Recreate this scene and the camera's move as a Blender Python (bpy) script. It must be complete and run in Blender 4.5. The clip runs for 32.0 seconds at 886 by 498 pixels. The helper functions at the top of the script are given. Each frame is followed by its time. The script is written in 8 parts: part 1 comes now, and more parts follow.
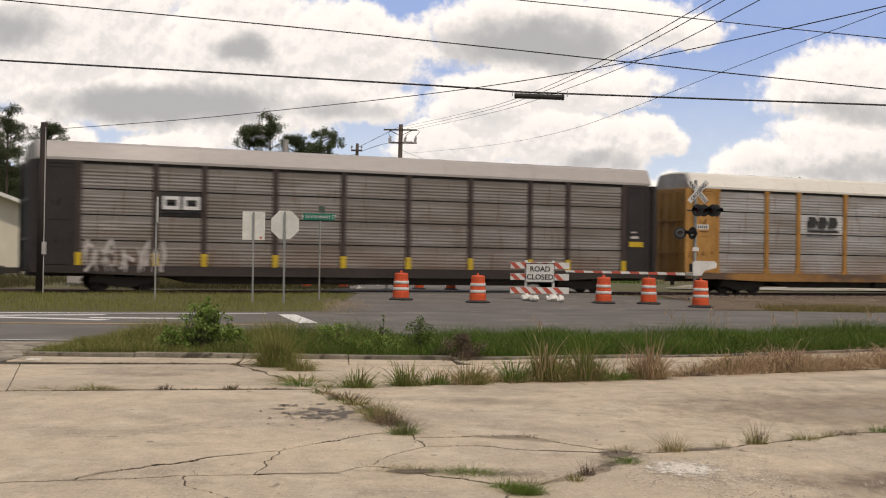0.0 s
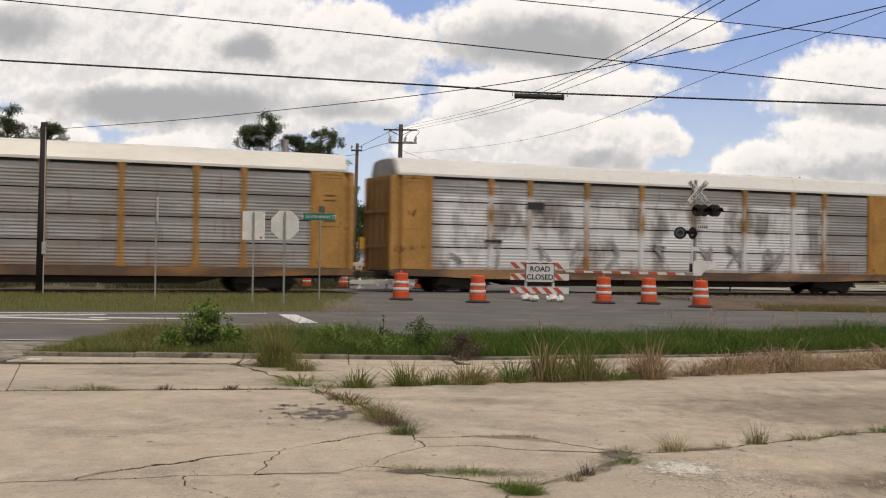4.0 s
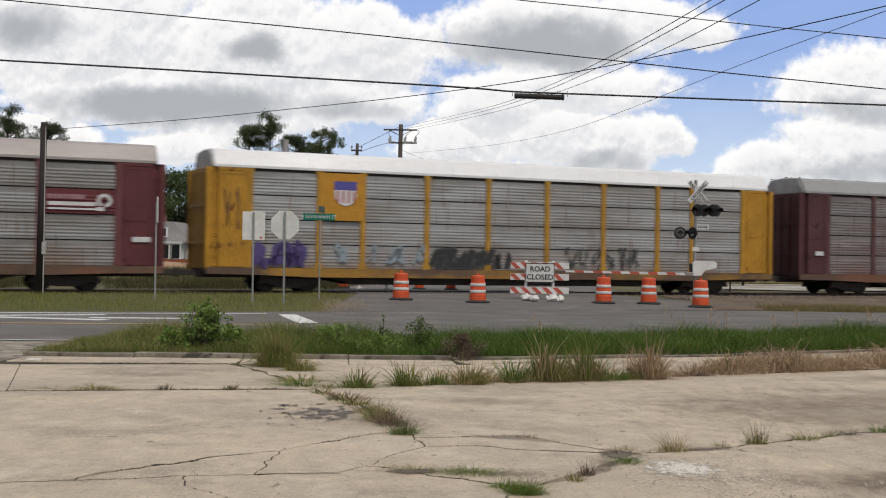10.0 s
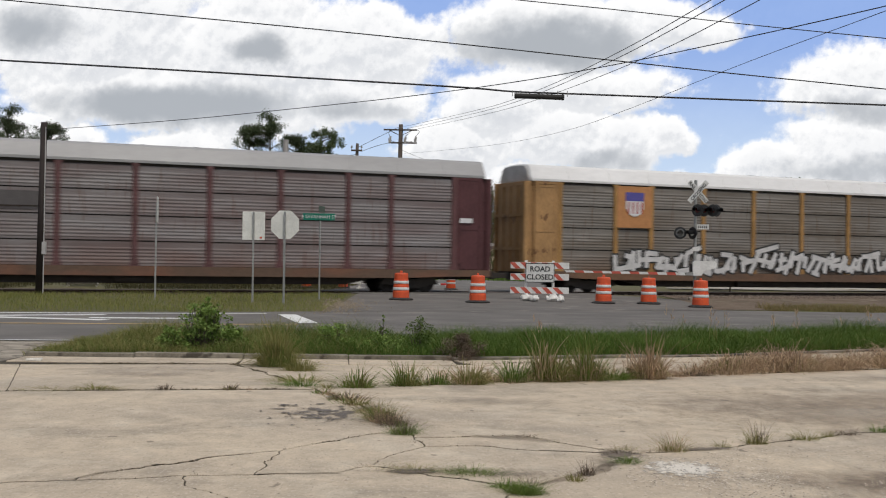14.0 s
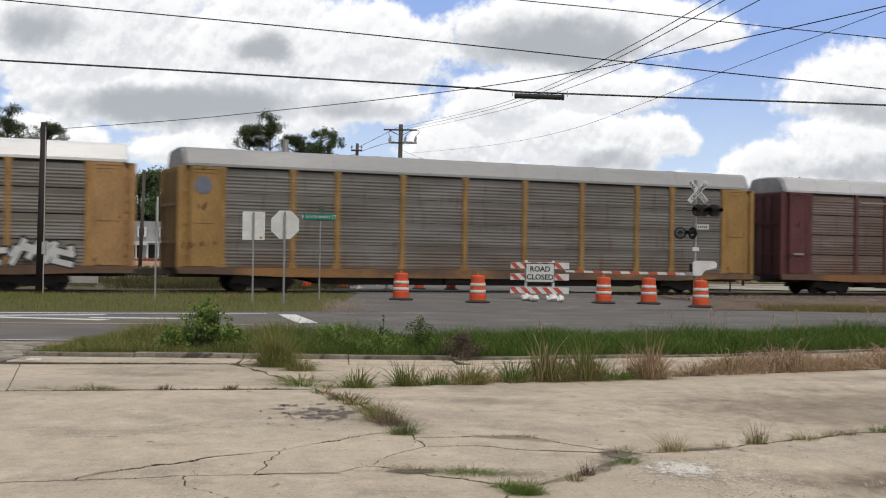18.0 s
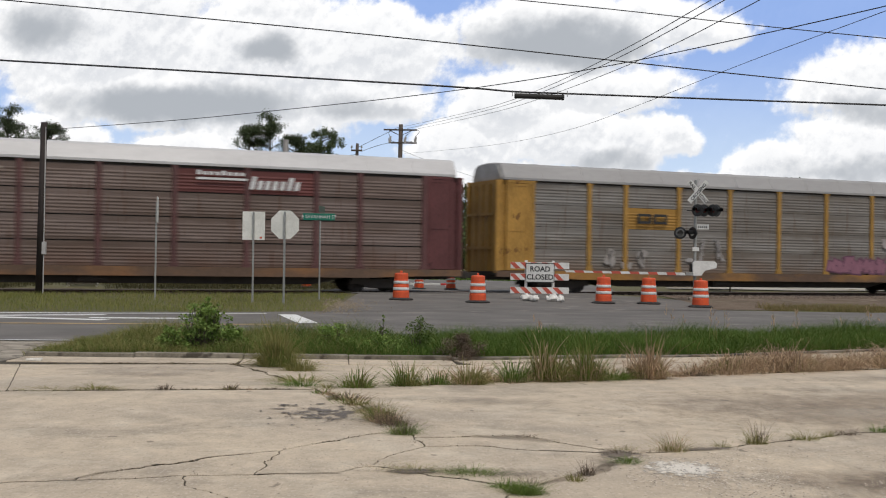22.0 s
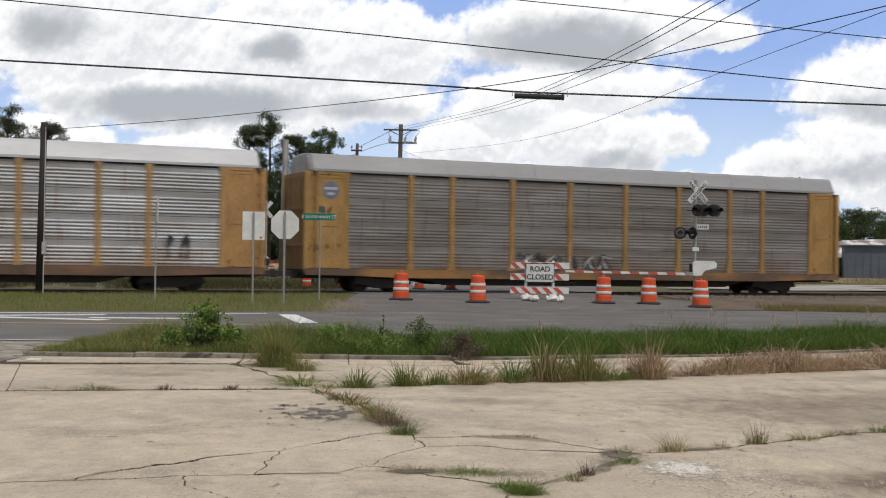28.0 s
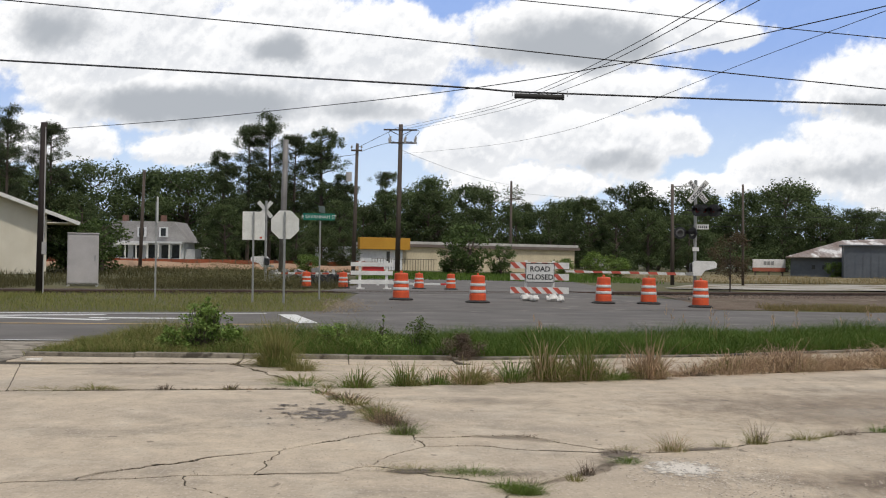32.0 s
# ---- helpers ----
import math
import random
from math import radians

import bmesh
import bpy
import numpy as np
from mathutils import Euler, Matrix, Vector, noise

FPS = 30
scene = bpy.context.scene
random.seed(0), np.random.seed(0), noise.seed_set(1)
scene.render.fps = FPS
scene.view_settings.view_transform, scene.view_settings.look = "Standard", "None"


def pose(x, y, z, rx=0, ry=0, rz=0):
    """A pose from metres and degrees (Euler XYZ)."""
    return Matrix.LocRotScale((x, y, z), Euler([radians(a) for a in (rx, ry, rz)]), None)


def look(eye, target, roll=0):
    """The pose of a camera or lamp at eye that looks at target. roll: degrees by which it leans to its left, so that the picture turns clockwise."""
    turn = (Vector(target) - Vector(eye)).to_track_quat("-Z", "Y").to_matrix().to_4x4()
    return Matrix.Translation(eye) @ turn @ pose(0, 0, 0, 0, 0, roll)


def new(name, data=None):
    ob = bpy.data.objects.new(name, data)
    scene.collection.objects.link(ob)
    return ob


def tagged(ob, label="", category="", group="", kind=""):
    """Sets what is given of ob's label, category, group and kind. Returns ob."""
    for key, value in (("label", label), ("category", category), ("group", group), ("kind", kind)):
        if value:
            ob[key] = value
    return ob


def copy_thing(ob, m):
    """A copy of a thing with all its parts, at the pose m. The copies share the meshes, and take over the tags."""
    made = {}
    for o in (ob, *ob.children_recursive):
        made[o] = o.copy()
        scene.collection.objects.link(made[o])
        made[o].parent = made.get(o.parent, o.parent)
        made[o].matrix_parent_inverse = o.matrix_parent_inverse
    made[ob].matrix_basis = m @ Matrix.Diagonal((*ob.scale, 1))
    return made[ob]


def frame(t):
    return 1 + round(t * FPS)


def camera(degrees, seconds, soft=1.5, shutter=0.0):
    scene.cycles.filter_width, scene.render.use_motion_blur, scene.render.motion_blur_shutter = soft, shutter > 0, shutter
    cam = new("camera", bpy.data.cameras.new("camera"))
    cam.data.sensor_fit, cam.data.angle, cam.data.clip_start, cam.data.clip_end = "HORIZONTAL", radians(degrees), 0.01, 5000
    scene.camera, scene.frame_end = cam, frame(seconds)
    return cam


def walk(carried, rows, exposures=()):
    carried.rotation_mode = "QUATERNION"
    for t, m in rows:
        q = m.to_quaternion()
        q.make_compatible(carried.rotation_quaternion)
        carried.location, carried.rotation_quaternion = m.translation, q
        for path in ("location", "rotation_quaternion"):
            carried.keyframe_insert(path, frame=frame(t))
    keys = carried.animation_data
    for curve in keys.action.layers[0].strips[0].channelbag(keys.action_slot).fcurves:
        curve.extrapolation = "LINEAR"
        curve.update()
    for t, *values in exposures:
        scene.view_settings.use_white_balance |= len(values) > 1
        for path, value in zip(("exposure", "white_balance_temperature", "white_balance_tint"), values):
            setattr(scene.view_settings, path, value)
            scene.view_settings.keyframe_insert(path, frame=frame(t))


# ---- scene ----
cam = camera(37.65, 32.0, soft=1.1, shutter=0.5)
EYE = (0.0, 0.0, 1.5)
CAM = look(EYE, (0.0, 100.0, 1.5 + 100 * 0.01117), 0.825)
walk(cam, [(0.0, CAM), (32.0, CAM)],
     exposures=[(0.0, -0.02, 7300, 14), (3.5, -0.1, 7100, 13), (5.5, -0.15, 6900, 12), (8.0, -0.1, 6700, 11), (14.0, -0.03, 6500, 10), (32.0, 0.03, 6500, 10)])

# ---- light: high summer sun behind thin cloud, bright broken sky ----
SUN_EL, SUN_AZ = 62.0, 150.0   # degrees; azimuth clockwise from +y
world = bpy.data.worlds.new("world")
scene.world = world
world.use_nodes = True
wn, wl = world.node_tree.nodes, world.node_tree.links
wn.clear()
w_out = wn.new("ShaderNodeOutputWorld")
w_bg = wn.new("ShaderNodeBackground")
w_sky = wn.new("ShaderNodeTexSky")
w_sky.sky_type, w_sky.sun_disc = "NISHITA", False
w_sky.sun_elevation, w_sky.sun_rotation = radians(SUN_EL), radians(SUN_AZ)
w_bg.inputs["Strength"].default_value = 0.075
w_tc = wn.new("ShaderNodeTexCoord")
w_noise = wn.new("ShaderNodeTexNoise")
w_noise.inputs["Scale"].default_value = 2.2
w_noise.inputs["Detail"].default_value = 6
w_ramp = wn.new("ShaderNodeMapRange")
w_ramp.interpolation_type = "SMOOTHSTEP"
w_ramp.inputs["From Min"].default_value, w_ramp.inputs["From Max"].default_value = 0.38, 0.62
w_ramp.inputs["To Max"].default_value = 0.85
w_mix = wn.new("ShaderNodeMix")
w_mix.data_type = "RGBA"
w_mix.inputs[7].default_value = (8.2, 8.3, 8.6, 1)
wl.new(w_tc.outputs["Generated"], w_noise.inputs["Vector"])
wl.new(w_noise.outputs["Fac"], w_ramp.inputs["Value"])
wl.new(w_ramp.outputs["Result"], w_mix.inputs[0])
wl.new(w_sky.outputs["Color"], w_mix.inputs[6])
wl.new(w_mix.outputs[2], w_bg.inputs["Color"])
wl.new(w_bg.outputs["Background"], w_out.inputs["Surface"])
sun_data = bpy.data.lights.new("sun", "SUN")
sun_data.energy, sun_data.angle, sun_data.color = 2.0, radians(4.0), (1.0, 0.94, 0.85)
sun = new("sun", sun_data)
sx, sy = math.sin(radians(SUN_AZ)) * math.cos(radians(SUN_EL)), math.cos(radians(SUN_AZ)) * math.cos(radians(SUN_EL))
sun.matrix_world = look((sx * 60, sy * 60, math.sin(radians(SUN_EL)) * 60), (0, 0, 0))

# ---- plan: the track and the shape of the ground ----
TRACK_Y, TRACK_M, RAIL_Z = 55.7, 0.458, 0.26     # near side of the cars; rail head
TH = math.atan(TRACK_M)
TC, TS = math.cos(TH), math.sin(TH)


def on_track(s, off=0.0, z=0.0):
    """A point s metres along the track and off metres beyond the near side of the cars."""
    return Vector((s * TC - off * TS, TRACK_Y + s * TS + off * TC, z))


def ground_z(x, y):
    d = (TRACK_Y + TRACK_M * x - y) * TC
    if d > 0:
        t = min(1.0, max(0.0, (15 - d) / 13))
        return 0.22 * t * t * (3 - 2 * t)
    return 0.22 + min(230.0, -d) * 0.0044


def track_dip(x, y):
    """How far the ground falls to the open track bed, away from the crossing."""
    off = (y - TRACK_Y - TRACK_M * x) * TC
    s = x * TC + (y - TRACK_Y) * TS
    a = min(1.0, max(0.0, (off + 2.8) / 1.4))
    b = min(1.0, max(0.0, (8.5 - off) / 2.5))
    side = min(1.0, max(0.0, max((-5.0 - s) / 1.5, (s - 8.4) / 1.5)))
    return 0.14 * a * b * side


# ---- materials ----
MATS = {}


def mat(name, col, col2=None, rough=0.75, metal=0.0, scale=1.5, fine=30.0, mix=(0.35, 0.65), grain=0.12, bump=0.15, dist=0.01, ref=None, stretch=(1, 1, 1), spots=None, spot_scale=6.0, spot_cut=0.62, per=0.0):
    """Two colours mixed by a large noise, darkened and raised by a fine one; spots: a third colour in patches."""
    if name in MATS:
        return MATS[name]
    m = bpy.data.materials.new(name)
    m.use_nodes = True
    n, l = m.node_tree.nodes, m.node_tree.links
    b = n["Principled BSDF"]
    tc = n.new("ShaderNodeTexCoord")
    if ref is not None:
        tc.object = ref
    mp = n.new("ShaderNodeMapping")
    mp.inputs["Scale"].default_value = stretch
    l.new(tc.outputs["Object"], mp.inputs["Vector"])
    col2 = col2 or tuple(c * 0.75 for c in col)

    def tex(s, detail):
        t = n.new("ShaderNodeTexNoise")
        t.inputs["Scale"].default_value, t.inputs["Detail"].default_value = s, detail
        l.new(mp.outputs["Vector"], t.inputs["Vector"])
        return t

    def rng(src, lo, hi, a, z):
        r = n.new("ShaderNodeMapRange")
        for k, v in (("From Min", lo), ("From Max", hi), ("To Min", a), ("To Max", z)):
            r.inputs[k].default_value = v
        l.new(src, r.inputs["Value"])
        return r.outputs["Result"]

    def blend(fac, a, z, how="MIX"):
        x = n.new("ShaderNodeMix")
        x.data_type, x.blend_type = "RGBA", how
        for i, v in ((0, fac), (6, a), (7, z)):
            if isinstance(v, (int, float)):
                x.inputs[i].default_value = v
            elif isinstance(v, tuple):
                x.inputs[i].default_value = (*v, 1)
            else:
                l.new(v, x.inputs[i])
        return x.outputs[2]

    big, small = tex(scale, 5), tex(fine, 4)
    c = blend(rng(big.outputs["Fac"], mix[0], mix[1], 0, 1), col, col2)
    if spots:
        sp = tex(spot_scale, 6)
        c = blend(rng(sp.outputs["Fac"], spot_cut, spot_cut + 0.06, 0, 1), c, spots)
    g = n.new("ShaderNodeCombineColor")
    gv = rng(small.outputs["Fac"], 0.25, 0.75, 1 - grain, 1 + grain)
    for k in ("Red", "Green", "Blue"):
        l.new(gv, g.inputs[k])
    c = blend(1.0, c, g.outputs["Color"], "MULTIPLY")
    if per:
        oi = n.new("ShaderNodeObjectInfo")
        g2 = n.new("ShaderNodeCombineColor")
        pv = rng(oi.outputs["Random"], 0, 1, 1 - per, 1 + per)
        for k in ("Red", "Green", "Blue"):
            l.new(pv, g2.inputs[k])
        c = blend(1.0, c, g2.outputs["Color"], "MULTIPLY")
    l.new(c, b.inputs["Base Color"])
    l.new(rng(big.outputs["Fac"], 0.3, 0.7, max(0.05, rough - 0.08), min(1, rough + 0.08)), b.inputs["Roughness"])
    b.inputs["Metallic"].default_value = metal
    if bump:
        bp = n.new("ShaderNodeBump")
        bp.inputs["Strength"].default_value, bp.inputs["Distance"].default_value = bump, dist
        l.new(small.outputs["Fac"], bp.inputs["Height"])
        l.new(bp.outputs["Normal"], b.inputs["Normal"])
    MATS[name] = m
    return m


def leaf_mat(name, col, col2, per=0.25):
    """Foliage: each island of leaves takes its own shade; light passes through a little."""
    m = bpy.data.materials.new(name)
    m.use_nodes = True
    n, l = m.node_tree.nodes, m.node_tree.links
    b = n["Principled BSDF"]
    ge = n.new("ShaderNodeNewGeometry")
    mx = n.new("ShaderNodeMix")
    mx.data_type = "RGBA"
    mx.inputs[6].default_value, mx.inputs[7].default_value = (*col, 1), (*col2, 1)
    l.new(ge.outputs["Random Per Island"], mx.inputs[0])
    oi = n.new("ShaderNodeObjectInfo")
    hs = n.new("ShaderNodeHueSaturation")
    r = n.new("ShaderNodeMapRange")
    r.inputs["To Min"].default_value, r.inputs["To Max"].default_value = 1 - per, 1 + per
    l.new(oi.outputs["Random"], r.inputs["Value"])
    l.new(r.outputs["Result"], hs.inputs["Value"])
    l.new(mx.outputs[2], hs.inputs["Color"])
    l.new(hs.outputs["Color"], b.inputs["Base Color"])
    b.inputs["Roughness"].default_value = 0.75
    b.inputs["Specular IOR Level"].default_value = 0.25
    tr = n.new("ShaderNodeBsdfTranslucent")
    l.new(hs.outputs["Color"], tr.inputs["Color"])
    ms = n.new("ShaderNodeMixShader")
    ms.inputs[0].default_value = 0.35
    l.new(b.outputs["BSDF"], ms.inputs[1])
    l.new(tr.outputs["BSDF"], ms.inputs[2])
    l.new(ms.outputs["Shader"], n["Material Output"].inputs["Surface"])
    return m


def concrete_mat():
    """Old sun-bleached concrete: broad stains, mottling, dark pits and exposed grit."""
    m = bpy.data.materials.new("weathered_concrete")
    m.use_nodes = True
    n, l = m.node_tree.nodes, m.node_tree.links
    b = n["Principled BSDF"]
    tc = n.new("ShaderNodeTexCoord")

    def tex(scale, detail, rough=0.55, stretch=(1, 1, 1), seed=0.0):
        mp = n.new("ShaderNodeMapping")
        mp.inputs["Scale"].default_value = stretch
        mp.inputs["Location"].default_value = (seed, seed * 2, seed)
        l.new(tc.outputs["Object"], mp.inputs["Vector"])
        t = n.new("ShaderNodeTexNoise")
        t.inputs["Scale"].default_value, t.inputs["Detail"].default_value, t.inputs["Roughness"].default_value = scale, detail, rough
        l.new(mp.outputs["Vector"], t.inputs["Vector"])
        return t.outputs["Fac"]

    def rng(src, lo, hi, a=0.0, z=1.0):
        r = n.new("ShaderNodeMapRange")
        for k, v in (("From Min", lo), ("From Max", hi), ("To Min", a), ("To Max", z)):
            r.inputs[k].default_value = v
        l.new(src, r.inputs["Value"])
        return r.outputs["Result"]

    def blend(fac, a, z, how="MIX"):
        x = n.new("ShaderNodeMix")
        x.data_type, x.blend_type = "RGBA", how
        for i, v in ((0, fac), (6, a), (7, z)):
            if isinstance(v, (int, float)):
                x.inputs[i].default_value = v
            elif isinstance(v, tuple):
                x.inputs[i].default_value = (*v, 1)
            else:
                l.new(v, x.inputs[i])
        return x.outputs[2]

    def grey(src):
        g = n.new("ShaderNodeCombineColor")
        for k in ("Red", "Green", "Blue"):
            l.new(src, g.inputs[k])
        return g.outputs["Color"]

    c = blend(rng(tex(0.3, 4), 0.36, 0.66), (0.565, 0.468, 0.347), (0.44, 0.366, 0.28))
    c = blend(rng(tex(0.9, 9, 0.7, (0.8, 1, 1), 4.0), 0.52, 0.72, 0, 0.75), c, (0.25, 0.215, 0.17))
    c = blend(rng(tex(1.6, 6, 0.6, (1, 0.7, 1), 9.0), 0.54, 0.66, 0, 0.7), c, (0.58, 0.50, 0.39))
    c = blend(1.0, c, grey(rng(tex(4.5, 6, 0.7, (1, 0.55, 1), 2.0), 0.3, 0.7, 0.82, 1.16)), "MULTIPLY")
    grit = tex(22, 5, 0.75, (1, 0.45, 1), 6.0)
    c = blend(1.0, c, grey(rng(grit, 0.32, 0.66, 0.92, 1.07)), "MULTIPLY")
    c = blend(rng(tex(0.6, 8, 0.68, (0.75, 1, 1), 21.0), 0.52, 0.66, 0, 0.5), c, (0.31, 0.265, 0.215))
    c = blend(rng(tex(48, 2, 0.5, (1, 0.4, 1), 3.0), 0.59, 0.69, 0, 0.42), c, (0.22, 0.175, 0.14))
    c = blend(rng(tex(40, 2, 0.5, (1, 0.4, 1), 31.0), 0.59, 0.68, 0, 0.55), c, (0.62, 0.54, 0.45))
    c = blend(rng(tex(7.0, 3, 0.5, (1, 0.5, 1), 15.0), 0.69, 0.72, 0, 0.65), c, (0.13, 0.105, 0.08))
    l.new(c, b.inputs["Base Color"])
    b.inputs["Roughness"].default_value = 0.93
    bp = n.new("ShaderNodeBump")
    bp.inputs["Strength"].default_value, bp.inputs["Distance"].default_value = 0.45, 0.010
    l.new(grit, bp.inputs["Height"])
    l.new(bp.outputs["Normal"], b.inputs["Normal"])
    return m


CONCRETE = concrete_mat()
KERB_STONE = mat("stained_kerb", (0.25, 0.225, 0.18), (0.13, 0.113, 0.088), 0.92, scale=1.6, fine=30, grain=0.3, bump=0.4, spots=(0.07, 0.06, 0.045), spot_scale=2.4, spot_cut=0.52)
CONCRETE_PALE = mat("pale_concrete", (0.37, 0.325, 0.26), (0.23, 0.20, 0.16), 0.9, scale=2.2, fine=40, grain=0.25, bump=0.3, spots=(0.13, 0.11, 0.085), spot_scale=3.2, spot_cut=0.55)
MOSS = leaf_mat("joint_moss", (0.075, 0.06, 0.036), (0.17, 0.14, 0.085), 0.1)
BLADE_BROWN = leaf_mat("dead_twigs", (0.10, 0.075, 0.055), (0.20, 0.15, 0.11), 0.1)
SOIL = mat("dark_soil", (0.05, 0.04, 0.026), (0.085, 0.068, 0.045), 0.95, scale=3, fine=60, bump=0.5, dist=0.02)
LAND = mat("rough_grassland", (0.085, 0.085, 0.03), (0.125, 0.11, 0.05), 0.95, scale=0.12, fine=6, grain=0.3, bump=0.6, dist=0.05, spots=(0.20, 0.155, 0.095), spot_scale=0.09, spot_cut=0.6)
ASPHALT = mat("old_asphalt", (0.158, 0.145, 0.132), (0.12, 0.111, 0.102), 0.9, scale=0.5, fine=60, bump=0.3, spots=(0.21, 0.19, 0.17), spot_scale=0.8, spot_cut=0.6)
GRAVEL = mat("ballast_gravel", (0.062, 0.044, 0.034), (0.125, 0.095, 0.075), 0.95, scale=8, fine=25, grain=0.4, bump=0.9, dist=0.05)
LINE_WHITE = mat("road_paint_white", (0.80, 0.80, 0.78), (0.62, 0.62, 0.60), 0.8, scale=6, fine=50)
LINE_YELLOW = mat("road_paint_ochre", (0.55, 0.36, 0.13), (0.42, 0.30, 0.14), 0.8, scale=6, fine=50)
STEEL_GALV = mat("galvanised_steel", (0.42, 0.42, 0.40), (0.32, 0.32, 0.31), 0.5, 0.6, scale=5, fine=60, bump=0.05)
RAIL_STEEL = mat("rusty_rail", (0.10, 0.06, 0.045), (0.07, 0.045, 0.035), 0.7, 0.4, scale=3)
TIE_WOOD = mat("creosote_tie", (0.055, 0.042, 0.033), (0.09, 0.075, 0.06), 0.9, scale=4)
POLE_DARK = mat("creosoted_pole", (0.018, 0.012, 0.011), (0.032, 0.022, 0.019), 0.85, scale=2, fine=30, stretch=(1, 1, 0.1))
POLE_GREY = mat("weathered_pole", (0.105, 0.082, 0.066), (0.07, 0.055, 0.046), 0.85, scale=2, fine=30, stretch=(1, 1, 0.1))
BLACK_RUBBER = mat("black_rubber", (0.02, 0.02, 0.02), (0.035, 0.033, 0.03), 0.8)
BLACK_PAINT = mat("black_paint", (0.015, 0.015, 0.016), (0.03, 0.03, 0.03), 0.45)
ORANGE = mat("drum_orange_plastic", (0.74, 0.105, 0.03), (0.62, 0.085, 0.027), 0.45, scale=4, bump=0.03)
REFLECT_WHITE = mat("white_sheeting", (0.74, 0.74, 0.72), (0.62, 0.61, 0.58), 0.5, scale=4, bump=0.03)
REFLECT_RED = mat("red_orange_sheeting", (0.55, 0.10, 0.065), (0.44, 0.09, 0.06), 0.5, scale=4, bump=0.03)
RED_PAINT = mat("red_paint", (0.55, 0.03, 0.03), (0.42, 0.03, 0.03), 0.5)
WHITE_PAINT = mat("white_paint", (0.80, 0.79, 0.76), (0.66, 0.65, 0.62), 0.55, scale=2, bump=0.05)
SIGN_BACK = mat("dull_aluminium", (0.80, 0.79, 0.74), (0.70, 0.69, 0.64), 0.5, 0.05, scale=3, bump=0.03)
SIGN_GREEN = mat("green_sheeting", (0.005, 0.20, 0.13), (0.01, 0.16, 0.11), 0.45, bump=0)
SANDBAG = mat("white_sandbag", (0.75, 0.74, 0.71), (0.62, 0.60, 0.56), 0.85, scale=10, fine=60, bump=0.5, dist=0.02)
GREY_CABINET = mat("silver_cabinet_paint", (0.52, 0.495, 0.485), (0.44, 0.42, 0.41), 0.5, 0.1, scale=1.5, bump=0.03)
CREAM = mat("cream_siding", (0.72, 0.67, 0.56), (0.64, 0.59, 0.48), 0.7, scale=0.8, bump=0.05)
WIRE = mat("wire_black", (0.02, 0.02, 0.022), None, 0.6, bump=0)
BARK = mat("bark", (0.07, 0.052, 0.04), (0.12, 0.095, 0.075), 0.9, scale=3, fine=14, bump=0.8, dist=0.05, stretch=(1, 1, 0.25))
LEAF_OAK = leaf_mat("broad_leaves", (0.056, 0.084, 0.033), (0.125, 0.16, 0.066))
LEAF_PINE = leaf_mat("pine_needles", (0.056, 0.079, 0.039), (0.118, 0.147, 0.07))
LEAF_BUSH = leaf_mat("bush_leaves", (0.045, 0.075, 0.022), (0.13, 0.18, 0.06))
LEAF_LIGHT = leaf_mat("light_leaves", (0.08, 0.14, 0.03), (0.20, 0.27, 0.07))
LEAF_VERGE = leaf_mat("weed_leaves", (0.12, 0.20, 0.045), (0.31, 0.42, 0.11), 0.1)
BLADE = leaf_mat("green_grass_blades", (0.042, 0.092, 0.012), (0.14, 0.215, 0.04), 0.1)
BLADE_TUFT = leaf_mat("tuft_blades", (0.075, 0.13, 0.02), (0.20, 0.28, 0.065), 0.1)
BLADE_YELLOW = leaf_mat("yellow_green_blades", (0.17, 0.18, 0.05), (0.32, 0.28, 0.11), 0.1)
BLADE_DRY = leaf_mat("dry_grass_blades", (0.34, 0.225, 0.14), (0.66, 0.49, 0.32), 0.1)
BLADE_VERGE = leaf_mat("verge_grass_blades", (0.16, 0.20, 0.05), (0.32, 0.29, 0.10), 0.1)


# ---- mesh helpers ----
def mesh_ob(name, bm, material, smooth=False):
    me = bpy.data.meshes.new(name)
    bm.to_mesh(me)
    bm.free()
    for m in (material if isinstance(material, (list, tuple)) else [material]):
        me.materials.append(m)
    if smooth:
        for p in me.polygons:
            p.use_smooth = True
    return new(name, me)


def part(name, bm, material, parent, label="", smooth=False):
    ob = mesh_ob(name, bm, material, smooth)
    ob.parent = parent
    if label:
        tagged(ob, label)
    return ob


def again(ob, parent, m=None):
    """Another piece on the same mesh."""
    o = new(ob.name.split(".")[0], ob.data)
    o.parent = parent
    if m is not None:
        o.matrix_basis = m
    if "label" in ob:
        o["label"] = ob["label"]
    return o


def box(bm, x0, x1, y0, y1, z0, z1, m=None, bevel=0.0):
    r = bmesh.ops.create_cube(bm, size=1.0)
    vs = r["verts"]
    bmesh.ops.transform(bm, verts=vs, matrix=Matrix.LocRotScale(((x0 + x1) / 2, (y0 + y1) / 2, (z0 + z1) / 2), None, (abs(x1 - x0), abs(y1 - y0), abs(z1 - z0))))
    if bevel:
        es = list({e for v in vs for e in v.link_edges})
        r2 = bmesh.ops.bevel(bm, geom=es, offset=bevel, segments=1, affect="EDGES")
        vs = list({v for f in r2["faces"] for v in f.verts} | {v for v in vs if v.is_valid})
    if m is not None:
        bmesh.ops.transform(bm, verts=vs, matrix=m)
    return vs


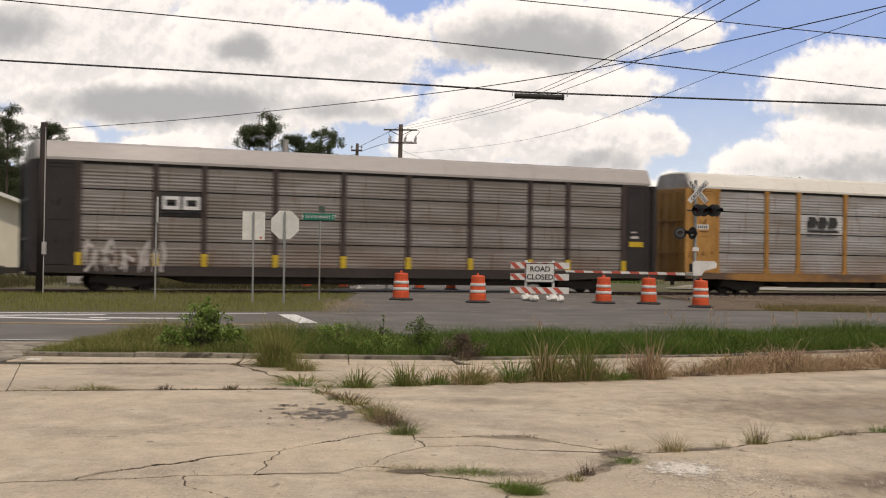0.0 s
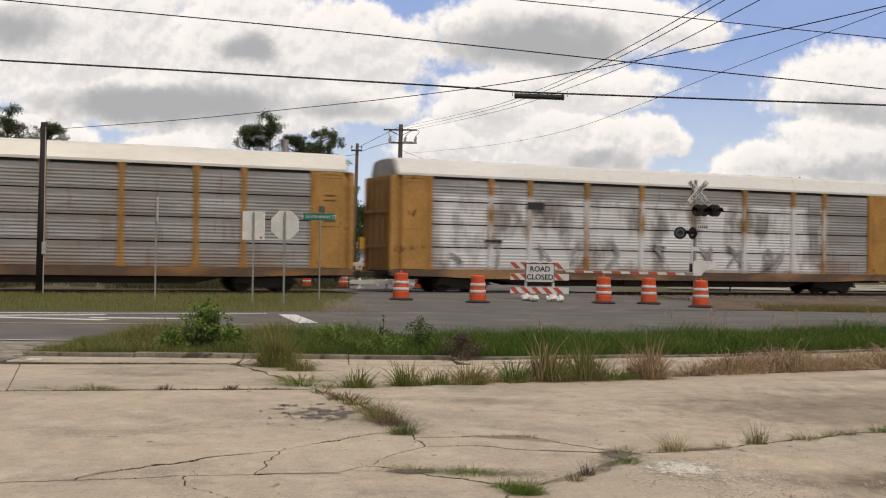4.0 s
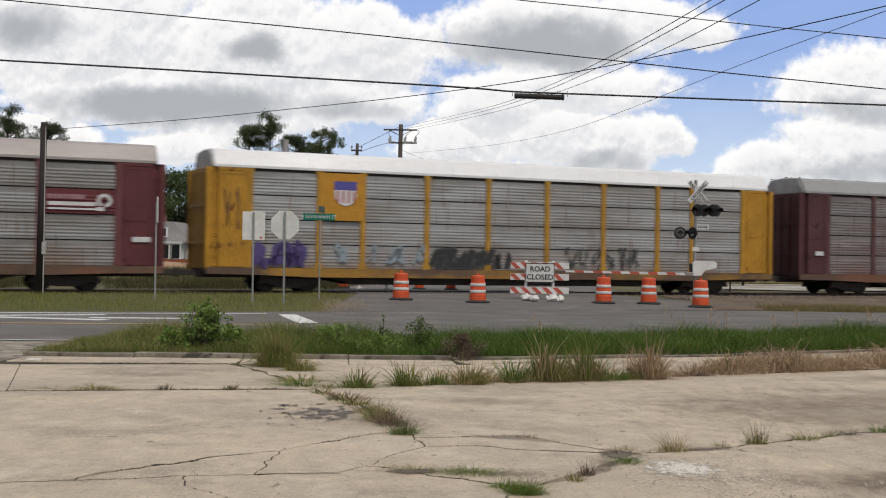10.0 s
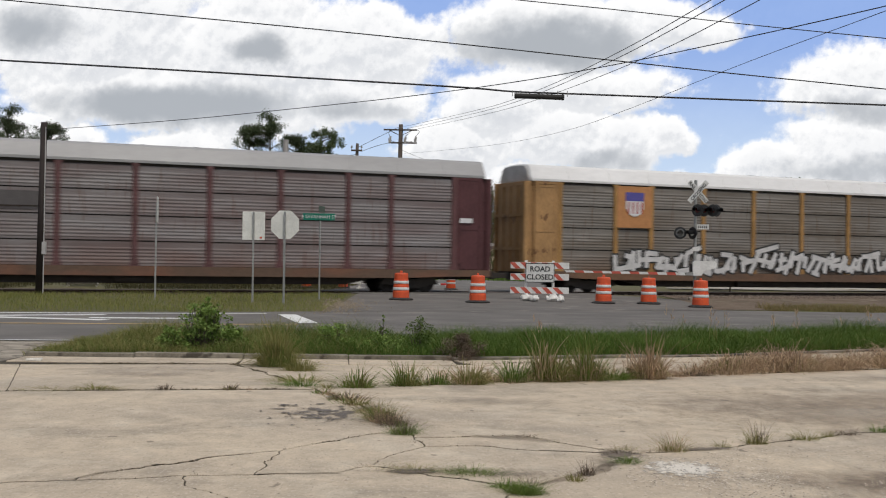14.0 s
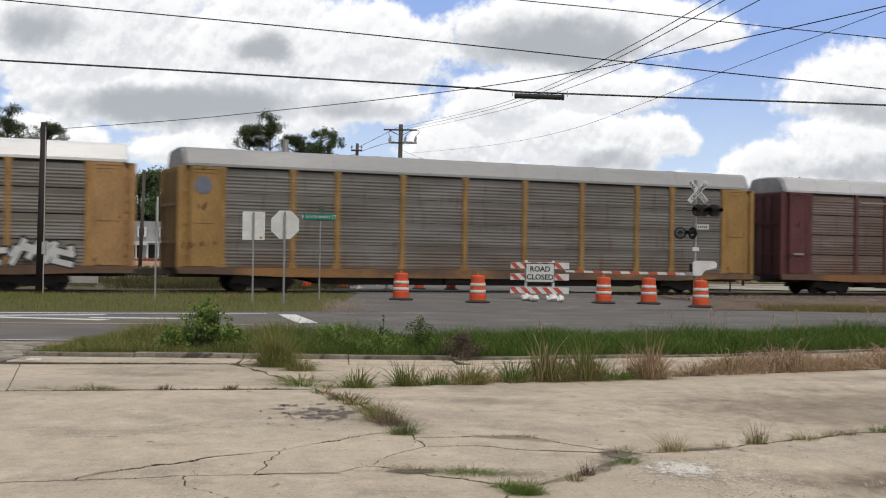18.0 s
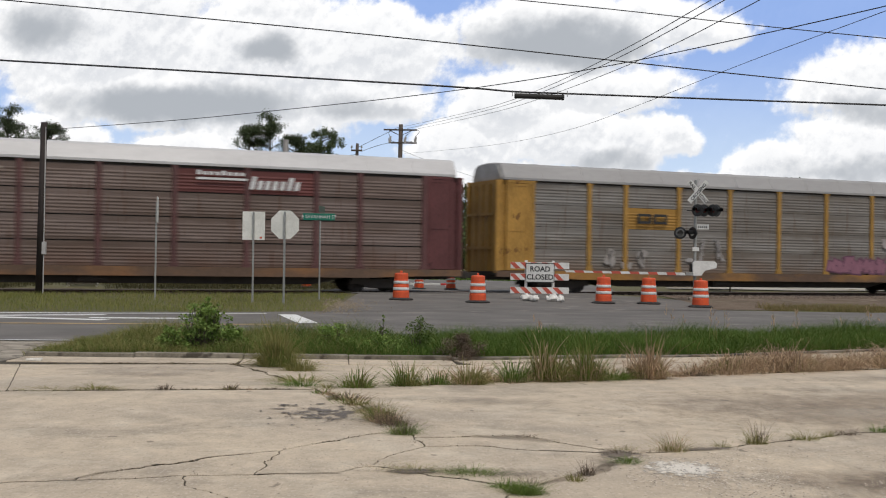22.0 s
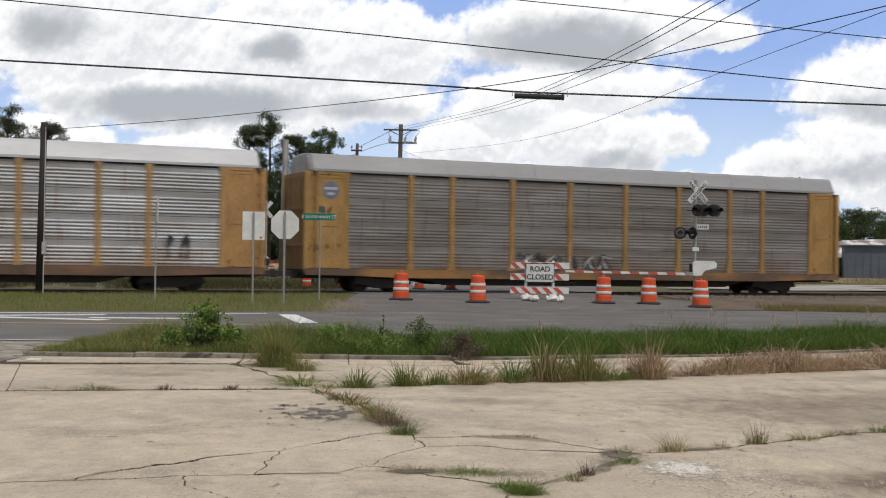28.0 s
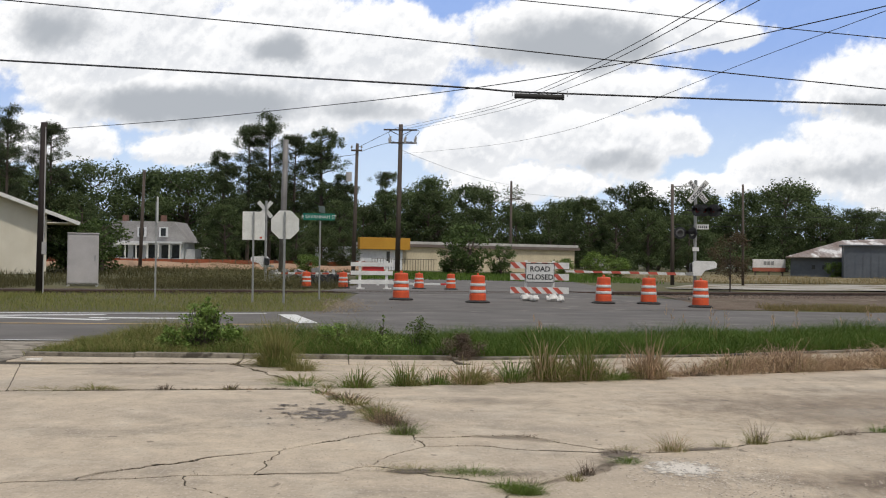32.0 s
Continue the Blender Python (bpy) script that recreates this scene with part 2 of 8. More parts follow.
def cyl(bm, p0, p1, r0, r1=None, seg=12, caps=True):
    p0, p1 = Vector(p0), Vector(p1)
    d = p1 - p0
    m = Matrix.Translation((p0 + p1) / 2) @ d.to_track_quat("Z", "Y").to_matrix().to_4x4()
    r = bmesh.ops.create_cone(bm, cap_ends=caps, segments=seg, radius1=r0, radius2=r0 if r1 is None else r1, depth=d.length, matrix=m)
    return r["verts"]


def prism(bm, poly, m, depth):
    """A flat polygon (x, z) made depth thick along y, then set by m."""
    a = [bm.verts.new(m @ Vector((x, 0, z))) for x, z in poly]
    b = [bm.verts.new(m @ Vector((x, depth, z))) for x, z in poly]
    fs = [bm.faces.new(a), bm.faces.new(b[::-1])]
    for i in range(len(poly)):
        j = (i + 1) % len(poly)
        fs.append(bm.faces.new((a[j], a[i], b[i], b[j])))
    bmesh.ops.recalc_face_normals(bm, faces=fs)


def lathe(bm, prof, seg=20):
    """A profile of (radius, z) turned about z."""
    rings = []
    for r, z in prof:
        rings.append([bm.verts.new((r * math.cos(2 * math.pi * i / seg), r * math.sin(2 * math.pi * i / seg), z)) for i in range(seg)])
    for a, b in zip(rings, rings[1:]):
        for i in range(seg):
            bm.faces.new((a[i], a[(i + 1) % seg], b[(i + 1) % seg], b[i]))
    return rings


def empty(name, m, label="", category="", group=""):
    ob = new(name)
    ob.matrix_basis = m
    return tagged(ob, label, category, group)


def data_ob(name, verts, faces, material, smooth=False):
    me = bpy.data.meshes.new(name)
    me.from_pydata([tuple(v) for v in verts], [], faces)
    me.materials.append(material)
    if smooth:
        me.polygons.foreach_set("use_smooth", [True] * len(me.polygons))
    me.update()
    return new(name, me)


# ---- sky: a broken cloud layer that drifts ----
def cloud_layer():
    h, far, near = 100.0, 4600.0, 430.0
    ob = data_ob("backdrop", [(-0.5 * near, near, h), (0.5 * near, near, h), (0.5 * far, far, h), (-0.5 * far, far, h)], [(0, 3, 2, 1)], None)
    tagged(ob, "blue sky with broken white and grey cumulus clouds", "sky", kind="structure")
    m = bpy.data.materials.new("cloud_sky")
    m.use_nodes = True
    ob.data.materials[0] = m
    n, l = m.node_tree.nodes, m.node_tree.links
    n.clear()
    out, em = n.new("ShaderNodeOutputMaterial"), n.new("ShaderNodeEmission")
    tc, sp = n.new("ShaderNodeTexCoord"), n.new("ShaderNodeSeparateXYZ")
    l.new(tc.outputs["Object"], sp.inputs[0])

    def math_(op, a, b=None, c=None):
        x = n.new("ShaderNodeMath")
        x.operation = op
        for i, v in enumerate((a, b, c)):
            if isinstance(v, (int, float)):
                x.inputs[i].default_value = v
            elif v is not None:
                l.new(v, x.inputs[i])
        return x.outputs[0]

    # bearing and height of each place of the layer, both in hundredths of a unit slope
    u0 = math_("DIVIDE", math_("MULTIPLY", sp.outputs["X"], 23.0), sp.outputs["Y"])
    v0 = math_("DIVIDE", 23.0 * h, sp.outputs["Y"])
    cv = n.new("ShaderNodeCombineXYZ")
    l.new(u0, cv.inputs[0])
    l.new(v0, cv.inputs[1])

    def fbm(scale, detail, rough=0.55, seed=0.0, at=None):
        t = n.new("ShaderNodeTexNoise")
        t.inputs["Scale"].default_value, t.inputs["Detail"].default_value, t.inputs["Roughness"].default_value = scale, detail, rough
        a = n.new("ShaderNodeVectorMath")
        a.operation = "ADD"
        a.inputs[1].default_value = (seed, seed * 1.7, seed)
        l.new((at or cv).outputs[0], a.inputs[0])
        l.new(a.outputs[0], t.inputs["Vector"])
        return t

    warp = fbm(1.1, 4, 0.6, 3.0)
    ws = n.new("ShaderNodeSeparateColor")
    l.new(warp.outputs["Color"], ws.inputs[0])
    u = math_("ADD", u0, math_("MULTIPLY", math_("SUBTRACT", ws.outputs[0], 0.5), 0.9))
    v = math_("ADD", v0, math_("MULTIPLY", math_("SUBTRACT", ws.outputs[1], 0.5), 0.7))

    def blobs(rows, uu, vv):
        """Heaps of cloud: round above, flat below."""
        total = None
        for cu, cw, ru, rv, wt in rows:
            a = math_("MULTIPLY", math_("SUBTRACT", uu, cu), 1 / ru)
            b = math_("MULTIPLY", math_("SUBTRACT", vv, cw), 1 / rv)
            b = math_("MAXIMUM", b, math_("MULTIPLY", b, -1.2))
            d = math_("MULTIPLY_ADD", b, b, math_("MULTIPLY", a, a))
            g = math_("MULTIPLY", math_("MAXIMUM", math_("SUBTRACT", 1.0, d), -0.9), wt)
            total = g if total is None else math_("MAXIMUM", total, g)
        return total

    WHITE1 = [(-6.6, 4.0, 2.6, 1.3, 1.0), (-3.6, 3.5, 2.3, 1.6, 1.0), (-1.6, 3.75, 1.5, 0.85, 1.0), (-5.2, 2.9, 2.6, 0.75, 1.0), (-1.9, 2.95, 1.25, 0.55, 0.9),
              (-7.3, 2.1, 1.1, 0.45, 0.9), (-4.9, 2.05, 0.85, 0.36, 0.9), (1.7, 4.05, 2.0, 0.9, 1.0), (3.6, 4.35, 1.2, 0.45, 0.9)]
    WHITE2 = [(0.7, 2.85, 1.1, 0.75, 1.0), (2.2, 3.2, 1.7, 0.5, 0.8), (0.2, 2.1, 1.1, 0.62, 1.0), (1.7, 2.3, 1.2, 0.7, 1.0), (2.8, 2.05, 0.95, 0.72, 1.0),
              (3.85, 2.25, 0.5, 0.42, 0.9), (4.2, 1.4, 1.1, 0.3, 0.8), (1.2, 1.5, 1.5, 0.4, 0.8), (7.6, 3.2, 1.9, 0.85, 1.0), (7.5, 1.95, 1.9, 0.95, 1.0), (5.6, 1.75, 0.75, 0.55, 0.9)]
    GREY = [(-3.55, 3.85, 0.6, 0.4, 1.2), (-5.0, 2.75, 2.6, 0.5, 1.3), (-7.6, 4.1, 0.9, 0.6, 1.0), (1.5, 3.95, 1.9, 0.6, 1.3), (7.3, 2.85, 1.3, 0.3, 0.7),
            (7.0, 1.75, 1.5, 0.35, 0.8), (2.7, 1.85, 0.8, 0.35, 0.9), (-2.0, 2.75, 1.2, 0.25, 0.6)]

    def offset(dv):
        c = n.new("ShaderNodeVectorMath")
        c.operation = "ADD"
        c.inputs[1].default_value = (-0.35 * dv, dv, 0)
        l.new(cv.outputs[0], c.inputs[0])
        return c

    def density(dv):
        """How thick the cloud is, dv higher up."""
        at = offset(dv) if dv else cv
        total = math_("MAXIMUM", *[blobs(w, math_("ADD", u, -0.35 * dv), math_("ADD", v, dv)) for w in (WHITE1, WHITE2)])
        for scale, detail, rough, seed, much in ((1.1, 9, 0.6, 11.0, 1.7), (3.4, 8, 0.6, 41.0, 1.0)):
            t = fbm(scale, detail, rough, seed, at)
            total = math_("ADD", total, math_("MULTIPLY", math_("SUBTRACT", t.outputs["Fac"], 0.5), much))
        return total

    dens = density(0)
    lit = math_("SUBTRACT", dens, density(0.13))

    def rng(src, lo, hi, a=0.0, z=1.0):
        r = n.new("ShaderNodeMapRange")
        r.interpolation_type = "SMOOTHSTEP"
        for k, w in (("From Min", lo), ("From Max", hi), ("To Min", a), ("To Max", z)):
            r.inputs[k].default_value = w
        l.new(src, r.inputs["Value"])
        return r.outputs["Result"]

    def blend(fac, a, z):
        x = n.new("ShaderNodeMix")
        x.data_type = "RGBA"
        for i, w in ((0, fac), (6, a), (7, z)):
            if isinstance(w, tuple):
                x.inputs[i].default_value = (*w, 1)
            else:
                l.new(w, x.inputs[i])
        return x.outputs[2]

    cover = rng(dens, -0.42, 0.22, 0.06)
    grey_n = fbm(1.3, 6, 0.55, 23.0)
    grey = rng(math_("ADD", blobs(GREY, u, v), math_("MULTIPLY", math_("SUBTRACT", grey_n.outputs["Fac"], 0.5), 1.4)), -0.2, 1.15)
    # tops of the heaps shine, their undersides and thick middles are greyer
    shade = rng(lit, -0.30, 0.26)
    thick = rng(dens, 0.1, 1.1, 1.0, 0.45)
    white = blend(math_("MULTIPLY", math_("ADD", shade, thick), 0.5), (0.62, 0.65, 0.70), (1.06, 1.06, 1.06))
    cloud = blend(grey, white, (0.45, 0.48, 0.52))
    blue = blend(rng(v0, 1.0, 4.4), (0.60, 0.745, 0.93), (0.27, 0.43, 0.83))
    l.new(blend(cover, blue, cloud), em.inputs["Color"])
    em.inputs["Strength"].default_value = 1.0
    l.new(em.outputs[0], out.inputs["Surface"])
    return ob


CLOUDS = cloud_layer()


# ---- ground, roads, lot ----
def ground():
    xs = [-4500, -1800, -800] + list(range(-420, -60, 12)) + list(range(-60, 60, 2)) + list(range(60, 421, 12)) + [800, 1800, 4500]
    ys = [-4500, -1500, -500] + list(range(-150, 20, 8)) + [20 + 1.0 * i for i in range(97)] + list(range(118, 420, 8)) + [800, 1800, 4500]
    vs, fs = [], []
    for y in ys:
        for x in xs:
            z = ground_z(x, y) - 0.05 * min(1.0, max(0.0, (25.0 - y) / 1.5)) - 0.012 - 1.3 * track_dip(x, y)
            if y > 75:
                z += 0.12 * (noise.noise(Vector((x * 0.05, y * 0.05, 0))) if y < 400 else 0)
            vs.append((x, y, z))
    w = len(xs)
    for j in range(len(ys) - 1):
        for i in range(w - 1):
            a = j * w + i
            fs.append((a, a + 1, a + w + 1, a + w))
    return tagged(data_ob("ground", vs, fs, LAND, True), "rough grass and bare soil", "ground", kind="structure")


def strip(name, near, far, x0, x1, nx, ny, dz, material):
    """A sheet between two lines (x, y), lying on the ground."""
    vs, fs = [], []
    for j in range(ny + 1):
        for i in range(nx + 1):
            x = x0 + (x1 - x0) * i / nx
            a = np.interp(x, [p[0] for p in near], [p[1] for p in near])
            b = np.interp(x, [p[0] for p in far], [p[1] for p in far])
            y = a + (b - a) * j / ny
            vs.append((x, y, ground_z(x, y) + dz - 1.1 * track_dip(x, y)))
    for j in range(ny):
        for i in range(nx):
            a = j * (nx + 1) + i
            fs.append((a, a + 1, a + nx + 2, a + nx + 1))
    return data_ob(name, vs, fs, material, True)


def lane(name, pts, width, dz, material, steps=12):
    """A painted line along pts (x, y) on the road."""
    vs, fs = [], []
    line = []
    for (xa, ya), (xb, yb) in zip(pts, pts[1:]):
        for k in range(steps):
            line.append((xa + (xb - xa) * k / steps, ya + (yb - ya) * k / steps))
    line.append(pts[-1])
    for i, (x, y) in enumerate(line):
        xa, ya = line[max(0, i - 1)]
        xb, yb = line[min(len(line) - 1, i + 1)]
        d = Vector((xb - xa, yb - ya)).normalized() * (width / 2)
        for s in (1, -1):
            px, py = x - d.y * s, y + d.x * s
            vs.append((px, py, ground_z(px, py) + dz))
    for i in range(len(line) - 1):
        fs.append((2 * i, 2 * i + 1, 2 * i + 3, 2 * i + 2))
    return data_ob(name, vs, fs, material)


ground()
KERB = [(-6.31, 19.74), (-3.02, 19.84), (0.16, 20.1), (4.93, 21.88), (8.19, 23.9), (14.0, 27.6)]
ROAD_NEAR = [(-60, 22.4), (-8, 23.4), (0, 23.7), (5, 25.2), (8.5, 27.2), (14, 30.6), (60, 54)]
ROAD_FAR = [(-60, 27.0), (-25, 32.5), (-12, 35.5), (-6.2, 37.5), (-2.6, 39.6), (9, 45.2), (15, 45.2), (60, 66)]
tagged(strip("road", ROAD_NEAR, ROAD_FAR, -60, 60, 120, 14, 0.004, ASPHALT), "worn grey asphalt road", "road", kind="structure")
tagged(strip("road_2", [(-3.4, 39.0), (9.6, 45.0)], [(-3.4, 53.6), (6.4, 58.0), (9.6, 52.6)], -3.4, 9.6, 39, 40, 0.012, ASPHALT), "grey asphalt approach to the rail crossing", "road", kind="structure")
tagged(strip("road_3", [(-5.0, 57.0), (9.0, 63.4)], [(-5.0, 92.0), (9.0, 92.0)], -5.0, 9.0, 20, 30, 0.02, ASPHALT), "grey asphalt beyond the rails", "road", kind="structure")
tagged(strip("road_4", [(12.5, 71.5), (20, 73.5), (70, 98)], [(12.5, 73), (16, 84), (22, 91), (70, 118)], 12.5, 70, 60, 10, 0.05, mat("bleached_concrete", (0.42, 0.39, 0.34), (0.30, 0.27, 0.22), 0.9, scale=0.3, fine=8, grain=0.25, spots=(0.18, 0.15, 0.09), spot_scale=0.3, spot_cut=0.52)), "pale bleached concrete yard beyond the rails", "road", kind="structure")
tagged(strip("dry_field", [(9.0, 95), (22, 97), (90, 130)], [(9.0, 150), (90, 190)], 9.0, 90, 40, 10, 0.04, mat("dry_grass_field", (0.27, 0.205, 0.115), (0.17, 0.15, 0.065), 0.95, scale=0.12, fine=3, grain=0.25, bump=0.6, dist=0.1)), "dry tan grass field beyond the rails", "ground", kind="structure")
tagged(strip("pavement_2", [(-20, 17.8), (-6.35, 18.5)], [(-20, 23.0), (-6.35, 23.35)], -20, -6.35, 14, 6, 0.0, CONCRETE_PALE), "pale concrete driveway apron", "pavement", kind="structure")
tagged(strip("shoulder", [(9.6, 45.4), (60, 66.2)], [(9.6, 58.5), (60, 81.6)], 9.6, 60, 60, 12, 0.006, mat("gravelly_soil", (0.16, 0.115, 0.08), (0.105, 0.078, 0.052), 0.95, scale=0.6, fine=12, grain=0.35, bump=0.8, dist=0.04, spots=(0.22, 0.18, 0.13), spot_scale=1.2, spot_cut=0.58)), "gravelly brown soil beside the track", "ground", kind="structure")
for nm, pts, w, m_, lab in (
        ("edge_line", [(-30, 31.4), (-12, 34.95), (-8.9, 35.65), (-5.0, 37.0)], 0.3, LINE_WHITE, "worn white edge line"),
        ("channel_line", [(-12, 32.6), (-8.2, 31.7)], 0.6, LINE_WHITE, "white chevron line"),
        ("channel_line", [(-12, 33.0), (-9.0, 34.7)], 0.55, LINE_WHITE, "white chevron line"),
        ("channel_line", [(-8.9, 32.8), (-6.4, 33.1)], 0.6, LINE_WHITE, "white chevron line"),
        ("centre_line", [(-30, 27.0), (-10, 29.5), (-5.0, 30.4), (-3.4, 30.9)], 0.3, LINE_YELLOW, "faded ochre centre line"),
        ("edge_line", [(-30, 22.9), (-8.0, 23.55), (-5.5, 23.75)], 0.12, LINE_WHITE, "white edge line"),
        ("stop_line", [(-4.35, 36.5), (-3.25, 31.6)], 0.5, LINE_WHITE, "white stop line")):
    tagged(lane(nm, pts, w, 0.010, m_), lab + " painted on the asphalt", "road marking", kind="structure")


def ballast():
    vs, fs = [], []
    at_road = [(-4.4, -0.02), (-1.9, 0.08), (-0.6, 0.16), (0.6, 0.17), (2.4, 0.17), (3.4, 0.12), (5.5, 0.0), (8.5, -0.02)]
    prof = [(-3.6, 0.12), (-2.2, 0.10), (-0.9, 0.09), (0.6, 0.105), (2.4, 0.105), (3.6, 0.09), (5.5, 0.12), (8.5, 0.13)]
    n = 600
    for i in range(n + 1):
        s = -420 + 820 * i / n
        for off, z in at_road if -5.6 < s < 8.8 else prof:
            p = on_track(s, off)
            vs.append((p.x, p.y, 0.05 + z + 0.02 * noise.noise(Vector((s, off, 0)))))
    w = len(prof)
    for i in range(n):
        for j in range(w - 1):
            a = i * w + j
            fs.append((a, a + w, a + w + 1, a + 1))
    return tagged(data_ob("track_bed", vs, fs, GRAVEL, True), "brown gravel track bed", "track bed", kind="structure")


ballast()


def rail_track():
    tr = empty("railway_track", Matrix(), "rusty steel rails on dark wooden ties", "railway track")
    for off in (0.78, 2.22):
        bm = bmesh.new()
        for s0 in range(-420, 400, 20):
            m = Matrix.Translation(on_track(s0 + 10, off)) @ Matrix.Rotation(TH, 4, "Z")
            box(bm, -10, 10, -0.036, 0.036, 0.225, 0.26, m)
            box(bm, -10, 10, -0.012, 0.012, 0.12, 0.226, m)
            box(bm, -10, 10, -0.07, 0.07, 0.10, 0.12, m)
        part("rail", bm, RAIL_STEEL, tr)
    bm = bmesh.new()
    box(bm, -0.11, 0.11, -1.25, 1.25, -0.06, 0.11)
    first = part("tie", bm, TIE_WOOD, tr)
    first.matrix_basis = Matrix.Translation(on_track(-30, 1.5, 0.10)) @ Matrix.Rotation(TH, 4, "Z")
    for i in range(1, 140):
        s = -30 + i * 0.54
        again(first, tr, Matrix.Translation(on_track(s, 1.5, 0.10)) @ Matrix.Rotation(TH, 4, "Z"))


rail_track()


def crossing_panels():
    cp = empty("crossing_surface", Matrix(), "worn timber and asphalt panels level with the rails", "crossing panels")
    for off0, off1 in ((-0.75, 0.68), (0.9, 2.1), (2.32, 3.7)):
        for k in range(6):
            bm = bmesh.new()
            s0 = -4.2 + k * 1.95
            m = Matrix.Translation(on_track(s0, off0)) @ Matrix.Rotation(TH, 4, "Z")
            box(bm, 0.01, 1.94, 0, off1 - off0, 0.1, 0.25, m, 0.008)
            part("crossing_panel", bm, ASPHALT, cp)


crossing_panels()

# the lot: slabs between joints and cracks
NODES = {
    "L0": (-14, -4), "L1": (-14, 7.4), "L2": (-14, 13.2), "L3": (-14, 17.6), "R0": (14, -4), "R1": (14, 19.2), "R2": (14, 23.6), "R3": (14, 26.6),
    "B1": (-0.9, -4), "B2": (0.3, -4),
    "a1": (-4.88, 14.62), "C": (-1.47, 15.32), "t2": (-5.92, 18.3), "t3": (-3.03, 18.85),
    "d35": (-0.32, 11.7), "d4": (-0.21, 11.18), "E": (-0.13, 10.67), "F": (1.48, 10.42),
    "k1": (-2.48, 8.8), "k5": (-1.25, 10.34), "m1": (-1.76, 9.05), "m2": (-1.3, 9.14), "m4": (-0.53, 9.6), "p4": (0.58, 8.79)}
CRACKS = [
    ("L2", "a1", []), ("a1", "C", [(-3.13, 15.0)]), ("a1", "t2", []), ("L3", "t2", []), ("t2", "t3", []), ("t3", "C", [(-2.3, 17.3)]),
    ("C", "R2", [(-0.62, 15.66), (0.5, 16.42), (2.41, 17.38), (6.75, 19.73)]),
    ("C", "d35", [(-1.12, 14.34), (-0.83, 13.64), (-0.49, 12.49)]), ("d35", "d4", []), ("d4", "E", []),
    ("L1", "k1", [(-2.92, 8.65)]), ("k1", "k5", [(-2.4, 9.09), (-2.06, 9.53), (-1.65, 10.02)]),
    ("k5", "d35", [(-1.14, 10.57), (-0.85, 10.94), (-0.64, 11.32)]), ("k1", "m1", []), ("m1", "m2", []), ("m2", "m4", [(-0.72, 9.24)]),
    ("m4", "E", [(-0.35, 10.24)]), ("k5", "m2", []), ("m1", "B1", [(-1.67, 8.6), (-1.35, 8.22), (-0.9, 6.5)]),
    ("m4", "p4", [(-0.37, 9.53), (-0.07, 9.2), (0.2, 9.04)]), ("p4", "F", [(0.92, 9.1), (1.25, 9.57)]), ("p4", "B2", [(0.44, 8.36), (0.35, 6.5)]),
    ("E", "F", [(0.38, 10.73), (0.78, 10.51), (1.3, 10.47)]), ("d4", "F", [(0.35, 11.36), (0.75, 11.4), (1.05, 10.97), (1.36, 10.62)]),
    ("F", "R1", [(2.09, 10.67), (2.76, 11.14), (4.17, 12.17)]),
    ("L0", "L1", []), ("L1", "L2", []), ("L2", "L3", []), ("L0", "B1", []), ("B1", "B2", []), ("B2", "R0", []), ("R0", "R1", []), ("R1", "R2", []), ("R2", "R3", []), ("t3", "R3", [(0.16, 19.28), (4.93, 21.02), (8.19, 23.05)])]


SAWN = (("a1", "t2"), ("t2", "t3"), ("a1", "C"))
WIDTHS = {("L1", "k1"): 1.9, ("k1", "m1"): 1.5, ("k1", "k5"): 1.3, ("m1", "m2"): 0.6, ("m2", "m4"): 0.6, ("k5", "m2"): 0.7, ("a1", "t2"): 0.6, ("m1", "B1"): 0.8, ("d4", "F"): 0.7, ("E", "F"): 0.7, ("C", "d35"): 1.5}


def crack_line(a, b, mid):
    """A ragged line from node to node, the same whichever way it is walked."""
    pts = [NODES[a], *mid, NODES[b]]
    out = [Vector((*pts[0], 0))]
    straight = a[0] in "LRB" and b[0] in "LRB"
    for p, q in zip(pts, pts[1:]):
        p, q = Vector((*p, 0)), Vector((*q, 0))
        n = 1 if straight else max(2, int((q - p).length / 0.05))
        if n > 60:
            n = 60
        for k in range(1, n + 1):
            v = p.lerp(q, k / n)
            if k < n:
                v = v + (0.2 if (a, b) in SAWN else 1.0) * (0.06 * noise.noise_vector(Vector((v.x * 2.6, v.y * 2.6, 1.0))) + 0.03 * noise.noise_vector(Vector((v.x * 9, v.y * 9, 5.0))))
            out.append(Vector((v.x, v.y, 0)))
    return out


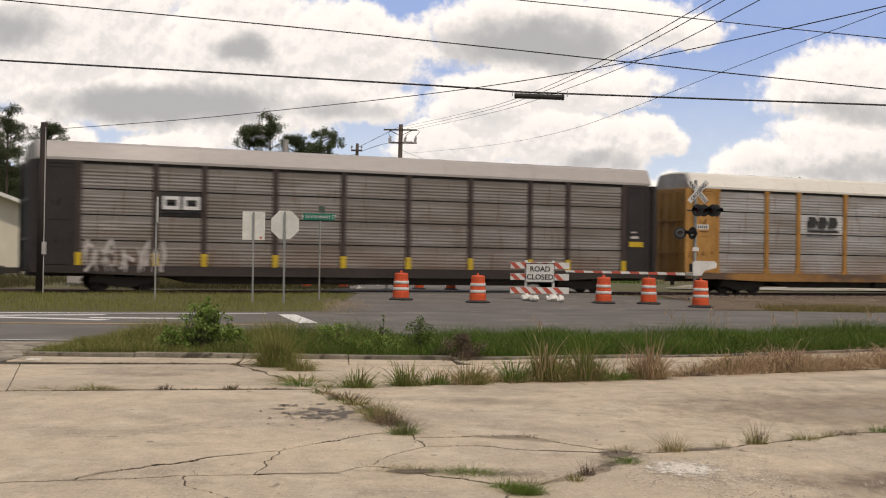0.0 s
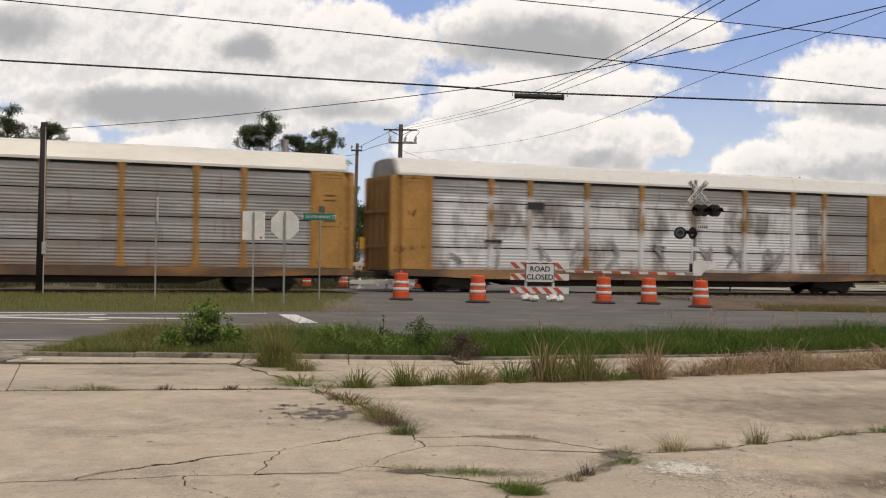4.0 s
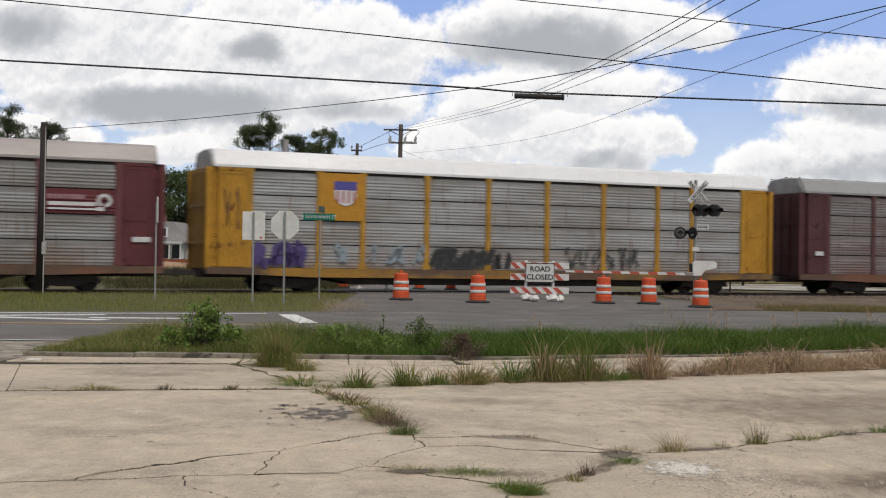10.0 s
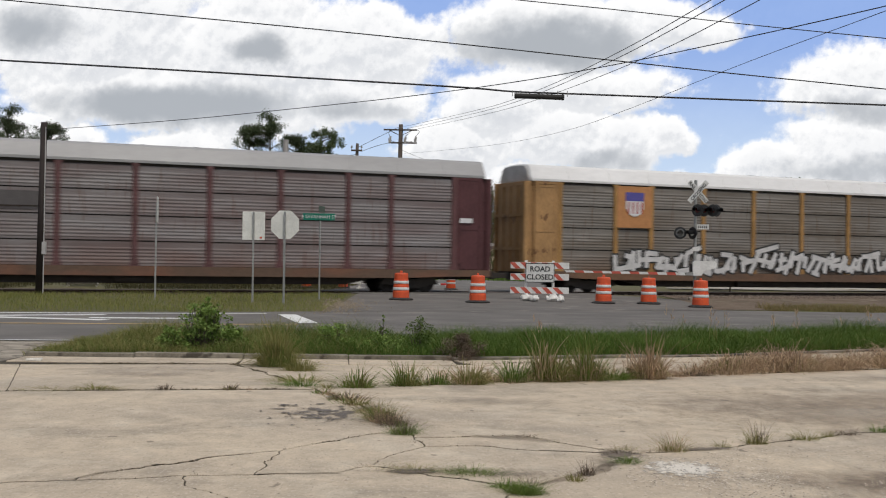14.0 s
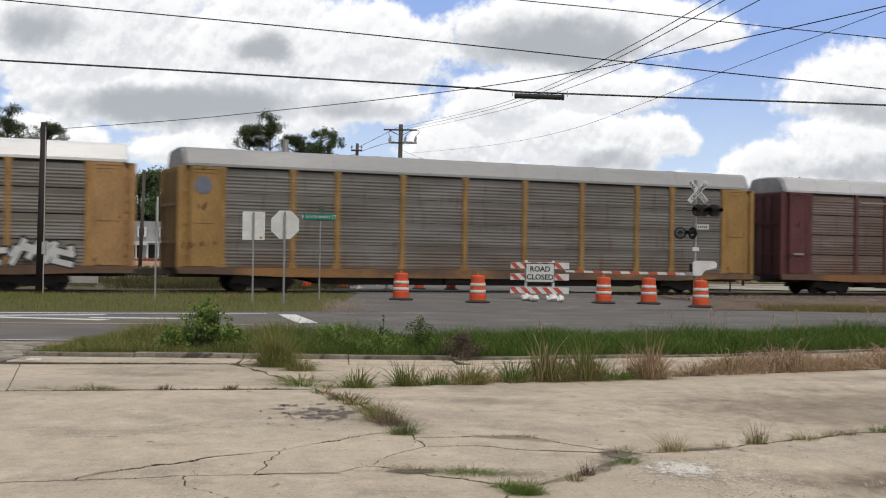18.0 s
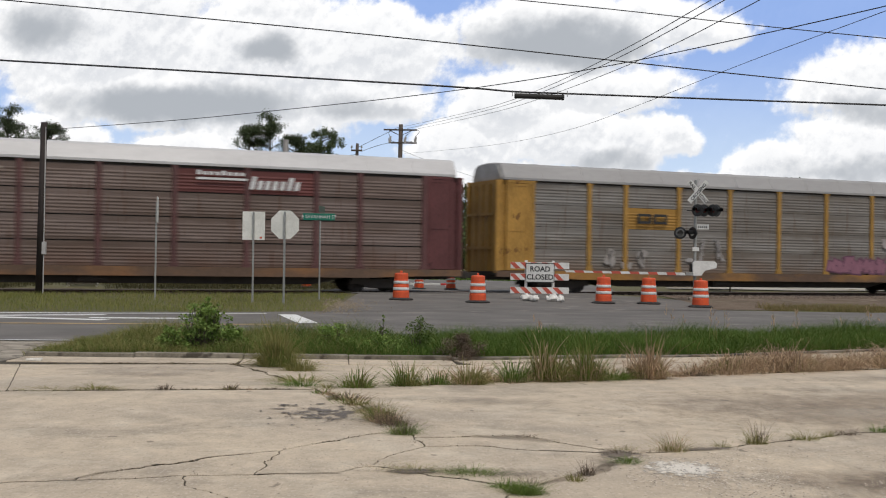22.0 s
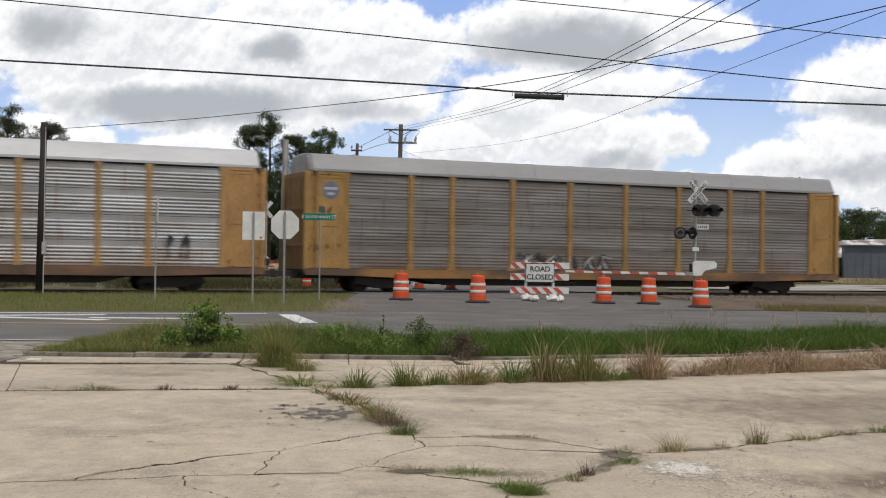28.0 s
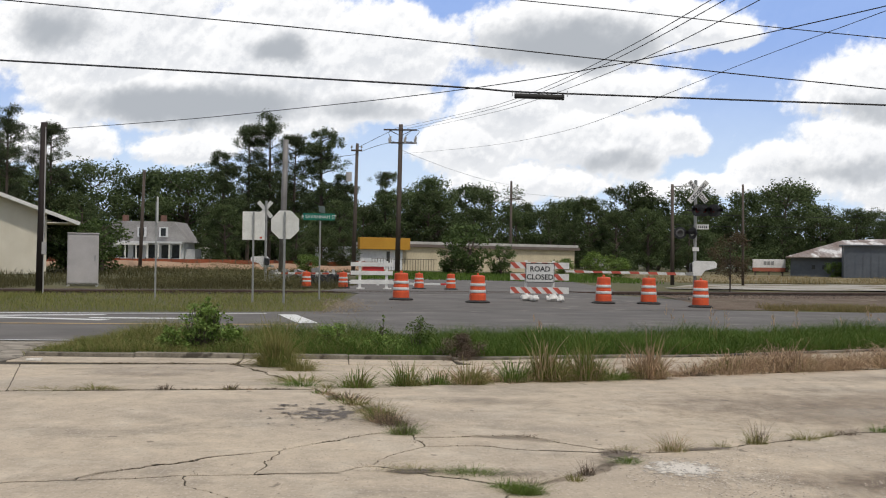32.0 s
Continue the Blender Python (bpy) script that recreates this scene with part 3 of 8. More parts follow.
def slabs():
    lot = tagged(new("pavement"), "old cracked concrete parking lot with weeds in the joints", "pavement", kind="structure")
    half = {}
    for a, b, mid in CRACKS:
        line = crack_line(a, b, mid)
        half[(a, b)], half[(b, a)] = line, line[::-1]
    out = {}
    for (a, b), line in half.items():
        d = line[1] - line[0]
        out.setdefault(a, []).append((math.atan2(d.y, d.x), b))
    for a in out:
        out[a].sort()
    done = set()
    for start in sorted(half):
        if start in done:
            continue
        loop, wide, e = [], [], start
        while e not in done:
            done.add(e)
            loop += half[e][:-1]
            wide += [WIDTHS.get(e, WIDTHS.get(e[::-1], 1.0))] * (len(half[e]) - 1)
            a, b = e
            order = [x[1] for x in out[b]]
            # turn as far right as the node allows
            line = half[(b, a)]
            i = order.index(a)
            e = (b, order[(i - 1) % len(order)])
        area = sum(p.x * q.y - q.x * p.y for p, q in zip(loop, loop[1:] + loop[:1])) / 2
        if area <= 0:
            continue
        # draw each edge back from the joint
        n = len(loop)
        poly = []
        for i in range(n):
            t = loop[(i + 1) % n] - loop[i - 1]
            nrm = Vector((-t.y, t.x, 0)).normalized()
            gap = (0.008 + 0.050 * abs(nrm.y) ** 3) * (1.0 + 0.6 * noise.noise(loop[i] * 1.3) + 0.6 * noise.noise(loop[i] * 8.0))
            poly.append(loop[i] + nrm * min(0.05 if loop[i].y > 11.5 else 0.034 if wide[i] > 1 else 0.022, max(0.006, gap * wide[i] * min(1.0, max(0.7, loop[i].y / 13)))))
        c = sum(poly, Vector()) / n
        tilt = Vector((noise.noise(c), noise.noise(c + Vector((9, 0, 0))), 0)) * 0.0015
        bm = bmesh.new()
        top = [bm.verts.new((p.x, p.y, (p - c).dot(tilt) - 0.003)) for p in poly]
        inner = []
        for i in range(n):
            t = poly[(i + 1) % n] - poly[i - 1]
            nrm = Vector((-t.y, t.x, 0)).normalized() * 0.006
            p = poly[i] + nrm
            inner.append(bm.verts.new((p.x, p.y, (p - c).dot(tilt))))
        low = [bm.verts.new((p.x, p.y, -0.06)) for p in poly]
        bm.faces.new(inner)
        for i in range(n):
            j = (i + 1) % n
            bm.faces.new((top[i], top[j], inner[j], inner[i]))
            bm.faces.new((low[i], low[j], top[j], top[i]))
        bmesh.ops.triangulate(bm, faces=[f for f in bm.faces if len(f.verts) > 4])
        part("slab", bm, CONCRETE, lot)
    return lot


slabs()
tagged(strip("soil_strip", [(-20, -5), (20, -5)], [(-20, 23.2), (0, 23.4), (5, 25), (20, 33)], -20, 20, 20, 20, -0.007, SOIL), "dark soil in the joints and along the kerb", "soil", kind="structure")


def kerb():
    k = tagged(new("kerb"), "low weathered concrete kerb with gutter", "kerb", kind="structure")
    for (xa, ya), (xb, yb) in zip(KERB, KERB[1:]):
        d = Vector((xb - xa, yb - ya, 0))
        n = max(1, round(d.length / 1.6))
        for i in range(n):
            a = Vector((xa, ya, 0)) + d * (i / n)
            m = Matrix.Translation(a) @ Matrix.Rotation(math.atan2(d.y, d.x), 4, "Z")
            L = d.length / n
            bm = bmesh.new()
            box(bm, 0.006, L - 0.006, -0.05, 0.12, -0.1, (0.08 if a.x < -0.5 else 0.05) + 0.02 * noise.noise(a), m, 0.012)
            part("kerb_stone", bm, KERB_STONE, k)
            bm = bmesh.new()
            box(bm, 0.006, L - 0.006, -1.0, -0.056, -0.1, 0.010 + 0.004 * noise.noise(a + Vector((5, 5, 0))), m, 0.008)
            part("gutter_slab", bm, CONCRETE, k)


kerb()


# ---- traffic things ----
def drum(m, label="orange traffic drum with two white bands on a black rubber base", group="drums along the closed road"):
    d = empty("traffic_drum", m, label, "traffic drum", group)
    bm = bmesh.new()
    lathe(bm, [(0.0, 0.05), (0.30, 0.05), (0.298, 0.30), (0.285, 0.31), (0.283, 0.52), (0.27, 0.53), (0.268, 0.72), (0.255, 0.73), (0.25, 0.93), (0.235, 0.97), (0.12, 0.985), (0.0, 0.985)], 24)
    part("barrel", bm, ORANGE, d, smooth=False)
    for z0, z1, r0, r1 in ((0.355, 0.46, 0.2875, 0.2865), (0.595, 0.695, 0.273, 0.272)):
        bm = bmesh.new()
        lathe(bm, [(r0, z0), (r0 + 0.004, z0 + 0.004), (r1 + 0.004, z1 - 0.004), (r1, z1)], 24)
        part("reflective_band", bm, REFLECT_WHITE, d, "dirty white reflective band", True)
    bm = bmesh.new()
    lathe(bm, [(0.30, 0.0), (0.44, 0.0), (0.45, 0.03), (0.42, 0.055), (0.32, 0.085), (0.297, 0.09)], 16)
    part("base", bm, BLACK_RUBBER, d, "black rubber tyre-ring base")
    bm = bmesh.new()
    box(bm, -0.05, 0.05, -0.015, 0.015, 0.98, 1.06, None, 0.01)
    part("handle", bm, ORANGE, d)
    return d


def stand(x, y, rz=0.0, dz=0.0):
    return pose(x, y, ground_z(x, y) + dz, 0, 0, rz)


first_drum = drum(stand(-1.5, 47.2, 20, 0.012))
for x, y, r in ((1.27, 46.6, 50), (5.99, 48.3, 10), (7.73, 48.7, 80), (9.36, 47.1, 140)):
    copy_thing(first_drum, stand(x, y, r, 0.012))
for x, y, r in ((-6.42, 61.3, 30), (-4.68, 61.2, 60), (-1.12, 62.2, 15), (0.40, 62.0, 75)):
    copy_thing(first_drum, stand(x, y, r, 0.02)).scale = (0.76, 0.76, 0.76)


def striped_board(parent, name, x0, x1, z0, z1, y, slant, red, white, step):
    """A board of slanting red and white sheets on a white plank."""
    bm = bmesh.new()
    box(bm, x0, x1, y, y + 0.03, z0, z1, None, 0.004)
    b = part(name, bm, white, parent)
    h = z1 - z0 - 0.012
    x = x0 - h
    k = 0
    while x < x1:
        poly = [(x, z0 + 0.006), (x + step * 0.5, z0 + 0.006), (x + step * 0.5 + h * slant, z1 - 0.006), (x + h * slant, z1 - 0.006)]
        lo, hi = x0 + 0.004, x1 - 0.004
        for sg, lim in ((1, lo), (-1, hi)):
            kept = []
            for i in range(len(poly)):
                p, q = poly[i], poly[(i + 1) % len(poly)]
                a, c = (p[0] - lim) * sg, (q[0] - lim) * sg
                if a >= 0:
                    kept.append(p)
                if a * c < 0:
                    t = a / (a - c)
                    kept.append((lim, p[1] + (q[1] - p[1]) * t))
            poly = kept
        if len(poly) > 2 and max(p[0] for p in poly) - min(p[0] for p in poly) > 0.02:
            bm = bmesh.new()
            prism(bm, poly, Matrix.Translation((0, y - 0.003, 0)), 0.004)
            part("stripe", bm, red, b)
        x += step
    return b


def barricade():
    m = stand(3.75, 50.2, 4, 0.012)
    b = empty("road_barricade", m, "white road barricade with red striped boards and a sign", "barricade")
    for x in (-0.53, 0.53):
        bm = bmesh.new()
        box(bm, x - 0.05, x + 0.05, 0.0, 0.07, 0.05, 1.5, None, 0.008)
        part("upright", bm, WHITE_PAINT, b)
        bm = bmesh.new()
        box(bm, x - 0.05, x + 0.05, -0.75, 0.75, 0.0, 0.06, None, 0.008)
        part("foot", bm, WHITE_PAINT, b)
    for z in (0.22, 0.74, 1.18):
        striped_board(b, "board", -1.14, 1.14, z, z + 0.25, -0.034, -1.0, REFLECT_RED, REFLECT_WHITE, 0.42)
    bm = bmesh.new()
    box(bm, -0.56, 0.56, -0.075, -0.05, 0.65, 1.4, None, 0.01)
    s = part("sign_panel", bm, REFLECT_WHITE, b, "white sign reading ROAD CLOSED")
    bm = bmesh.new()
    for x0, x1, z0, z1 in ((-0.56, 0.56, 1.37, 1.4), (-0.56, 0.56, 0.65, 0.68), (-0.56, -0.535, 0.68, 1.37), (0.535, 0.56, 0.68, 1.37)):
        box(bm, x0, x1, -0.079, -0.074, z0, z1)
    part("border", bm, BLACK_PAINT, s)
    for word, z in (("ROAD", 1.08), ("CLOSED", 0.77)):
        cu = bpy.data.curves.new("lettering", "FONT")
        cu.body, cu.size, cu.extrude, cu.align_x = word, 0.28, 0.003, "CENTER"
        cu.offset = 0.005
        t = new("lettering", cu)
        cu.materials.append(BLACK_PAINT)
        t.parent = s
        t.matrix_basis = pose(0, -0.08, z, 90)
        tagged(t, "black letters")
    return b


barricade()


def sandbag(m, seed):
    bm = bmesh.new()
    bmesh.ops.create_icosphere(bm, subdivisions=3, radius=1.0)
    for v in bm.verts:
        k = noise.noise(v.co * 1.7 + Vector((seed, 0, 0)))
        waist = 1.0 - 0.25 * math.exp(-(v.co.x * 3) ** 2)
        v.co = Vector((v.co.x * 0.25 * (1 + 0.3 * k), v.co.y * 0.16 * waist, max(-0.09, v.co.z * 0.13 * waist * (1 + 1.1 * k)) + 0.09 + 0.07 * k))
    # the tied end
    for v in bm.verts:
        if v.co.x > 0.28:
            v.co.y *= 0.5
    ob = mesh_ob("sandbag", bm, SANDBAG, True)
    ob.matrix_basis = m
    tagged(ob, "slumped white sandbag lying on the barricade foot", "sandbag", "sandbags on the barricade")


sandbag(stand(3.17, 48.75, 20, 0.03), 1.0)
sandbag(stand(3.42, 48.4, -60, 0.02), 7.0)
sandbag(stand(4.12, 48.75, 12, 0.03), 3.0)
sandbag(stand(4.40, 48.4, 70, 0.02), 12.0)


def sign_post(bm, x, y, z0, z1, r=0.035):
    box(bm, x - r, x + r, y - 0.015, y + 0.015, z0, z1)
    box(bm, x - r, x - r + 0.012, y + 0.015, y + 0.04, z0, z1)
    box(bm, x + r - 0.012, x + r, y + 0.015, y + 0.04, z0, z1)


def rect_sign():
    x, y = -6.28, 43.0
    z = ground_z(x, y)
    s = empty("traffic_sign", pose(x, y, z, 0, 0, 4), "blank aluminium back of a rectangular traffic sign", "road sign")
    bm = bmesh.new()
    box(bm, -0.37, 0.37, 0.05, 0.055, 2.66 - z - 0.47, 2.66 - z + 0.47, None, 0.002)
    part("panel", bm, SIGN_BACK, s)
    bm = bmesh.new()
    sign_post(bm, 0, 0, -0.2, 2.66 - z + 0.45, 0.03)
    part("post", bm, STEEL_GALV, s)
    bm = bmesh.new()
    box(bm, 0.2, 0.28, 0.043, 0.049, 2.66 - z - 0.42, 2.66 - z - 0.36)
    part("sticker", bm, ORANGE, s)


def stop_back():
    x, y = -5.25, 43.0
    z = ground_z(x, y)
    s = empty("stop_sign", pose(x, y, z, 0, 0, -6), "blank aluminium back of an octagonal stop sign", "road sign")
    bm = bmesh.new()
    r = 0.47 / math.cos(math.pi / 8)
    prism(bm, [(r * math.cos(math.pi / 8 + i * math.pi / 4), r * math.sin(math.pi / 8 + i * math.pi / 4)) for i in range(8)], Matrix.Translation((0, 0.05, 2.71 - z)), 0.005)
    part("panel", bm, SIGN_BACK, s)
    bm = bmesh.new()
    sign_post(bm, 0, 0, -0.2, 3.14 - z, 0.032)
    part("post", bm, STEEL_GALV, s)


def street_sign():
    x, y = -4.36, 46.0
    z = ground_z(x, y)
    s = empty("street_sign", pose(x, y, z), "green street name blades on a thin steel post", "street sign")
    bm = bmesh.new()
    cyl(bm, (0, 0, -0.2), (0, 0, 2.95 - z), 0.03, seg=8)
    part("post", bm, STEEL_GALV, s)
    bm = bmesh.new()
    box(bm, -0.61, 0.52, -0.02, -0.012, 2.97 - z, 3.21 - z, None, 0.003)
    b = part("name_blade", bm, SIGN_GREEN, s, "green blade with white lettering")
    cu = bpy.data.curves.new("lettering", "FONT")
    cu.body, cu.size, cu.extrude, cu.align_x = "E SAVANNAH ST", 0.165, 0.002, "CENTER"
    t = new("lettering", cu)
    cu.materials.append(WHITE_PAINT)
    t.parent = b
    t.matrix_basis = pose(-0.045, -0.023, 3.035 - z, 90)
    tagged(t, "white letters")
    bm = bmesh.new()
    box(bm, -0.15, 0.15, -0.45, 0.45, 3.24 - z, 3.47 - z, Matrix.Translation((0.05, 0, 0)) @ Matrix.Diagonal((0.03, 1, 1, 1)), 0)
    c = part("name_blade", bm, mat("faded_green_sheeting", (0.09, 0.13, 0.10), (0.07, 0.10, 0.08), 0.5, bump=0), s, "second faded green blade seen nearly edge on")
    c.matrix_basis = pose(0, 0, 0, 0, 0, -8)


def marker_post():
    x, y = -9.71, 44.0
    z = ground_z(x, y)
    s = empty("road_sign", pose(x, y, z, 0, 0, 98), "narrow road sign seen edge on upon a steel post", "road sign")
    bm = bmesh.new()
    sign_post(bm, 0, 0, -0.2, 3.45 - z, 0.04)
    part("post", bm, STEEL_GALV, s)
    bm = bmesh.new()
    box(bm, -0.37, 0.37, -0.03, -0.022, 2.75 - z, 3.62 - z, None, 0.002)
    part("panel", bm, SIGN_BACK, s)


rect_sign()
stop_back()
street_sign()
marker_post()

LENS_RED = mat("dark_red_lens", (0.10, 0.008, 0.008), (0.07, 0.006, 0.006), 0.25, bump=0)


def flasher(parent, m, lens=None, wide=0.105):
    """A round lamp with black backing disc and a hood, facing local -y."""
    bm = bmesh.new()
    cyl(bm, m @ Vector((0, 0, 0)), m @ Vector((0, 0.02, 0)), 0.25, seg=20)
    d = part("backing_disc", bm, BLACK_PAINT, parent)
    bm = bmesh.new()
    cyl(bm, m @ Vector((0, 0.02, 0)), m @ Vector((0, 0.2, 0)), 0.13, 0.09, seg=16)
    part("housing", bm, BLACK_PAINT, d)
    bm = bmesh.new()
    seg = 14
    for i in range(seg):
        a0, a1 = radians(-20 + 220 * i / seg), radians(-20 + 220 * (i + 1) / seg)
        q = [(0.115 * math.cos(a), y, 0.115 * math.sin(a)) for a, y in ((a0, -0.003), (a1, -0.003), (a1, -0.28), (a0, -0.28))]
        bm.faces.new([bm.verts.new(m @ Vector(p)) for p in q])
    bmesh.ops.solidify(bm, geom=bm.faces[:], thickness=0.006)
    part("hood", bm, BLACK_PAINT, d)
    bm = bmesh.new()
    cyl(bm, m @ Vector((0, -0.02, 0)), m @ Vector((0, -0.002, 0)), wide, seg=16)
    part("lens", bm, lens or LENS_RED, d, "dull pale lens" if lens else "dark red lens")


def crossing_signal(x, y, top, name_rz, label, near=True):
    z = ground_z(x, y)
    s = empty("crossing_signal", pose(x, y, z, 0, 0, name_rz), label, "railway signal")
    bm = bmesh.new()
    cyl(bm, (0, 0, -0.1), (0, 0, top - z), 0.065, seg=12)
    part("mast", bm, STEEL_GALV, s)
    bm = bmesh.new()
    box(bm, -0.22, 0.22, -0.22, 0.22, -0.1, 0.12, None, 0.02)
    part("base", bm, CONCRETE_PALE, s)
    zc = top - z - 0.47
    for k, sg in enumerate((1, -1)):
        m = Matrix.Translation((0.08, -0.08 - 0.02 * k, zc)) @ Matrix.Rotation(radians(49 * sg), 4, "Y")
        bm = bmesh.new()
        box(bm, -0.55, 0.55, -0.006, 0.0, -0.105, 0.105, m, 0.002)
        a = part("crossbuck_arm", bm, REFLECT_WHITE, s, "white crossbuck arm with black letters")
        if near:
            for word, cx, wd in ((("RAIL", -0.34, 0.5), ("ROAD", 0.33, 0.5)) if k == 0 else (("CROSSING", 0.0, 1.1),)):
                cu = bpy.data.curves.new("lettering", "FONT")
                cu.body, cu.size, cu.extrude, cu.align_x, cu.offset = word, 0.178, 0.001, "CENTER", 0.004
                t = new("lettering", cu)
                cu.materials.append(BLACK_PAINT)
                t.parent = a
                t.matrix_basis = m @ pose(cx, -0.009, -0.07, 90)
                tagged(t, "black letters")
    zl = 3.8 - z
    bm = bmesh.new()
    cyl(bm, (-0.35, 0.0, zl), (0.75, 0.0, zl), 0.03, seg=8)
    part("lamp_bar", bm, BLACK_PAINT, s)
    for lx, ry in ((0.0, -35), (0.28, 18), (0.62, -35), (0.78, 30)):
        flasher(s, Matrix.Translation((lx + 0.06, -0.12 if ry < 0 else -0.05, zl)) @ Matrix.Rotation(radians(ry), 4, "Z"))
    if near:
        bm = bmesh.new()
        cyl(bm, (-0.7, 0.0, 2.87 - z), (0.0, 0.0, 2.87 - z), 0.025, seg=8)
        part("lamp_bar", bm, BLACK_PAINT, s)
        flasher(s, Matrix.Translation((-0.63, -0.12, 2.87 - z)) @ Matrix.Rotation(radians(-8), 4, "Z"), mat("dull_grey_lens", (0.20, 0.20, 0.19), (0.13, 0.13, 0.125), 0.4, bump=0), 0.17)
        flasher(s, Matrix.Translation((-0.14, -0.14, 2.87 - z)) @ Matrix.Rotation(radians(-60), 4, "Z"), SIGN_BACK)
        bm = bmesh.new()
        box(bm, 0.05, 0.53, -0.09, -0.084, 3.03 - z, 3.23 - z, None, 0.002)
        p = part("plate", bm, REFLECT_WHITE, s, "small white plate with dark marks")
        bm = bmesh.new()
        for i in range(5):
            box(bm, 0.10 + i * 0.08, 0.145 + i * 0.08, -0.094, -0.089, 3.08 - z, 3.18 - z)
        part("marks", bm, BLACK_PAINT, p)
        bm = bmesh.new()
        box(bm, -0.12, 0.14, -0.1, -0.08, 2.15 - z, 2.3 - z, None, 0.004)
        part("plate", bm, WHITE_PAINT, s)
    # gate machine
    bm = bmesh.new()
    poly = [(-0.12, -0.3), (0.22, -0.3), (0.36, -0.1), (0.82, 0.02), (0.84, 0.2), (0.74, 0.28), (-0.02, 0.3), (-0.12, 0.2)]
    prism(bm, poly, Matrix.Translation((-0.02, -0.38, 1.46 - z)), 0.26)
    g = part("gate_machine", bm, WHITE_PAINT, s, "whitish gate machine housing")
    bm = bmesh.new()
    box(bm, -0.2, 0.05, -0.2, 0.15, 1.3 - z, 1.65 - z, None, 0.02)
    part("bracket", bm, BLACK_PAINT, s)
    bm = bmesh.new()
    box(bm, -0.42, 0.0, -0.35, -0.28, 1.16 - z, 1.28 - z, None, 0.01)
    part("arm_support", bm, STEEL_GALV, s)
    # the lowered arm
    n = 13 if near else 16
    x0 = -0.42
    for i in range(n):
        bm = bmesh.new()
        w = 0.37
        h = 0.055 - 0.0012 * i
        zc2 = (1.22 if near else 0.85) - z + 0.0033 * i
        a = x0 - i * w
        prism(bm, [(a, -h), (a - w, -h), (a - w - 0.06, h), (a - 0.06, h)], Matrix.Translation((0, -0.33, zc2)), 0.05)
        part("arm_segment", bm, REFLECT_RED if i % 2 else REFLECT_WHITE, g, "" if i else "red and white gate arm segment")
    return s


crossing_signal(10.2, 52.6, 5.02, 0, "railway crossing signal with crossbuck, lamps and lowered gate arm")
crossing_signal(-9.55, 70.0, 4.75, 180, "far railway crossing signal with gate arm", near=False)


def white_barrier():
    b = empty("road_barrier", stand(-3.3, 60.6, 2, 0.02), "white three-rail road barrier with a red plate", "barrier")
    for x in (-0.56, 0.69):
        bm = bmesh.new()
        box(bm, x - 0.06, x + 0.06, 0.0, 0.08, 0.0, 1.3, None, 0.008)
        box(bm, x - 0.14, x + 0.22, -0.3, 0.4, 0.0, 0.05)
        part("upright", bm, WHITE_PAINT, b)
    for z in (0.23, 0.65, 1.05):
        bm = bmesh.new()
        box(bm, -0.99, 0.97, -0.04, 0.0, z, z + 0.19, None, 0.006)
        part("rail", bm, WHITE_PAINT, b)
    bm = bmesh.new()
    box(bm, -0.45, 0.56, 0.02, 0.05, 0.84, 1.04, None, 0.004)
    part("plate", bm, RED_PAINT, b, "red plate")


white_barrier()


def low_barrier():
    b = empty("low_barrier", stand(-2.4, 68.5, 1, 0.02), "low white barrier beam with red ends across the road", "barrier")
    for k, (x0, x1, m_) in enumerate(((-3.2, -2.6, RED_PAINT), (-2.6, -1.0, WHITE_PAINT), (-1.0, 0.2, WHITE_PAINT), (0.2, 0.55, RED_PAINT), (0.55, 2.3, WHITE_PAINT), (2.3, 2.9, RED_PAINT))):
        bm = bmesh.new()
        h = 0.16 if k < 3 else 0.1
        box(bm, x0 + 0.01, x1 - 0.01, -0.05, 0.05, 0.06, 0.06 + h, None, 0.01)
        part("beam", bm, m_, b)
    for x in (-3.0, -1.0, 0.9, 2.6):
        bm = bmesh.new()
        box(bm, x - 0.05, x + 0.05, -0.2, 0.2, 0.0, 0.06)
        part("foot", bm, WHITE_PAINT, b)


low_barrier()


def signal_cabinet():
    c = empty("signal_cabinet", stand(-16.25, 58.7, 15, -0.17), "tall silver-grey trackside signal cabinet on short legs", "cabinet")
    bm = bmesh.new()
    box(bm, -0.68, 0.68, -0.5, 0.5, 0.24, 2.5, None, 0.02)
    body = part("body", bm, GREY_CABINET, c)
    bm = bmesh.new()
    box(bm, -0.64, 0.64, -0.53, -0.503, 0.3, 2.44, None, 0.008)
    d = part("door", bm, GREY_CABINET, c)
    bm = bmesh.new()
    box(bm, 0.5, 0.56, -0.56, -0.53, 1.3, 1.55, None, 0.01)
    part("handle", bm, STEEL_GALV, d)
    bm = bmesh.new()
    box(bm, -0.7, 0.7, -0.54, 0.54, 2.5, 2.55, None, 0.015)
    part("roof", bm, GREY_CABINET, c)
    for x in (-0.62, 0.62):
        for y in (-0.4, 0.4):
            bm = bmesh.new()
            box(bm, x - 0.06, x + 0.06, y - 0.06, y + 0.06, -0.1, 0.28)
            part("leg", bm, WHITE_PAINT, c)


signal_cabinet()


# ---- poles and wires ----
def pole(x, y, top_x, top_z, r0, r1, material, label):
    z = ground_z(x, y)
    p = empty("utility_pole", pose(x, y, z), label, "utility pole")
    bm = bmesh.new()
    cyl(bm, (0, 0, -0.3), (top_x - x, 0, top_z - z), r0, r1, 14)
    part("shaft", bm, material, p, smooth=True)
    return p


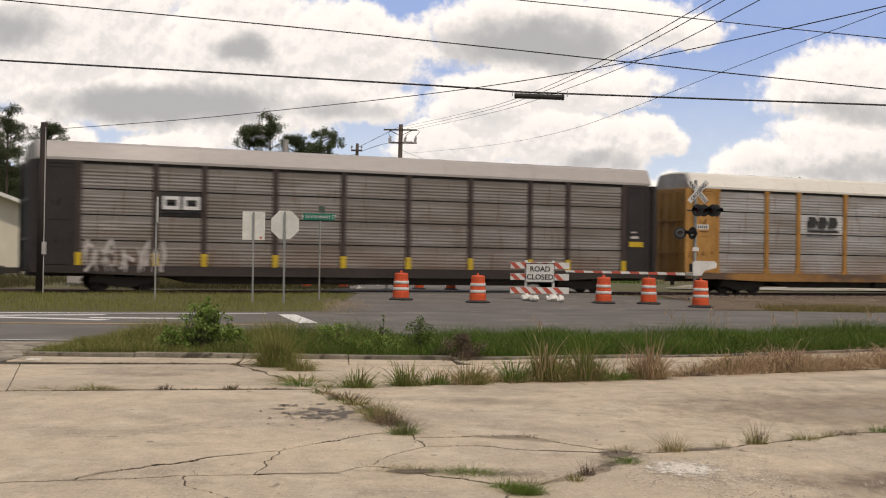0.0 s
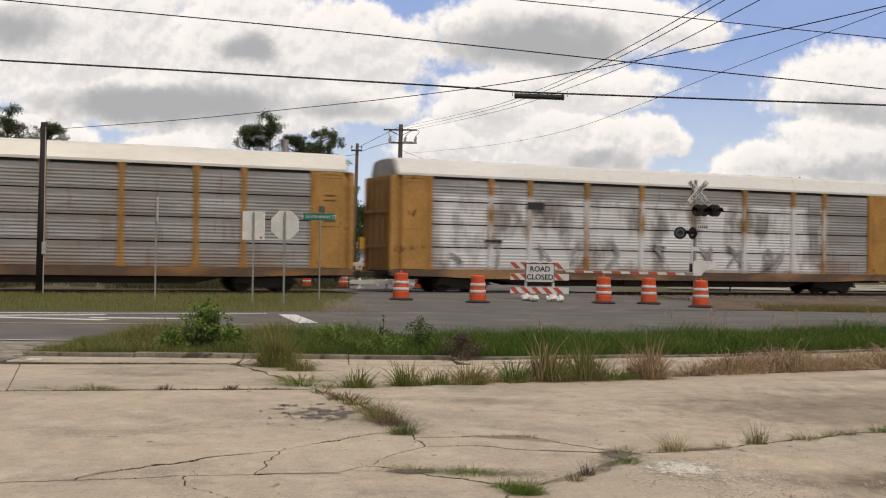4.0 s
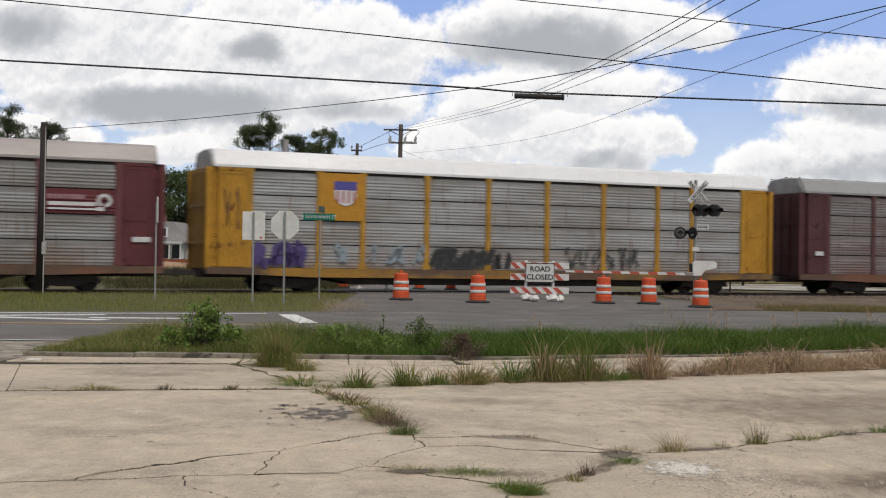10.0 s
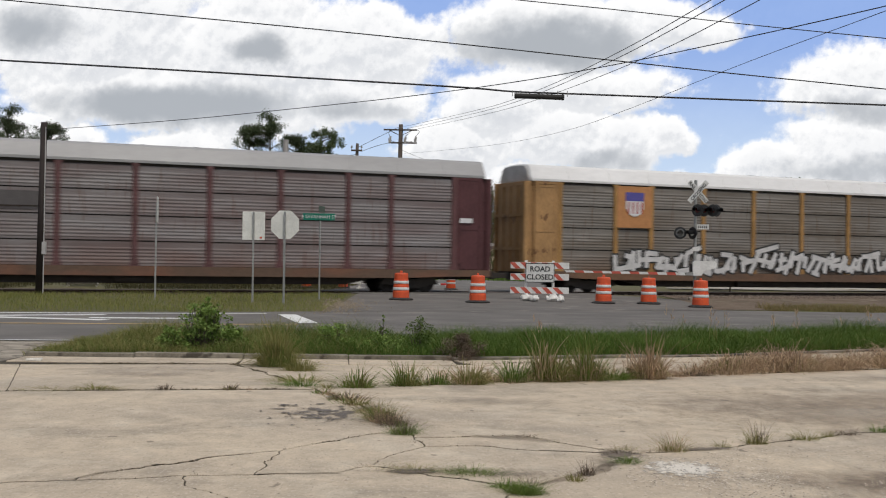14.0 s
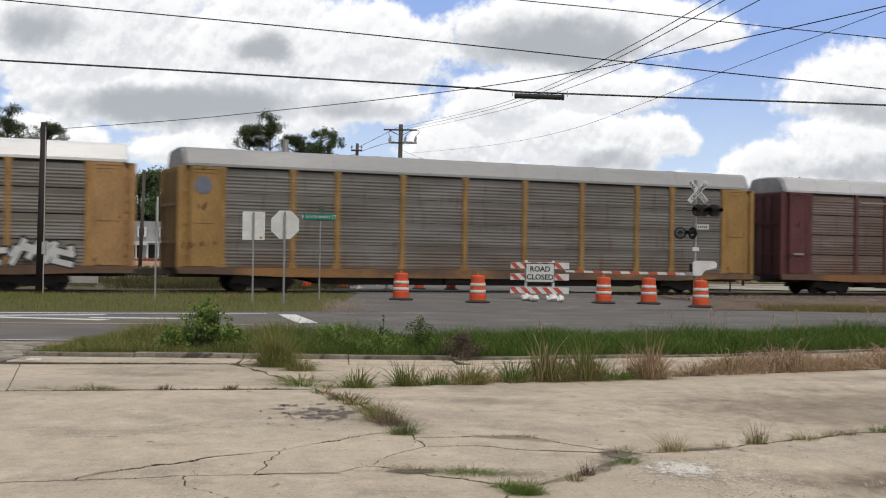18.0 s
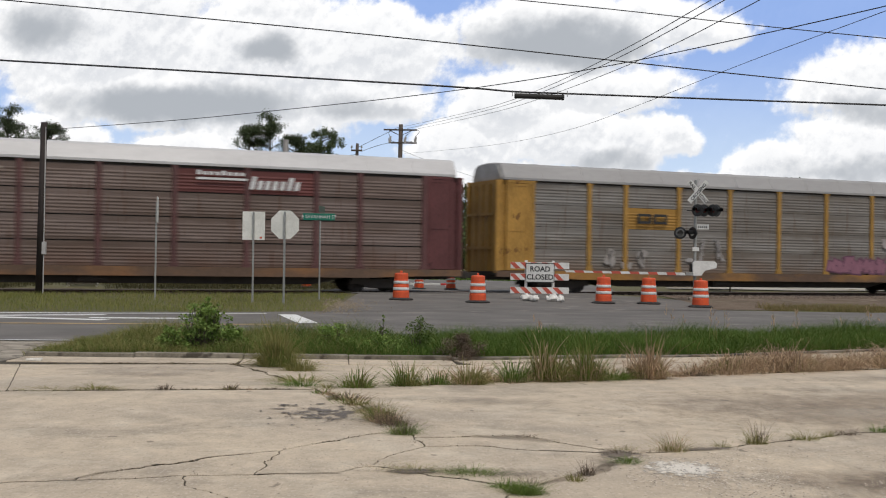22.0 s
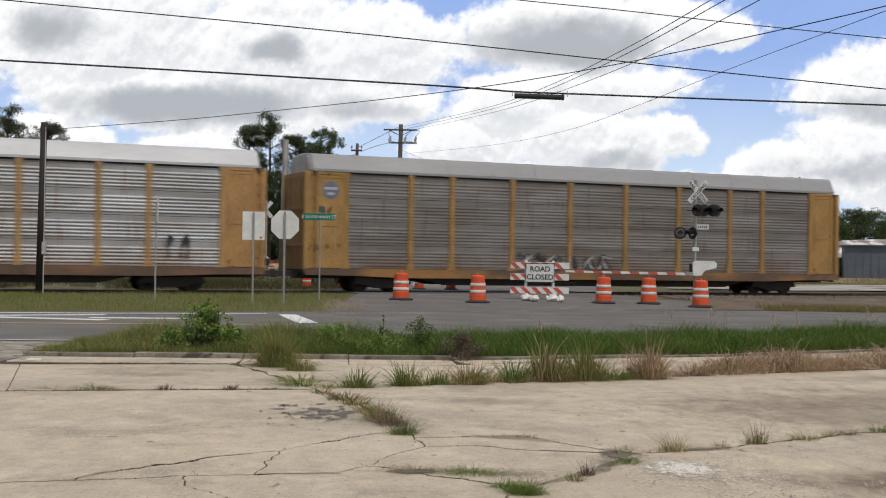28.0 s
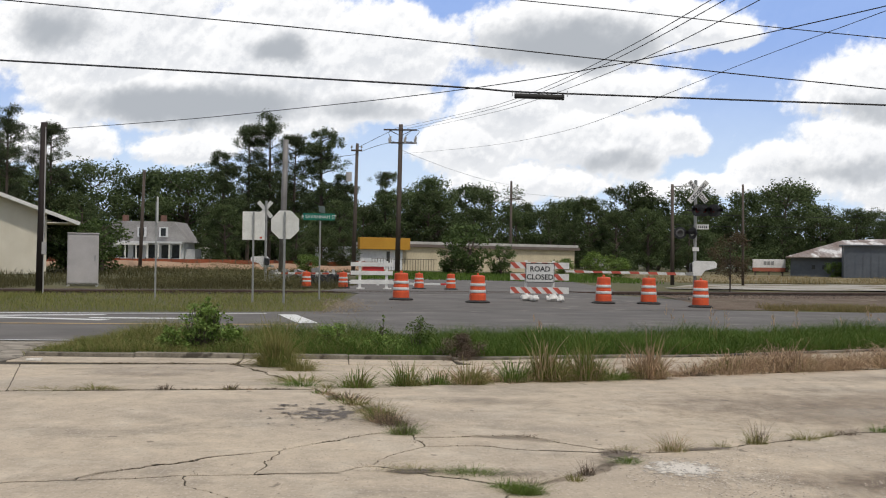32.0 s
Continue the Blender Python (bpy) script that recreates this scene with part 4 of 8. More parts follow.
def crossarm(p, x, z, half, material, pins):
    bm = bmesh.new()
    box(bm, x - half, x + half, -0.2, -0.08, z - 0.07, z + 0.07, None, 0.01)
    a = part("crossarm", bm, material, p)
    for k in pins:
        bm = bmesh.new()
        cyl(bm, (x + k, -0.14, z + 0.07), (x + k, -0.14, z + 0.2), 0.02, seg=6)
        lathe_v = [(0.05, z + 0.2), (0.09, z + 0.24), (0.06, z + 0.3), (0.08, z + 0.36), (0.0, z + 0.4)]
        for (r_, z_), (r2, z2) in zip(lathe_v, lathe_v[1:]):
            cyl(bm, (x + k, -0.14, z_), (x + k, -0.14, z2), r_, max(r2, 0.01), 8)
        part("insulator", bm, STEEL_GALV, a)


p1 = pole(-14.27, 46.0, -14.2, 6.3, 0.14, 0.11, POLE_DARK, "dark creosoted utility pole beside the track")
bm = bmesh.new()
box(bm, 0.10, 0.24, -0.14, 0.0, 1.4, 1.85, None, 0.01)
part("meter_box", bm, GREY_CABINET, p1, "pale grey meter box")
bm = bmesh.new()
cyl(bm, (0.16, -0.08, -0.1), (0.16, -0.08, 5.9), 0.02, seg=8)
part("conduit", bm, GREY_CABINET, p1)
p2 = pole(-4.2, 120.0, -4.05, 14.3, 0.24, 0.19, POLE_GREY, "weathered wooden utility pole with crossarm and insulators")
crossarm(p2, 0.12, 13.3, 1.55, POLE_GREY, ())
crossarm(p2, 0.35, 12.1, 1.3, POLE_GREY, ())
for cx in (-0.85, 0.55, 1.5):
    bm = bmesh.new()
    cyl(bm, (cx, -0.28, 12.05), (cx + 0.06, -0.28, 12.68), 0.085, 0.1, 8)
    cyl(bm, (cx - 0.1, -0.28, 12.1), (cx - 0.1, -0.28, 12.5), 0.035, seg=6)
    part("fuse_cutout", bm, GREY_CABINET, p2, "grey fuse cutout")
for cx, cz, tx, tz in ((-0.85, 12.68, -0.4, 13.3), (0.55, 12.68, 0.95, 13.25), (1.5, 12.68, 1.6, 13.3), (-0.85, 12.4, 0.1, 11.9), (0.55, 12.2, 1.2, 12.0)):
    bm = bmesh.new()
    prev = Vector((cx, -0.3, cz))
    for q in range(1, 9):
        t = q / 8
        p = Vector((cx + (tx - cx) * t + 0.3 * math.sin(math.pi * t) * (1 if cx > 0 else -1), -0.3, cz + (tz - cz) * t + 0.12 * math.sin(math.pi * t)))
        cyl(bm, prev, p, 0.018, seg=5)
        prev = p
    part("jumper_wire", bm, WIRE, p2)
for sx_ in (-1, 1):
    bm = bmesh.new()
    cyl(bm, (0.12 + sx_ * 1.1, -0.1, 13.28), (0.12, -0.1, 12.75), 0.03, seg=6)
    part("arm_brace", bm, POLE_GREY, p2)
p3 = pole(-7.24, 105.0, -7.05, 11.1, 0.18, 0.12, POLE_GREY, "weathered wooden utility pole with transformer")
bm = bmesh.new()
cyl(bm, (-0.45, -0.1, 7.6), (-0.45, -0.1, 8.35), 0.24, seg=16)
part("transformer", bm, GREY_CABINET, p3, "grey round transformer")
crossarm(p3, 0.15, 10.1, 0.45, POLE_GREY, (-0.4, 0.4))
p4 = pole(-11.79, 95.0, -11.6, 10.4, 0.24, 0.2, mat("grey_steel_pole", (0.22, 0.21, 0.20), (0.17, 0.16, 0.155), 0.6, 0.3), "thick grey metal pole")
p5 = pole(8.86, 170.0, 8.82, 12.4, 0.2, 0.14, POLE_GREY, "far wooden utility pole")
crossarm(p5, 0.5, 9.4, 0.8, POLE_GREY, (0.3, 0.7))
p6 = pole(15.03, 85.0, 14.95, 6.9, 0.13, 0.1, POLE_GREY, "wooden pole with a lamp arm")
bm = bmesh.new()
cyl(bm, (0, 0, 6.45), (1.15, 0, 6.5), 0.04, seg=8)
part("lamp_arm", bm, STEEL_GALV, p6)
pole(19.65, 85.0, 19.57, 6.95, 0.1, 0.07, POLE_GREY, "thin weathered wooden utility pole")
pole(-30.3, 130.0, -30.0, 10.4, 0.2, 0.14, POLE_GREY, "wooden utility pole before the trees")


def wire(pts, r, label="thin black overhead utility wire"):
    cu = bpy.data.curves.new("overhead_wire", "CURVE")
    cu.dimensions, cu.bevel_depth, cu.bevel_resolution, cu.resolution_u = "3D", r, 1, 6
    sp = cu.splines.new("NURBS")
    sp.points.add(len(pts) - 1)
    for q, p in zip(sp.points, pts):
        q.co = (*p, 1)
    sp.use_endpoint_u, sp.order_u = True, 3
    ob = new("overhead_wire", cu)
    cu.materials.append(WIRE)
    return tagged(ob, label, "wire", "overhead wires")


def splinter(x, y, z, rx, ry, seed, material, label, name, n=40):
    """A ragged flat patch on the concrete."""
    bm = bmesh.new()
    vs = []
    for i in range(n):
        a = 2 * math.pi * i / n
        k = 1 + 0.9 * noise.noise(Vector((math.cos(a) * 3.1 + seed, math.sin(a) * 3.1, seed))) + 0.45 * noise.noise(Vector((math.cos(a) * 9 + seed, math.sin(a) * 9, seed)))
        vs.append(bm.verts.new((rx * k * math.cos(a), ry * k * math.sin(a), 0)))
    f = bm.faces.new(vs)
    r = bmesh.ops.extrude_face_region(bm, geom=[f])
    bmesh.ops.translate(bm, verts=[v for v in r["geom"] if isinstance(v, bmesh.types.BMVert)], vec=(0, 0, 0.0001))
    bmesh.ops.recalc_face_normals(bm, faces=bm.faces[:])
    ob = mesh_ob(name, bm, material)
    ob.matrix_basis = pose(x, y, z)
    return tagged(ob, label, "stain", kind="structure")


TAR = mat("old_tar", (0.085, 0.075, 0.07), (0.20, 0.17, 0.14), 0.85, scale=12)
rs = random.Random(8)


def flecks(name, spots, z, material, label):
    """Many ragged crumbs of one stain, lying flat."""
    vs, fs = [], []
    for i, (x, y, rx, ry) in enumerate(spots):
        k = len(vs)
        for q in range(11):
            a = 2 * math.pi * q / 11
            f = rs.uniform(0.45, 1.3)
            vs.append((x + rx * f * math.cos(a), y + ry * f * math.sin(a), z + 0.000004 * i))
        fs.append(tuple(range(k, k + 11)))
    return tagged(data_ob(name, vs, fs, material), label, "stain", kind="stuff")


for sd in range(34):
    x, y = (-1.08 + rs.gauss(0, 0.13), 12.7 + rs.gauss(0, 0.3)) if sd < 24 else (-1.4 + rs.gauss(0, 0.15), 13.2 + rs.gauss(0, 0.5))
    splinter(x, y, 0.0075 + 0.00012 * sd, rs.uniform(0.02, 0.085), rs.uniform(0.03, 0.10), sd, TAR, "dark worn tar patch on the concrete", "tar_patch")
flecks("tar_crumbs", [(-1.15 + rs.gauss(0, 0.22), 12.8 + rs.gauss(0, 0.45), rs.uniform(0.004, 0.02), rs.uniform(0.01, 0.03)) for _ in range(150)], 0.0075, TAR, "crumbs of old tar on the concrete")


def stain_mat(name, col, col2, grain, strong=1.0, ramp=1.05):
    """A stain that thins out raggedly to its edge and lets the concrete show through."""
    m = bpy.data.materials.new(name)
    m.use_nodes = True
    n, l = m.node_tree.nodes, m.node_tree.links
    b = n["Principled BSDF"]
    b.inputs["Roughness"].default_value = 0.95
    tc = n.new("ShaderNodeTexCoord")
    ln = n.new("ShaderNodeVectorMath")
    ln.operation = "LENGTH"
    l.new(tc.outputs["Object"], ln.inputs[0])
    geo = n.new("ShaderNodeNewGeometry")
    mp = n.new("ShaderNodeMapping")
    mp.inputs["Scale"].default_value = (1, 0.5, 1)
    l.new(geo.outputs["Position"], mp.inputs["Vector"])
    t = n.new("ShaderNodeTexNoise")
    t.inputs["Scale"].default_value, t.inputs["Detail"].default_value, t.inputs["Roughness"].default_value = grain, 9, 0.72
    l.new(mp.outputs["Vector"], t.inputs["Vector"])
    a = n.new("ShaderNodeMath")
    a.operation = "MULTIPLY_ADD"
    a.inputs[1].default_value = 2.6
    l.new(t.outputs["Fac"], a.inputs[0])
    r = n.new("ShaderNodeMapRange")
    for k, v in (("From Min", 0.0), ("From Max", 1.0), ("To Min", -0.35), ("To Max", -1.95)):
        r.inputs[k].default_value = v
    l.new(ln.outputs["Value"], r.inputs["Value"])
    l.new(r.outputs["Result"], a.inputs[2])
    al = n.new("ShaderNodeMapRange")
    for k, v in (("From Min", 0.0), ("From Max", ramp), ("To Min", 0.0), ("To Max", strong)):
        al.inputs[k].default_value = v
    l.new(a.outputs[0], al.inputs["Value"])
    l.new(al.outputs["Result"], b.inputs["Alpha"])
    mx = n.new("ShaderNodeMix")
    mx.data_type = "RGBA"
    mx.inputs[6].default_value, mx.inputs[7].default_value = (*col, 1), (*col2, 1)
    t2 = n.new("ShaderNodeTexNoise")
    t2.inputs["Scale"].default_value, t2.inputs["Detail"].default_value = grain * 4, 5
    l.new(mp.outputs["Vector"], t2.inputs["Vector"])
    l.new(t2.outputs["Fac"], mx.inputs[0])
    l.new(mx.outputs[2], b.inputs["Base Color"])
    return m


def stain(name, x, y, rx, ry, material, label, rz=0.0):
    """A thin film lying on the slab, one unit wide in its own space."""
    vs = [(0, 0, 0)] + [(math.cos(2 * math.pi * q / 28), math.sin(2 * math.pi * q / 28), 0) for q in range(28)]
    ob = data_ob(name, vs, [(0, 1 + q, 1 + (q + 1) % 28) for q in range(28)], material)
    ob.matrix_basis = pose(x, y, 0.0042 + 0.0012 / max(0.3, rx), 0, 0, rz) @ Matrix.Diagonal((rx, ry, 1, 1))
    return tagged(ob, label, "stain", kind="structure")


DIRT_FILM = stain_mat("washed_dirt", (0.13, 0.105, 0.08), (0.22, 0.18, 0.14), 7.0, 0.9, 0.6)
SOIL_FILM = stain_mat("thin_soil", (0.15, 0.125, 0.095), (0.25, 0.21, 0.165), 11.0, 0.7, 1.5)
CHALK_FILM = stain_mat("chalk_scrape", (0.78, 0.74, 0.67), (0.66, 0.60, 0.51), 17.0, 1.0, 0.6)
GREY_FILM = stain_mat("water_stain", (0.22, 0.19, 0.16), (0.30, 0.255, 0.215), 2.2, 0.36)
PALE_FILM = stain_mat("bleached_patch", (0.60, 0.53, 0.43), (0.54, 0.46, 0.36), 2.5, 0.6)
BROWN_FILM = stain_mat("brown_ageing", (0.34, 0.265, 0.195), (0.24, 0.19, 0.145), 3.0, 0.55)
stain("brown_stain", 4.6, 14.0, 5.0, 4.2, BROWN_FILM, "broad brown ageing of the concrete", 20)
stain("brown_stain", 3.2, 9.3, 1.9, 1.0, BROWN_FILM, "brown ageing of the concrete")
stain("pale_patch", 1.8, 9.65, 0.55, 0.72, CHALK_FILM, "pale chalky scrape on the concrete")
stain("dirt_patch", 0.55, 9.3, 0.62, 0.42, SOIL_FILM, "dark soil washed over the broken slab")
stain("dirt_patch", -0.2, 9.38, 0.34, 0.2, SOIL_FILM, "dark soil along the crack")
stain("dirt_patch", 1.27, 9.9, 0.2, 0.5, SOIL_FILM, "dark soil along the broken edge")
stain("dirt_patch", 1.42, 10.3, 0.32, 0.45, DIRT_FILM, "brown dirt where the joints meet")
stain("dirt_patch", 2.2, 10.72, 0.45, 0.18, DIRT_FILM, "brown dirt along the joint", 20)
stain("dirt_patch", -0.2, 9.35, 0.4, 0.2, DIRT_FILM, "brown dirt along the crack")
stain("water_stain", 6.4, 18.2, 3.0, 0.8, GREY_FILM, "grey water stain on the concrete", 25)
stain("water_stain", 3.4, 9.0, 1.7, 1.0, BROWN_FILM, "brown worn concrete with exposed grit", 10)
stain("water_stain", 0.6, 14.2, 1.3, 0.9, GREY_FILM, "grey water stain on the concrete")
stain("water_stain", -3.9, 16.9, 1.9, 0.8, GREY_FILM, "grey water stain on the concrete")
stain("bleached_patch", -1.2, 12.9, 0.9, 1.2, PALE_FILM, "bleached patch round the old tar")
stain("bleached_patch", -3.4, 17.9, 1.5, 0.5, PALE_FILM, "bleached patch on the concrete")
stain("bleached_patch", 4.6, 13.6, 1.6, 1.0, PALE_FILM, "bleached patch on the concrete", 25)
GRIT_PALE = mat("pale_grit", (0.72, 0.66, 0.57), (0.60, 0.53, 0.44), 0.9, bump=0)
GRIT_DARK = mat("dark_grit", (0.20, 0.165, 0.135), (0.13, 0.105, 0.085), 0.9, bump=0)
for nm, n_g, m_g, lab in (("exposed_grit", 1500, GRIT_PALE, "pale exposed grit in the worn concrete"), ("exposed_grit", 1300, GRIT_DARK, "dark exposed grit in the worn concrete")):
    spots = []
    while len(spots) < n_g:
        x, y = rs.uniform(1.3, 4.2), 8.3 + 2.6 * rs.random() ** 1.4
        if y < 10.1 + 0.42 * (x - 1.3) and noise.noise(Vector((x * 1.6, y * 1.2, 2))) > -0.25 + 0.3 * rs.random():
            spots.append((x, y, rs.uniform(0.003, 0.008), rs.uniform(0.006, 0.018)))
    flecks(nm, spots, 0.0112, m_g, lab)
SAND = mat("sandy_gravel", (0.36, 0.29, 0.21), (0.25, 0.20, 0.14), 0.95, scale=3, fine=20, grain=0.3, bump=0.8, dist=0.03)
rb = random.Random(3)
bm = bmesh.new()
for i in range(1100):
    y = 42.8 + rb.gauss(0, 2.4)
    x = -3.45 + 0.06 * (42.8 - y) + rb.gauss(0, 0.5)
    s_ = rb.uniform(0.008, 0.024)
    box(bm, -s_, s_, -s_ * 0.7, s_ * 0.7, -s_ * 0.3, s_ * 0.5, Matrix.Translation((x, y, ground_z(x, y) + 0.02)) @ Euler((rb.random(), rb.random(), rb.random() * 6)).to_matrix().to_4x4())
tagged(mesh_ob("gravel_stones", bm, SAND), "loose broken stones at the road edge", "gravel", kind="stuff")


# ---- broken stone beside the track ----
def stone_mat(name, col, col2):
    m = bpy.data.materials.new(name)
    m.use_nodes = True
    n, l = m.node_tree.nodes, m.node_tree.links
    b = n["Principled BSDF"]
    b.inputs["Roughness"].default_value = 0.9
    ge = n.new("ShaderNodeNewGeometry")
    mx = n.new("ShaderNodeMix")
    mx.data_type = "RGBA"
    mx.inputs[6].default_value, mx.inputs[7].default_value = (*col, 1), (*col2, 1)
    l.new(ge.outputs["Random Per Island"], mx.inputs[0])
    l.new(mx.outputs[2], b.inputs["Base Color"])
    return m


def stones(name, spots, material, label):
    """Small angular stones: (x, y, z, size)."""
    rk = random.Random(len(spots))
    vs, fs = [], []
    for x, y, z, s in spots:
        k = len(vs)
        for dx, dy, dz in ((1, 0, 0), (0, 1, 0), (-1, 0, 0), (0, -1, 0), (0.1, 0.1, 1), (0, 0, -0.6)):
            vs.append((x + s * dx * rk.uniform(0.6, 1.2), y + s * dy * rk.uniform(0.6, 1.2), z + s * dz * rk.uniform(0.5, 1.0)))
        for a, b in ((0, 1), (1, 2), (2, 3), (3, 0)):
            fs += [(k + a, k + b, k + 4), (k + b, k + a, k + 5)]
    return tagged(data_ob(name, vs, fs, material), label, "gravel", kind="stuff")


rk_ = random.Random(61)
heap = []
for i in range(9000):
    s_ = rk_.uniform(9.0, 34.0) if i < 6500 else rk_.uniform(-34, -5.5)
    off_ = rk_.uniform(-5.5, 0.5) if i < 6500 else rk_.uniform(-3.0, 0.5)
    p_ = on_track(s_, off_)
    bed = float(np.interp(off_, [-3.6, -2.2, -0.9, 0.6], [0.17, 0.15, 0.14, 0.155]))
    z_ = max(bed, ground_z(p_.x, p_.y) + 0.006 - 1.1 * track_dip(p_.x, p_.y))
    heap.append((p_.x, p_.y, z_ + 0.005, rk_.uniform(0.015, 0.05)))
stones("ballast_stones", heap, stone_mat("broken_stone", (0.07, 0.05, 0.04), (0.24, 0.185, 0.145)), "loose brown broken stone beside the rails")


CABLE = wire([(-12.92, 30, 6.17), (-10.3, 30, 6.05), (-6.38, 30, 5.89), (-2.46, 30, 5.71), (0.68, 30, 5.57), (1.53, 30, 5.49), (2.77, 30, 5.47), (6.69, 30, 5.38), (10.19, 30, 5.31), (13.22, 30, 5.24)], 0.022, "thick black overhead telephone cable with a splice case")
wire([(-13.81, 32, 8.09), (-11.02, 32, 7.85), (-6.83, 32, 7.53), (-2.64, 32, 7.19), (1.55, 32, 6.81), (4.34, 32, 6.55), (7.13, 32, 6.28), (10.87, 32, 5.96), (14.1, 32, 5.67)], 0.015)
wire([(-14.25, 46, 6.03), (-8.91, 42, 5.97), (-4.76, 38, 5.93), (-1.34, 35, 5.94), (1.56, 32, 5.96), (3.93, 29, 6.02), (6.01, 27, 6.24), (8.13, 24, 6.37), (9.67, 22, 6.55)], 0.011)
wire([(-1.42, 36, 9.19), (1.8, 36, 8.85), (4.86, 36, 8.61), (8.0, 36, 8.28), (12.21, 36, 7.93), (15.85, 36, 7.6)], 0.014)
wire([(-3.77, 120, 14.12), (2.18, 80, 10.96), (3.88, 55, 8.83), (5.15, 38, 7.78), (5.73, 28, 7.28), (6.37, 24, 7.36)], 0.011)
wire([(-3.5, 120, 13.92), (2.52, 80, 10.89), (4.12, 55, 8.78), (5.31, 38, 7.7), (6.03, 28, 7.28), (6.57, 24, 7.31)], 0.011)
wire([(-2.46, 120, 13.93), (3.22, 80, 10.83), (5.08, 55, 8.92), (6.14, 38, 7.71), (6.77, 28, 7.29), (7.2, 24, 7.24)], 0.011)
wire([(-3.73, 120, 11.61), (2.62, 95, 10.0), (6.49, 70, 8.65), (7.75, 52, 7.94), (8.91, 40, 7.7), (9.64, 34, 7.57), (10.17, 30, 7.49), (10.87, 26, 7.51)], 0.009)
wire([(-7.06, 105, 10.75), (-5.94, 112, 12.22), (-4.29, 120, 14.01)], 0.02)
wire([(-6.69, 105, 10.48), (-5.69, 112, 11.69), (-4.79, 120, 12.64)], 0.02)
wire([(-7.2, 105, 10.2), (-20, 118, 9.6), (-30.1, 130, 10.1)], 0.02)
wire([(-3.9, 120, 11.9), (3, 150, 11.3), (8.8, 170, 11.9)], 0.014)
wire([(8.8, 170, 11.0), (20, 160, 9.0), (45, 150, 9.5)], 0.014)


for z_w in (4.3, 5.0):
    wire([(15.02, 85, z_w), (17.3, 85, z_w - 0.2), (19.63, 85, z_w - 0.05)], 0.015)
    wire([(19.63, 85, z_w - 0.05), (26, 86.5, z_w - 0.2), (32, 88, z_w + 0.2)], 0.015)


def splice():
    bm = bmesh.new()
    a, b = Vector((1.6, 29.98, 5.40)), Vector((2.75, 29.98, 5.375))
    cyl(bm, a, b, 0.062, seg=12)
    for k in (0.03, 0.5, 0.97):
        c = a.lerp(b, k)
        cyl(bm, c - (b - a) * 0.012, c + (b - a) * 0.012, 0.07, seg=12)
    part("splice_case", bm, BLACK_RUBBER, CABLE, "black cable splice case")
    for x in (1.55, 1.75, 2.6, 2.82):
        bm = bmesh.new()
        cyl(bm, (x, 29.98, 5.39), (x, 29.98, 5.53), 0.009, seg=6)
        part("cable_clamp", bm, STEEL_GALV, CABLE)


splice()

# ---- buildings ----
ROOF_GREY = mat("grey_shingles", (0.30, 0.29, 0.285), (0.38, 0.365, 0.355), 0.85, scale=1.0, fine=9, grain=0.25)
ROOF_RUST = mat("rusted_tin_roof", (0.40, 0.36, 0.34), (0.22, 0.165, 0.14), 0.7, 0.1, scale=0.35, fine=5, grain=0.35, stretch=(1, 0.25, 1), spots=(0.66, 0.64, 0.62), spot_scale=0.6, spot_cut=0.5)
GREY_METAL = mat("blue_grey_siding", (0.125, 0.14, 0.165), (0.10, 0.115, 0.14), 0.6, 0.2, scale=0.4, fine=3)
YELLOW_FASCIA = mat("ochre_fascia", (0.52, 0.27, 0.025), (0.46, 0.23, 0.02), 0.6, scale=0.5)
TAN_WALL = mat("tan_block_wall", (0.62, 0.54, 0.38), (0.54, 0.46, 0.32), 0.85, scale=0.6, fine=6)
BROWN_ROOF = mat("brown_fascia", (0.13, 0.10, 0.085), (0.18, 0.15, 0.13), 0.8, scale=0.6)
DARK_GLASS_AND_SHADE = mat("dark_window", (0.03, 0.035, 0.04), (0.05, 0.055, 0.06), 0.15, bump=0)
WHITE_SIDING = mat("white_clapboard", (0.72, 0.73, 0.74), (0.63, 0.64, 0.65), 0.7, scale=0.7, fine=4)
BRICK_RED = mat("red_brick", (0.22, 0.115, 0.085), (0.16, 0.09, 0.07), 0.9, scale=2, fine=12)
CLAY = mat("orange_clay", (0.40, 0.26, 0.16), (0.33, 0.20, 0.12), 0.95, scale=0.3, fine=3, grain=0.25, bump=0.6, dist=0.1)
FENCE_ORANGE = mat("orange_mesh_fence", (0.35, 0.09, 0.035), (0.28, 0.08, 0.04), 0.8, scale=0.5)


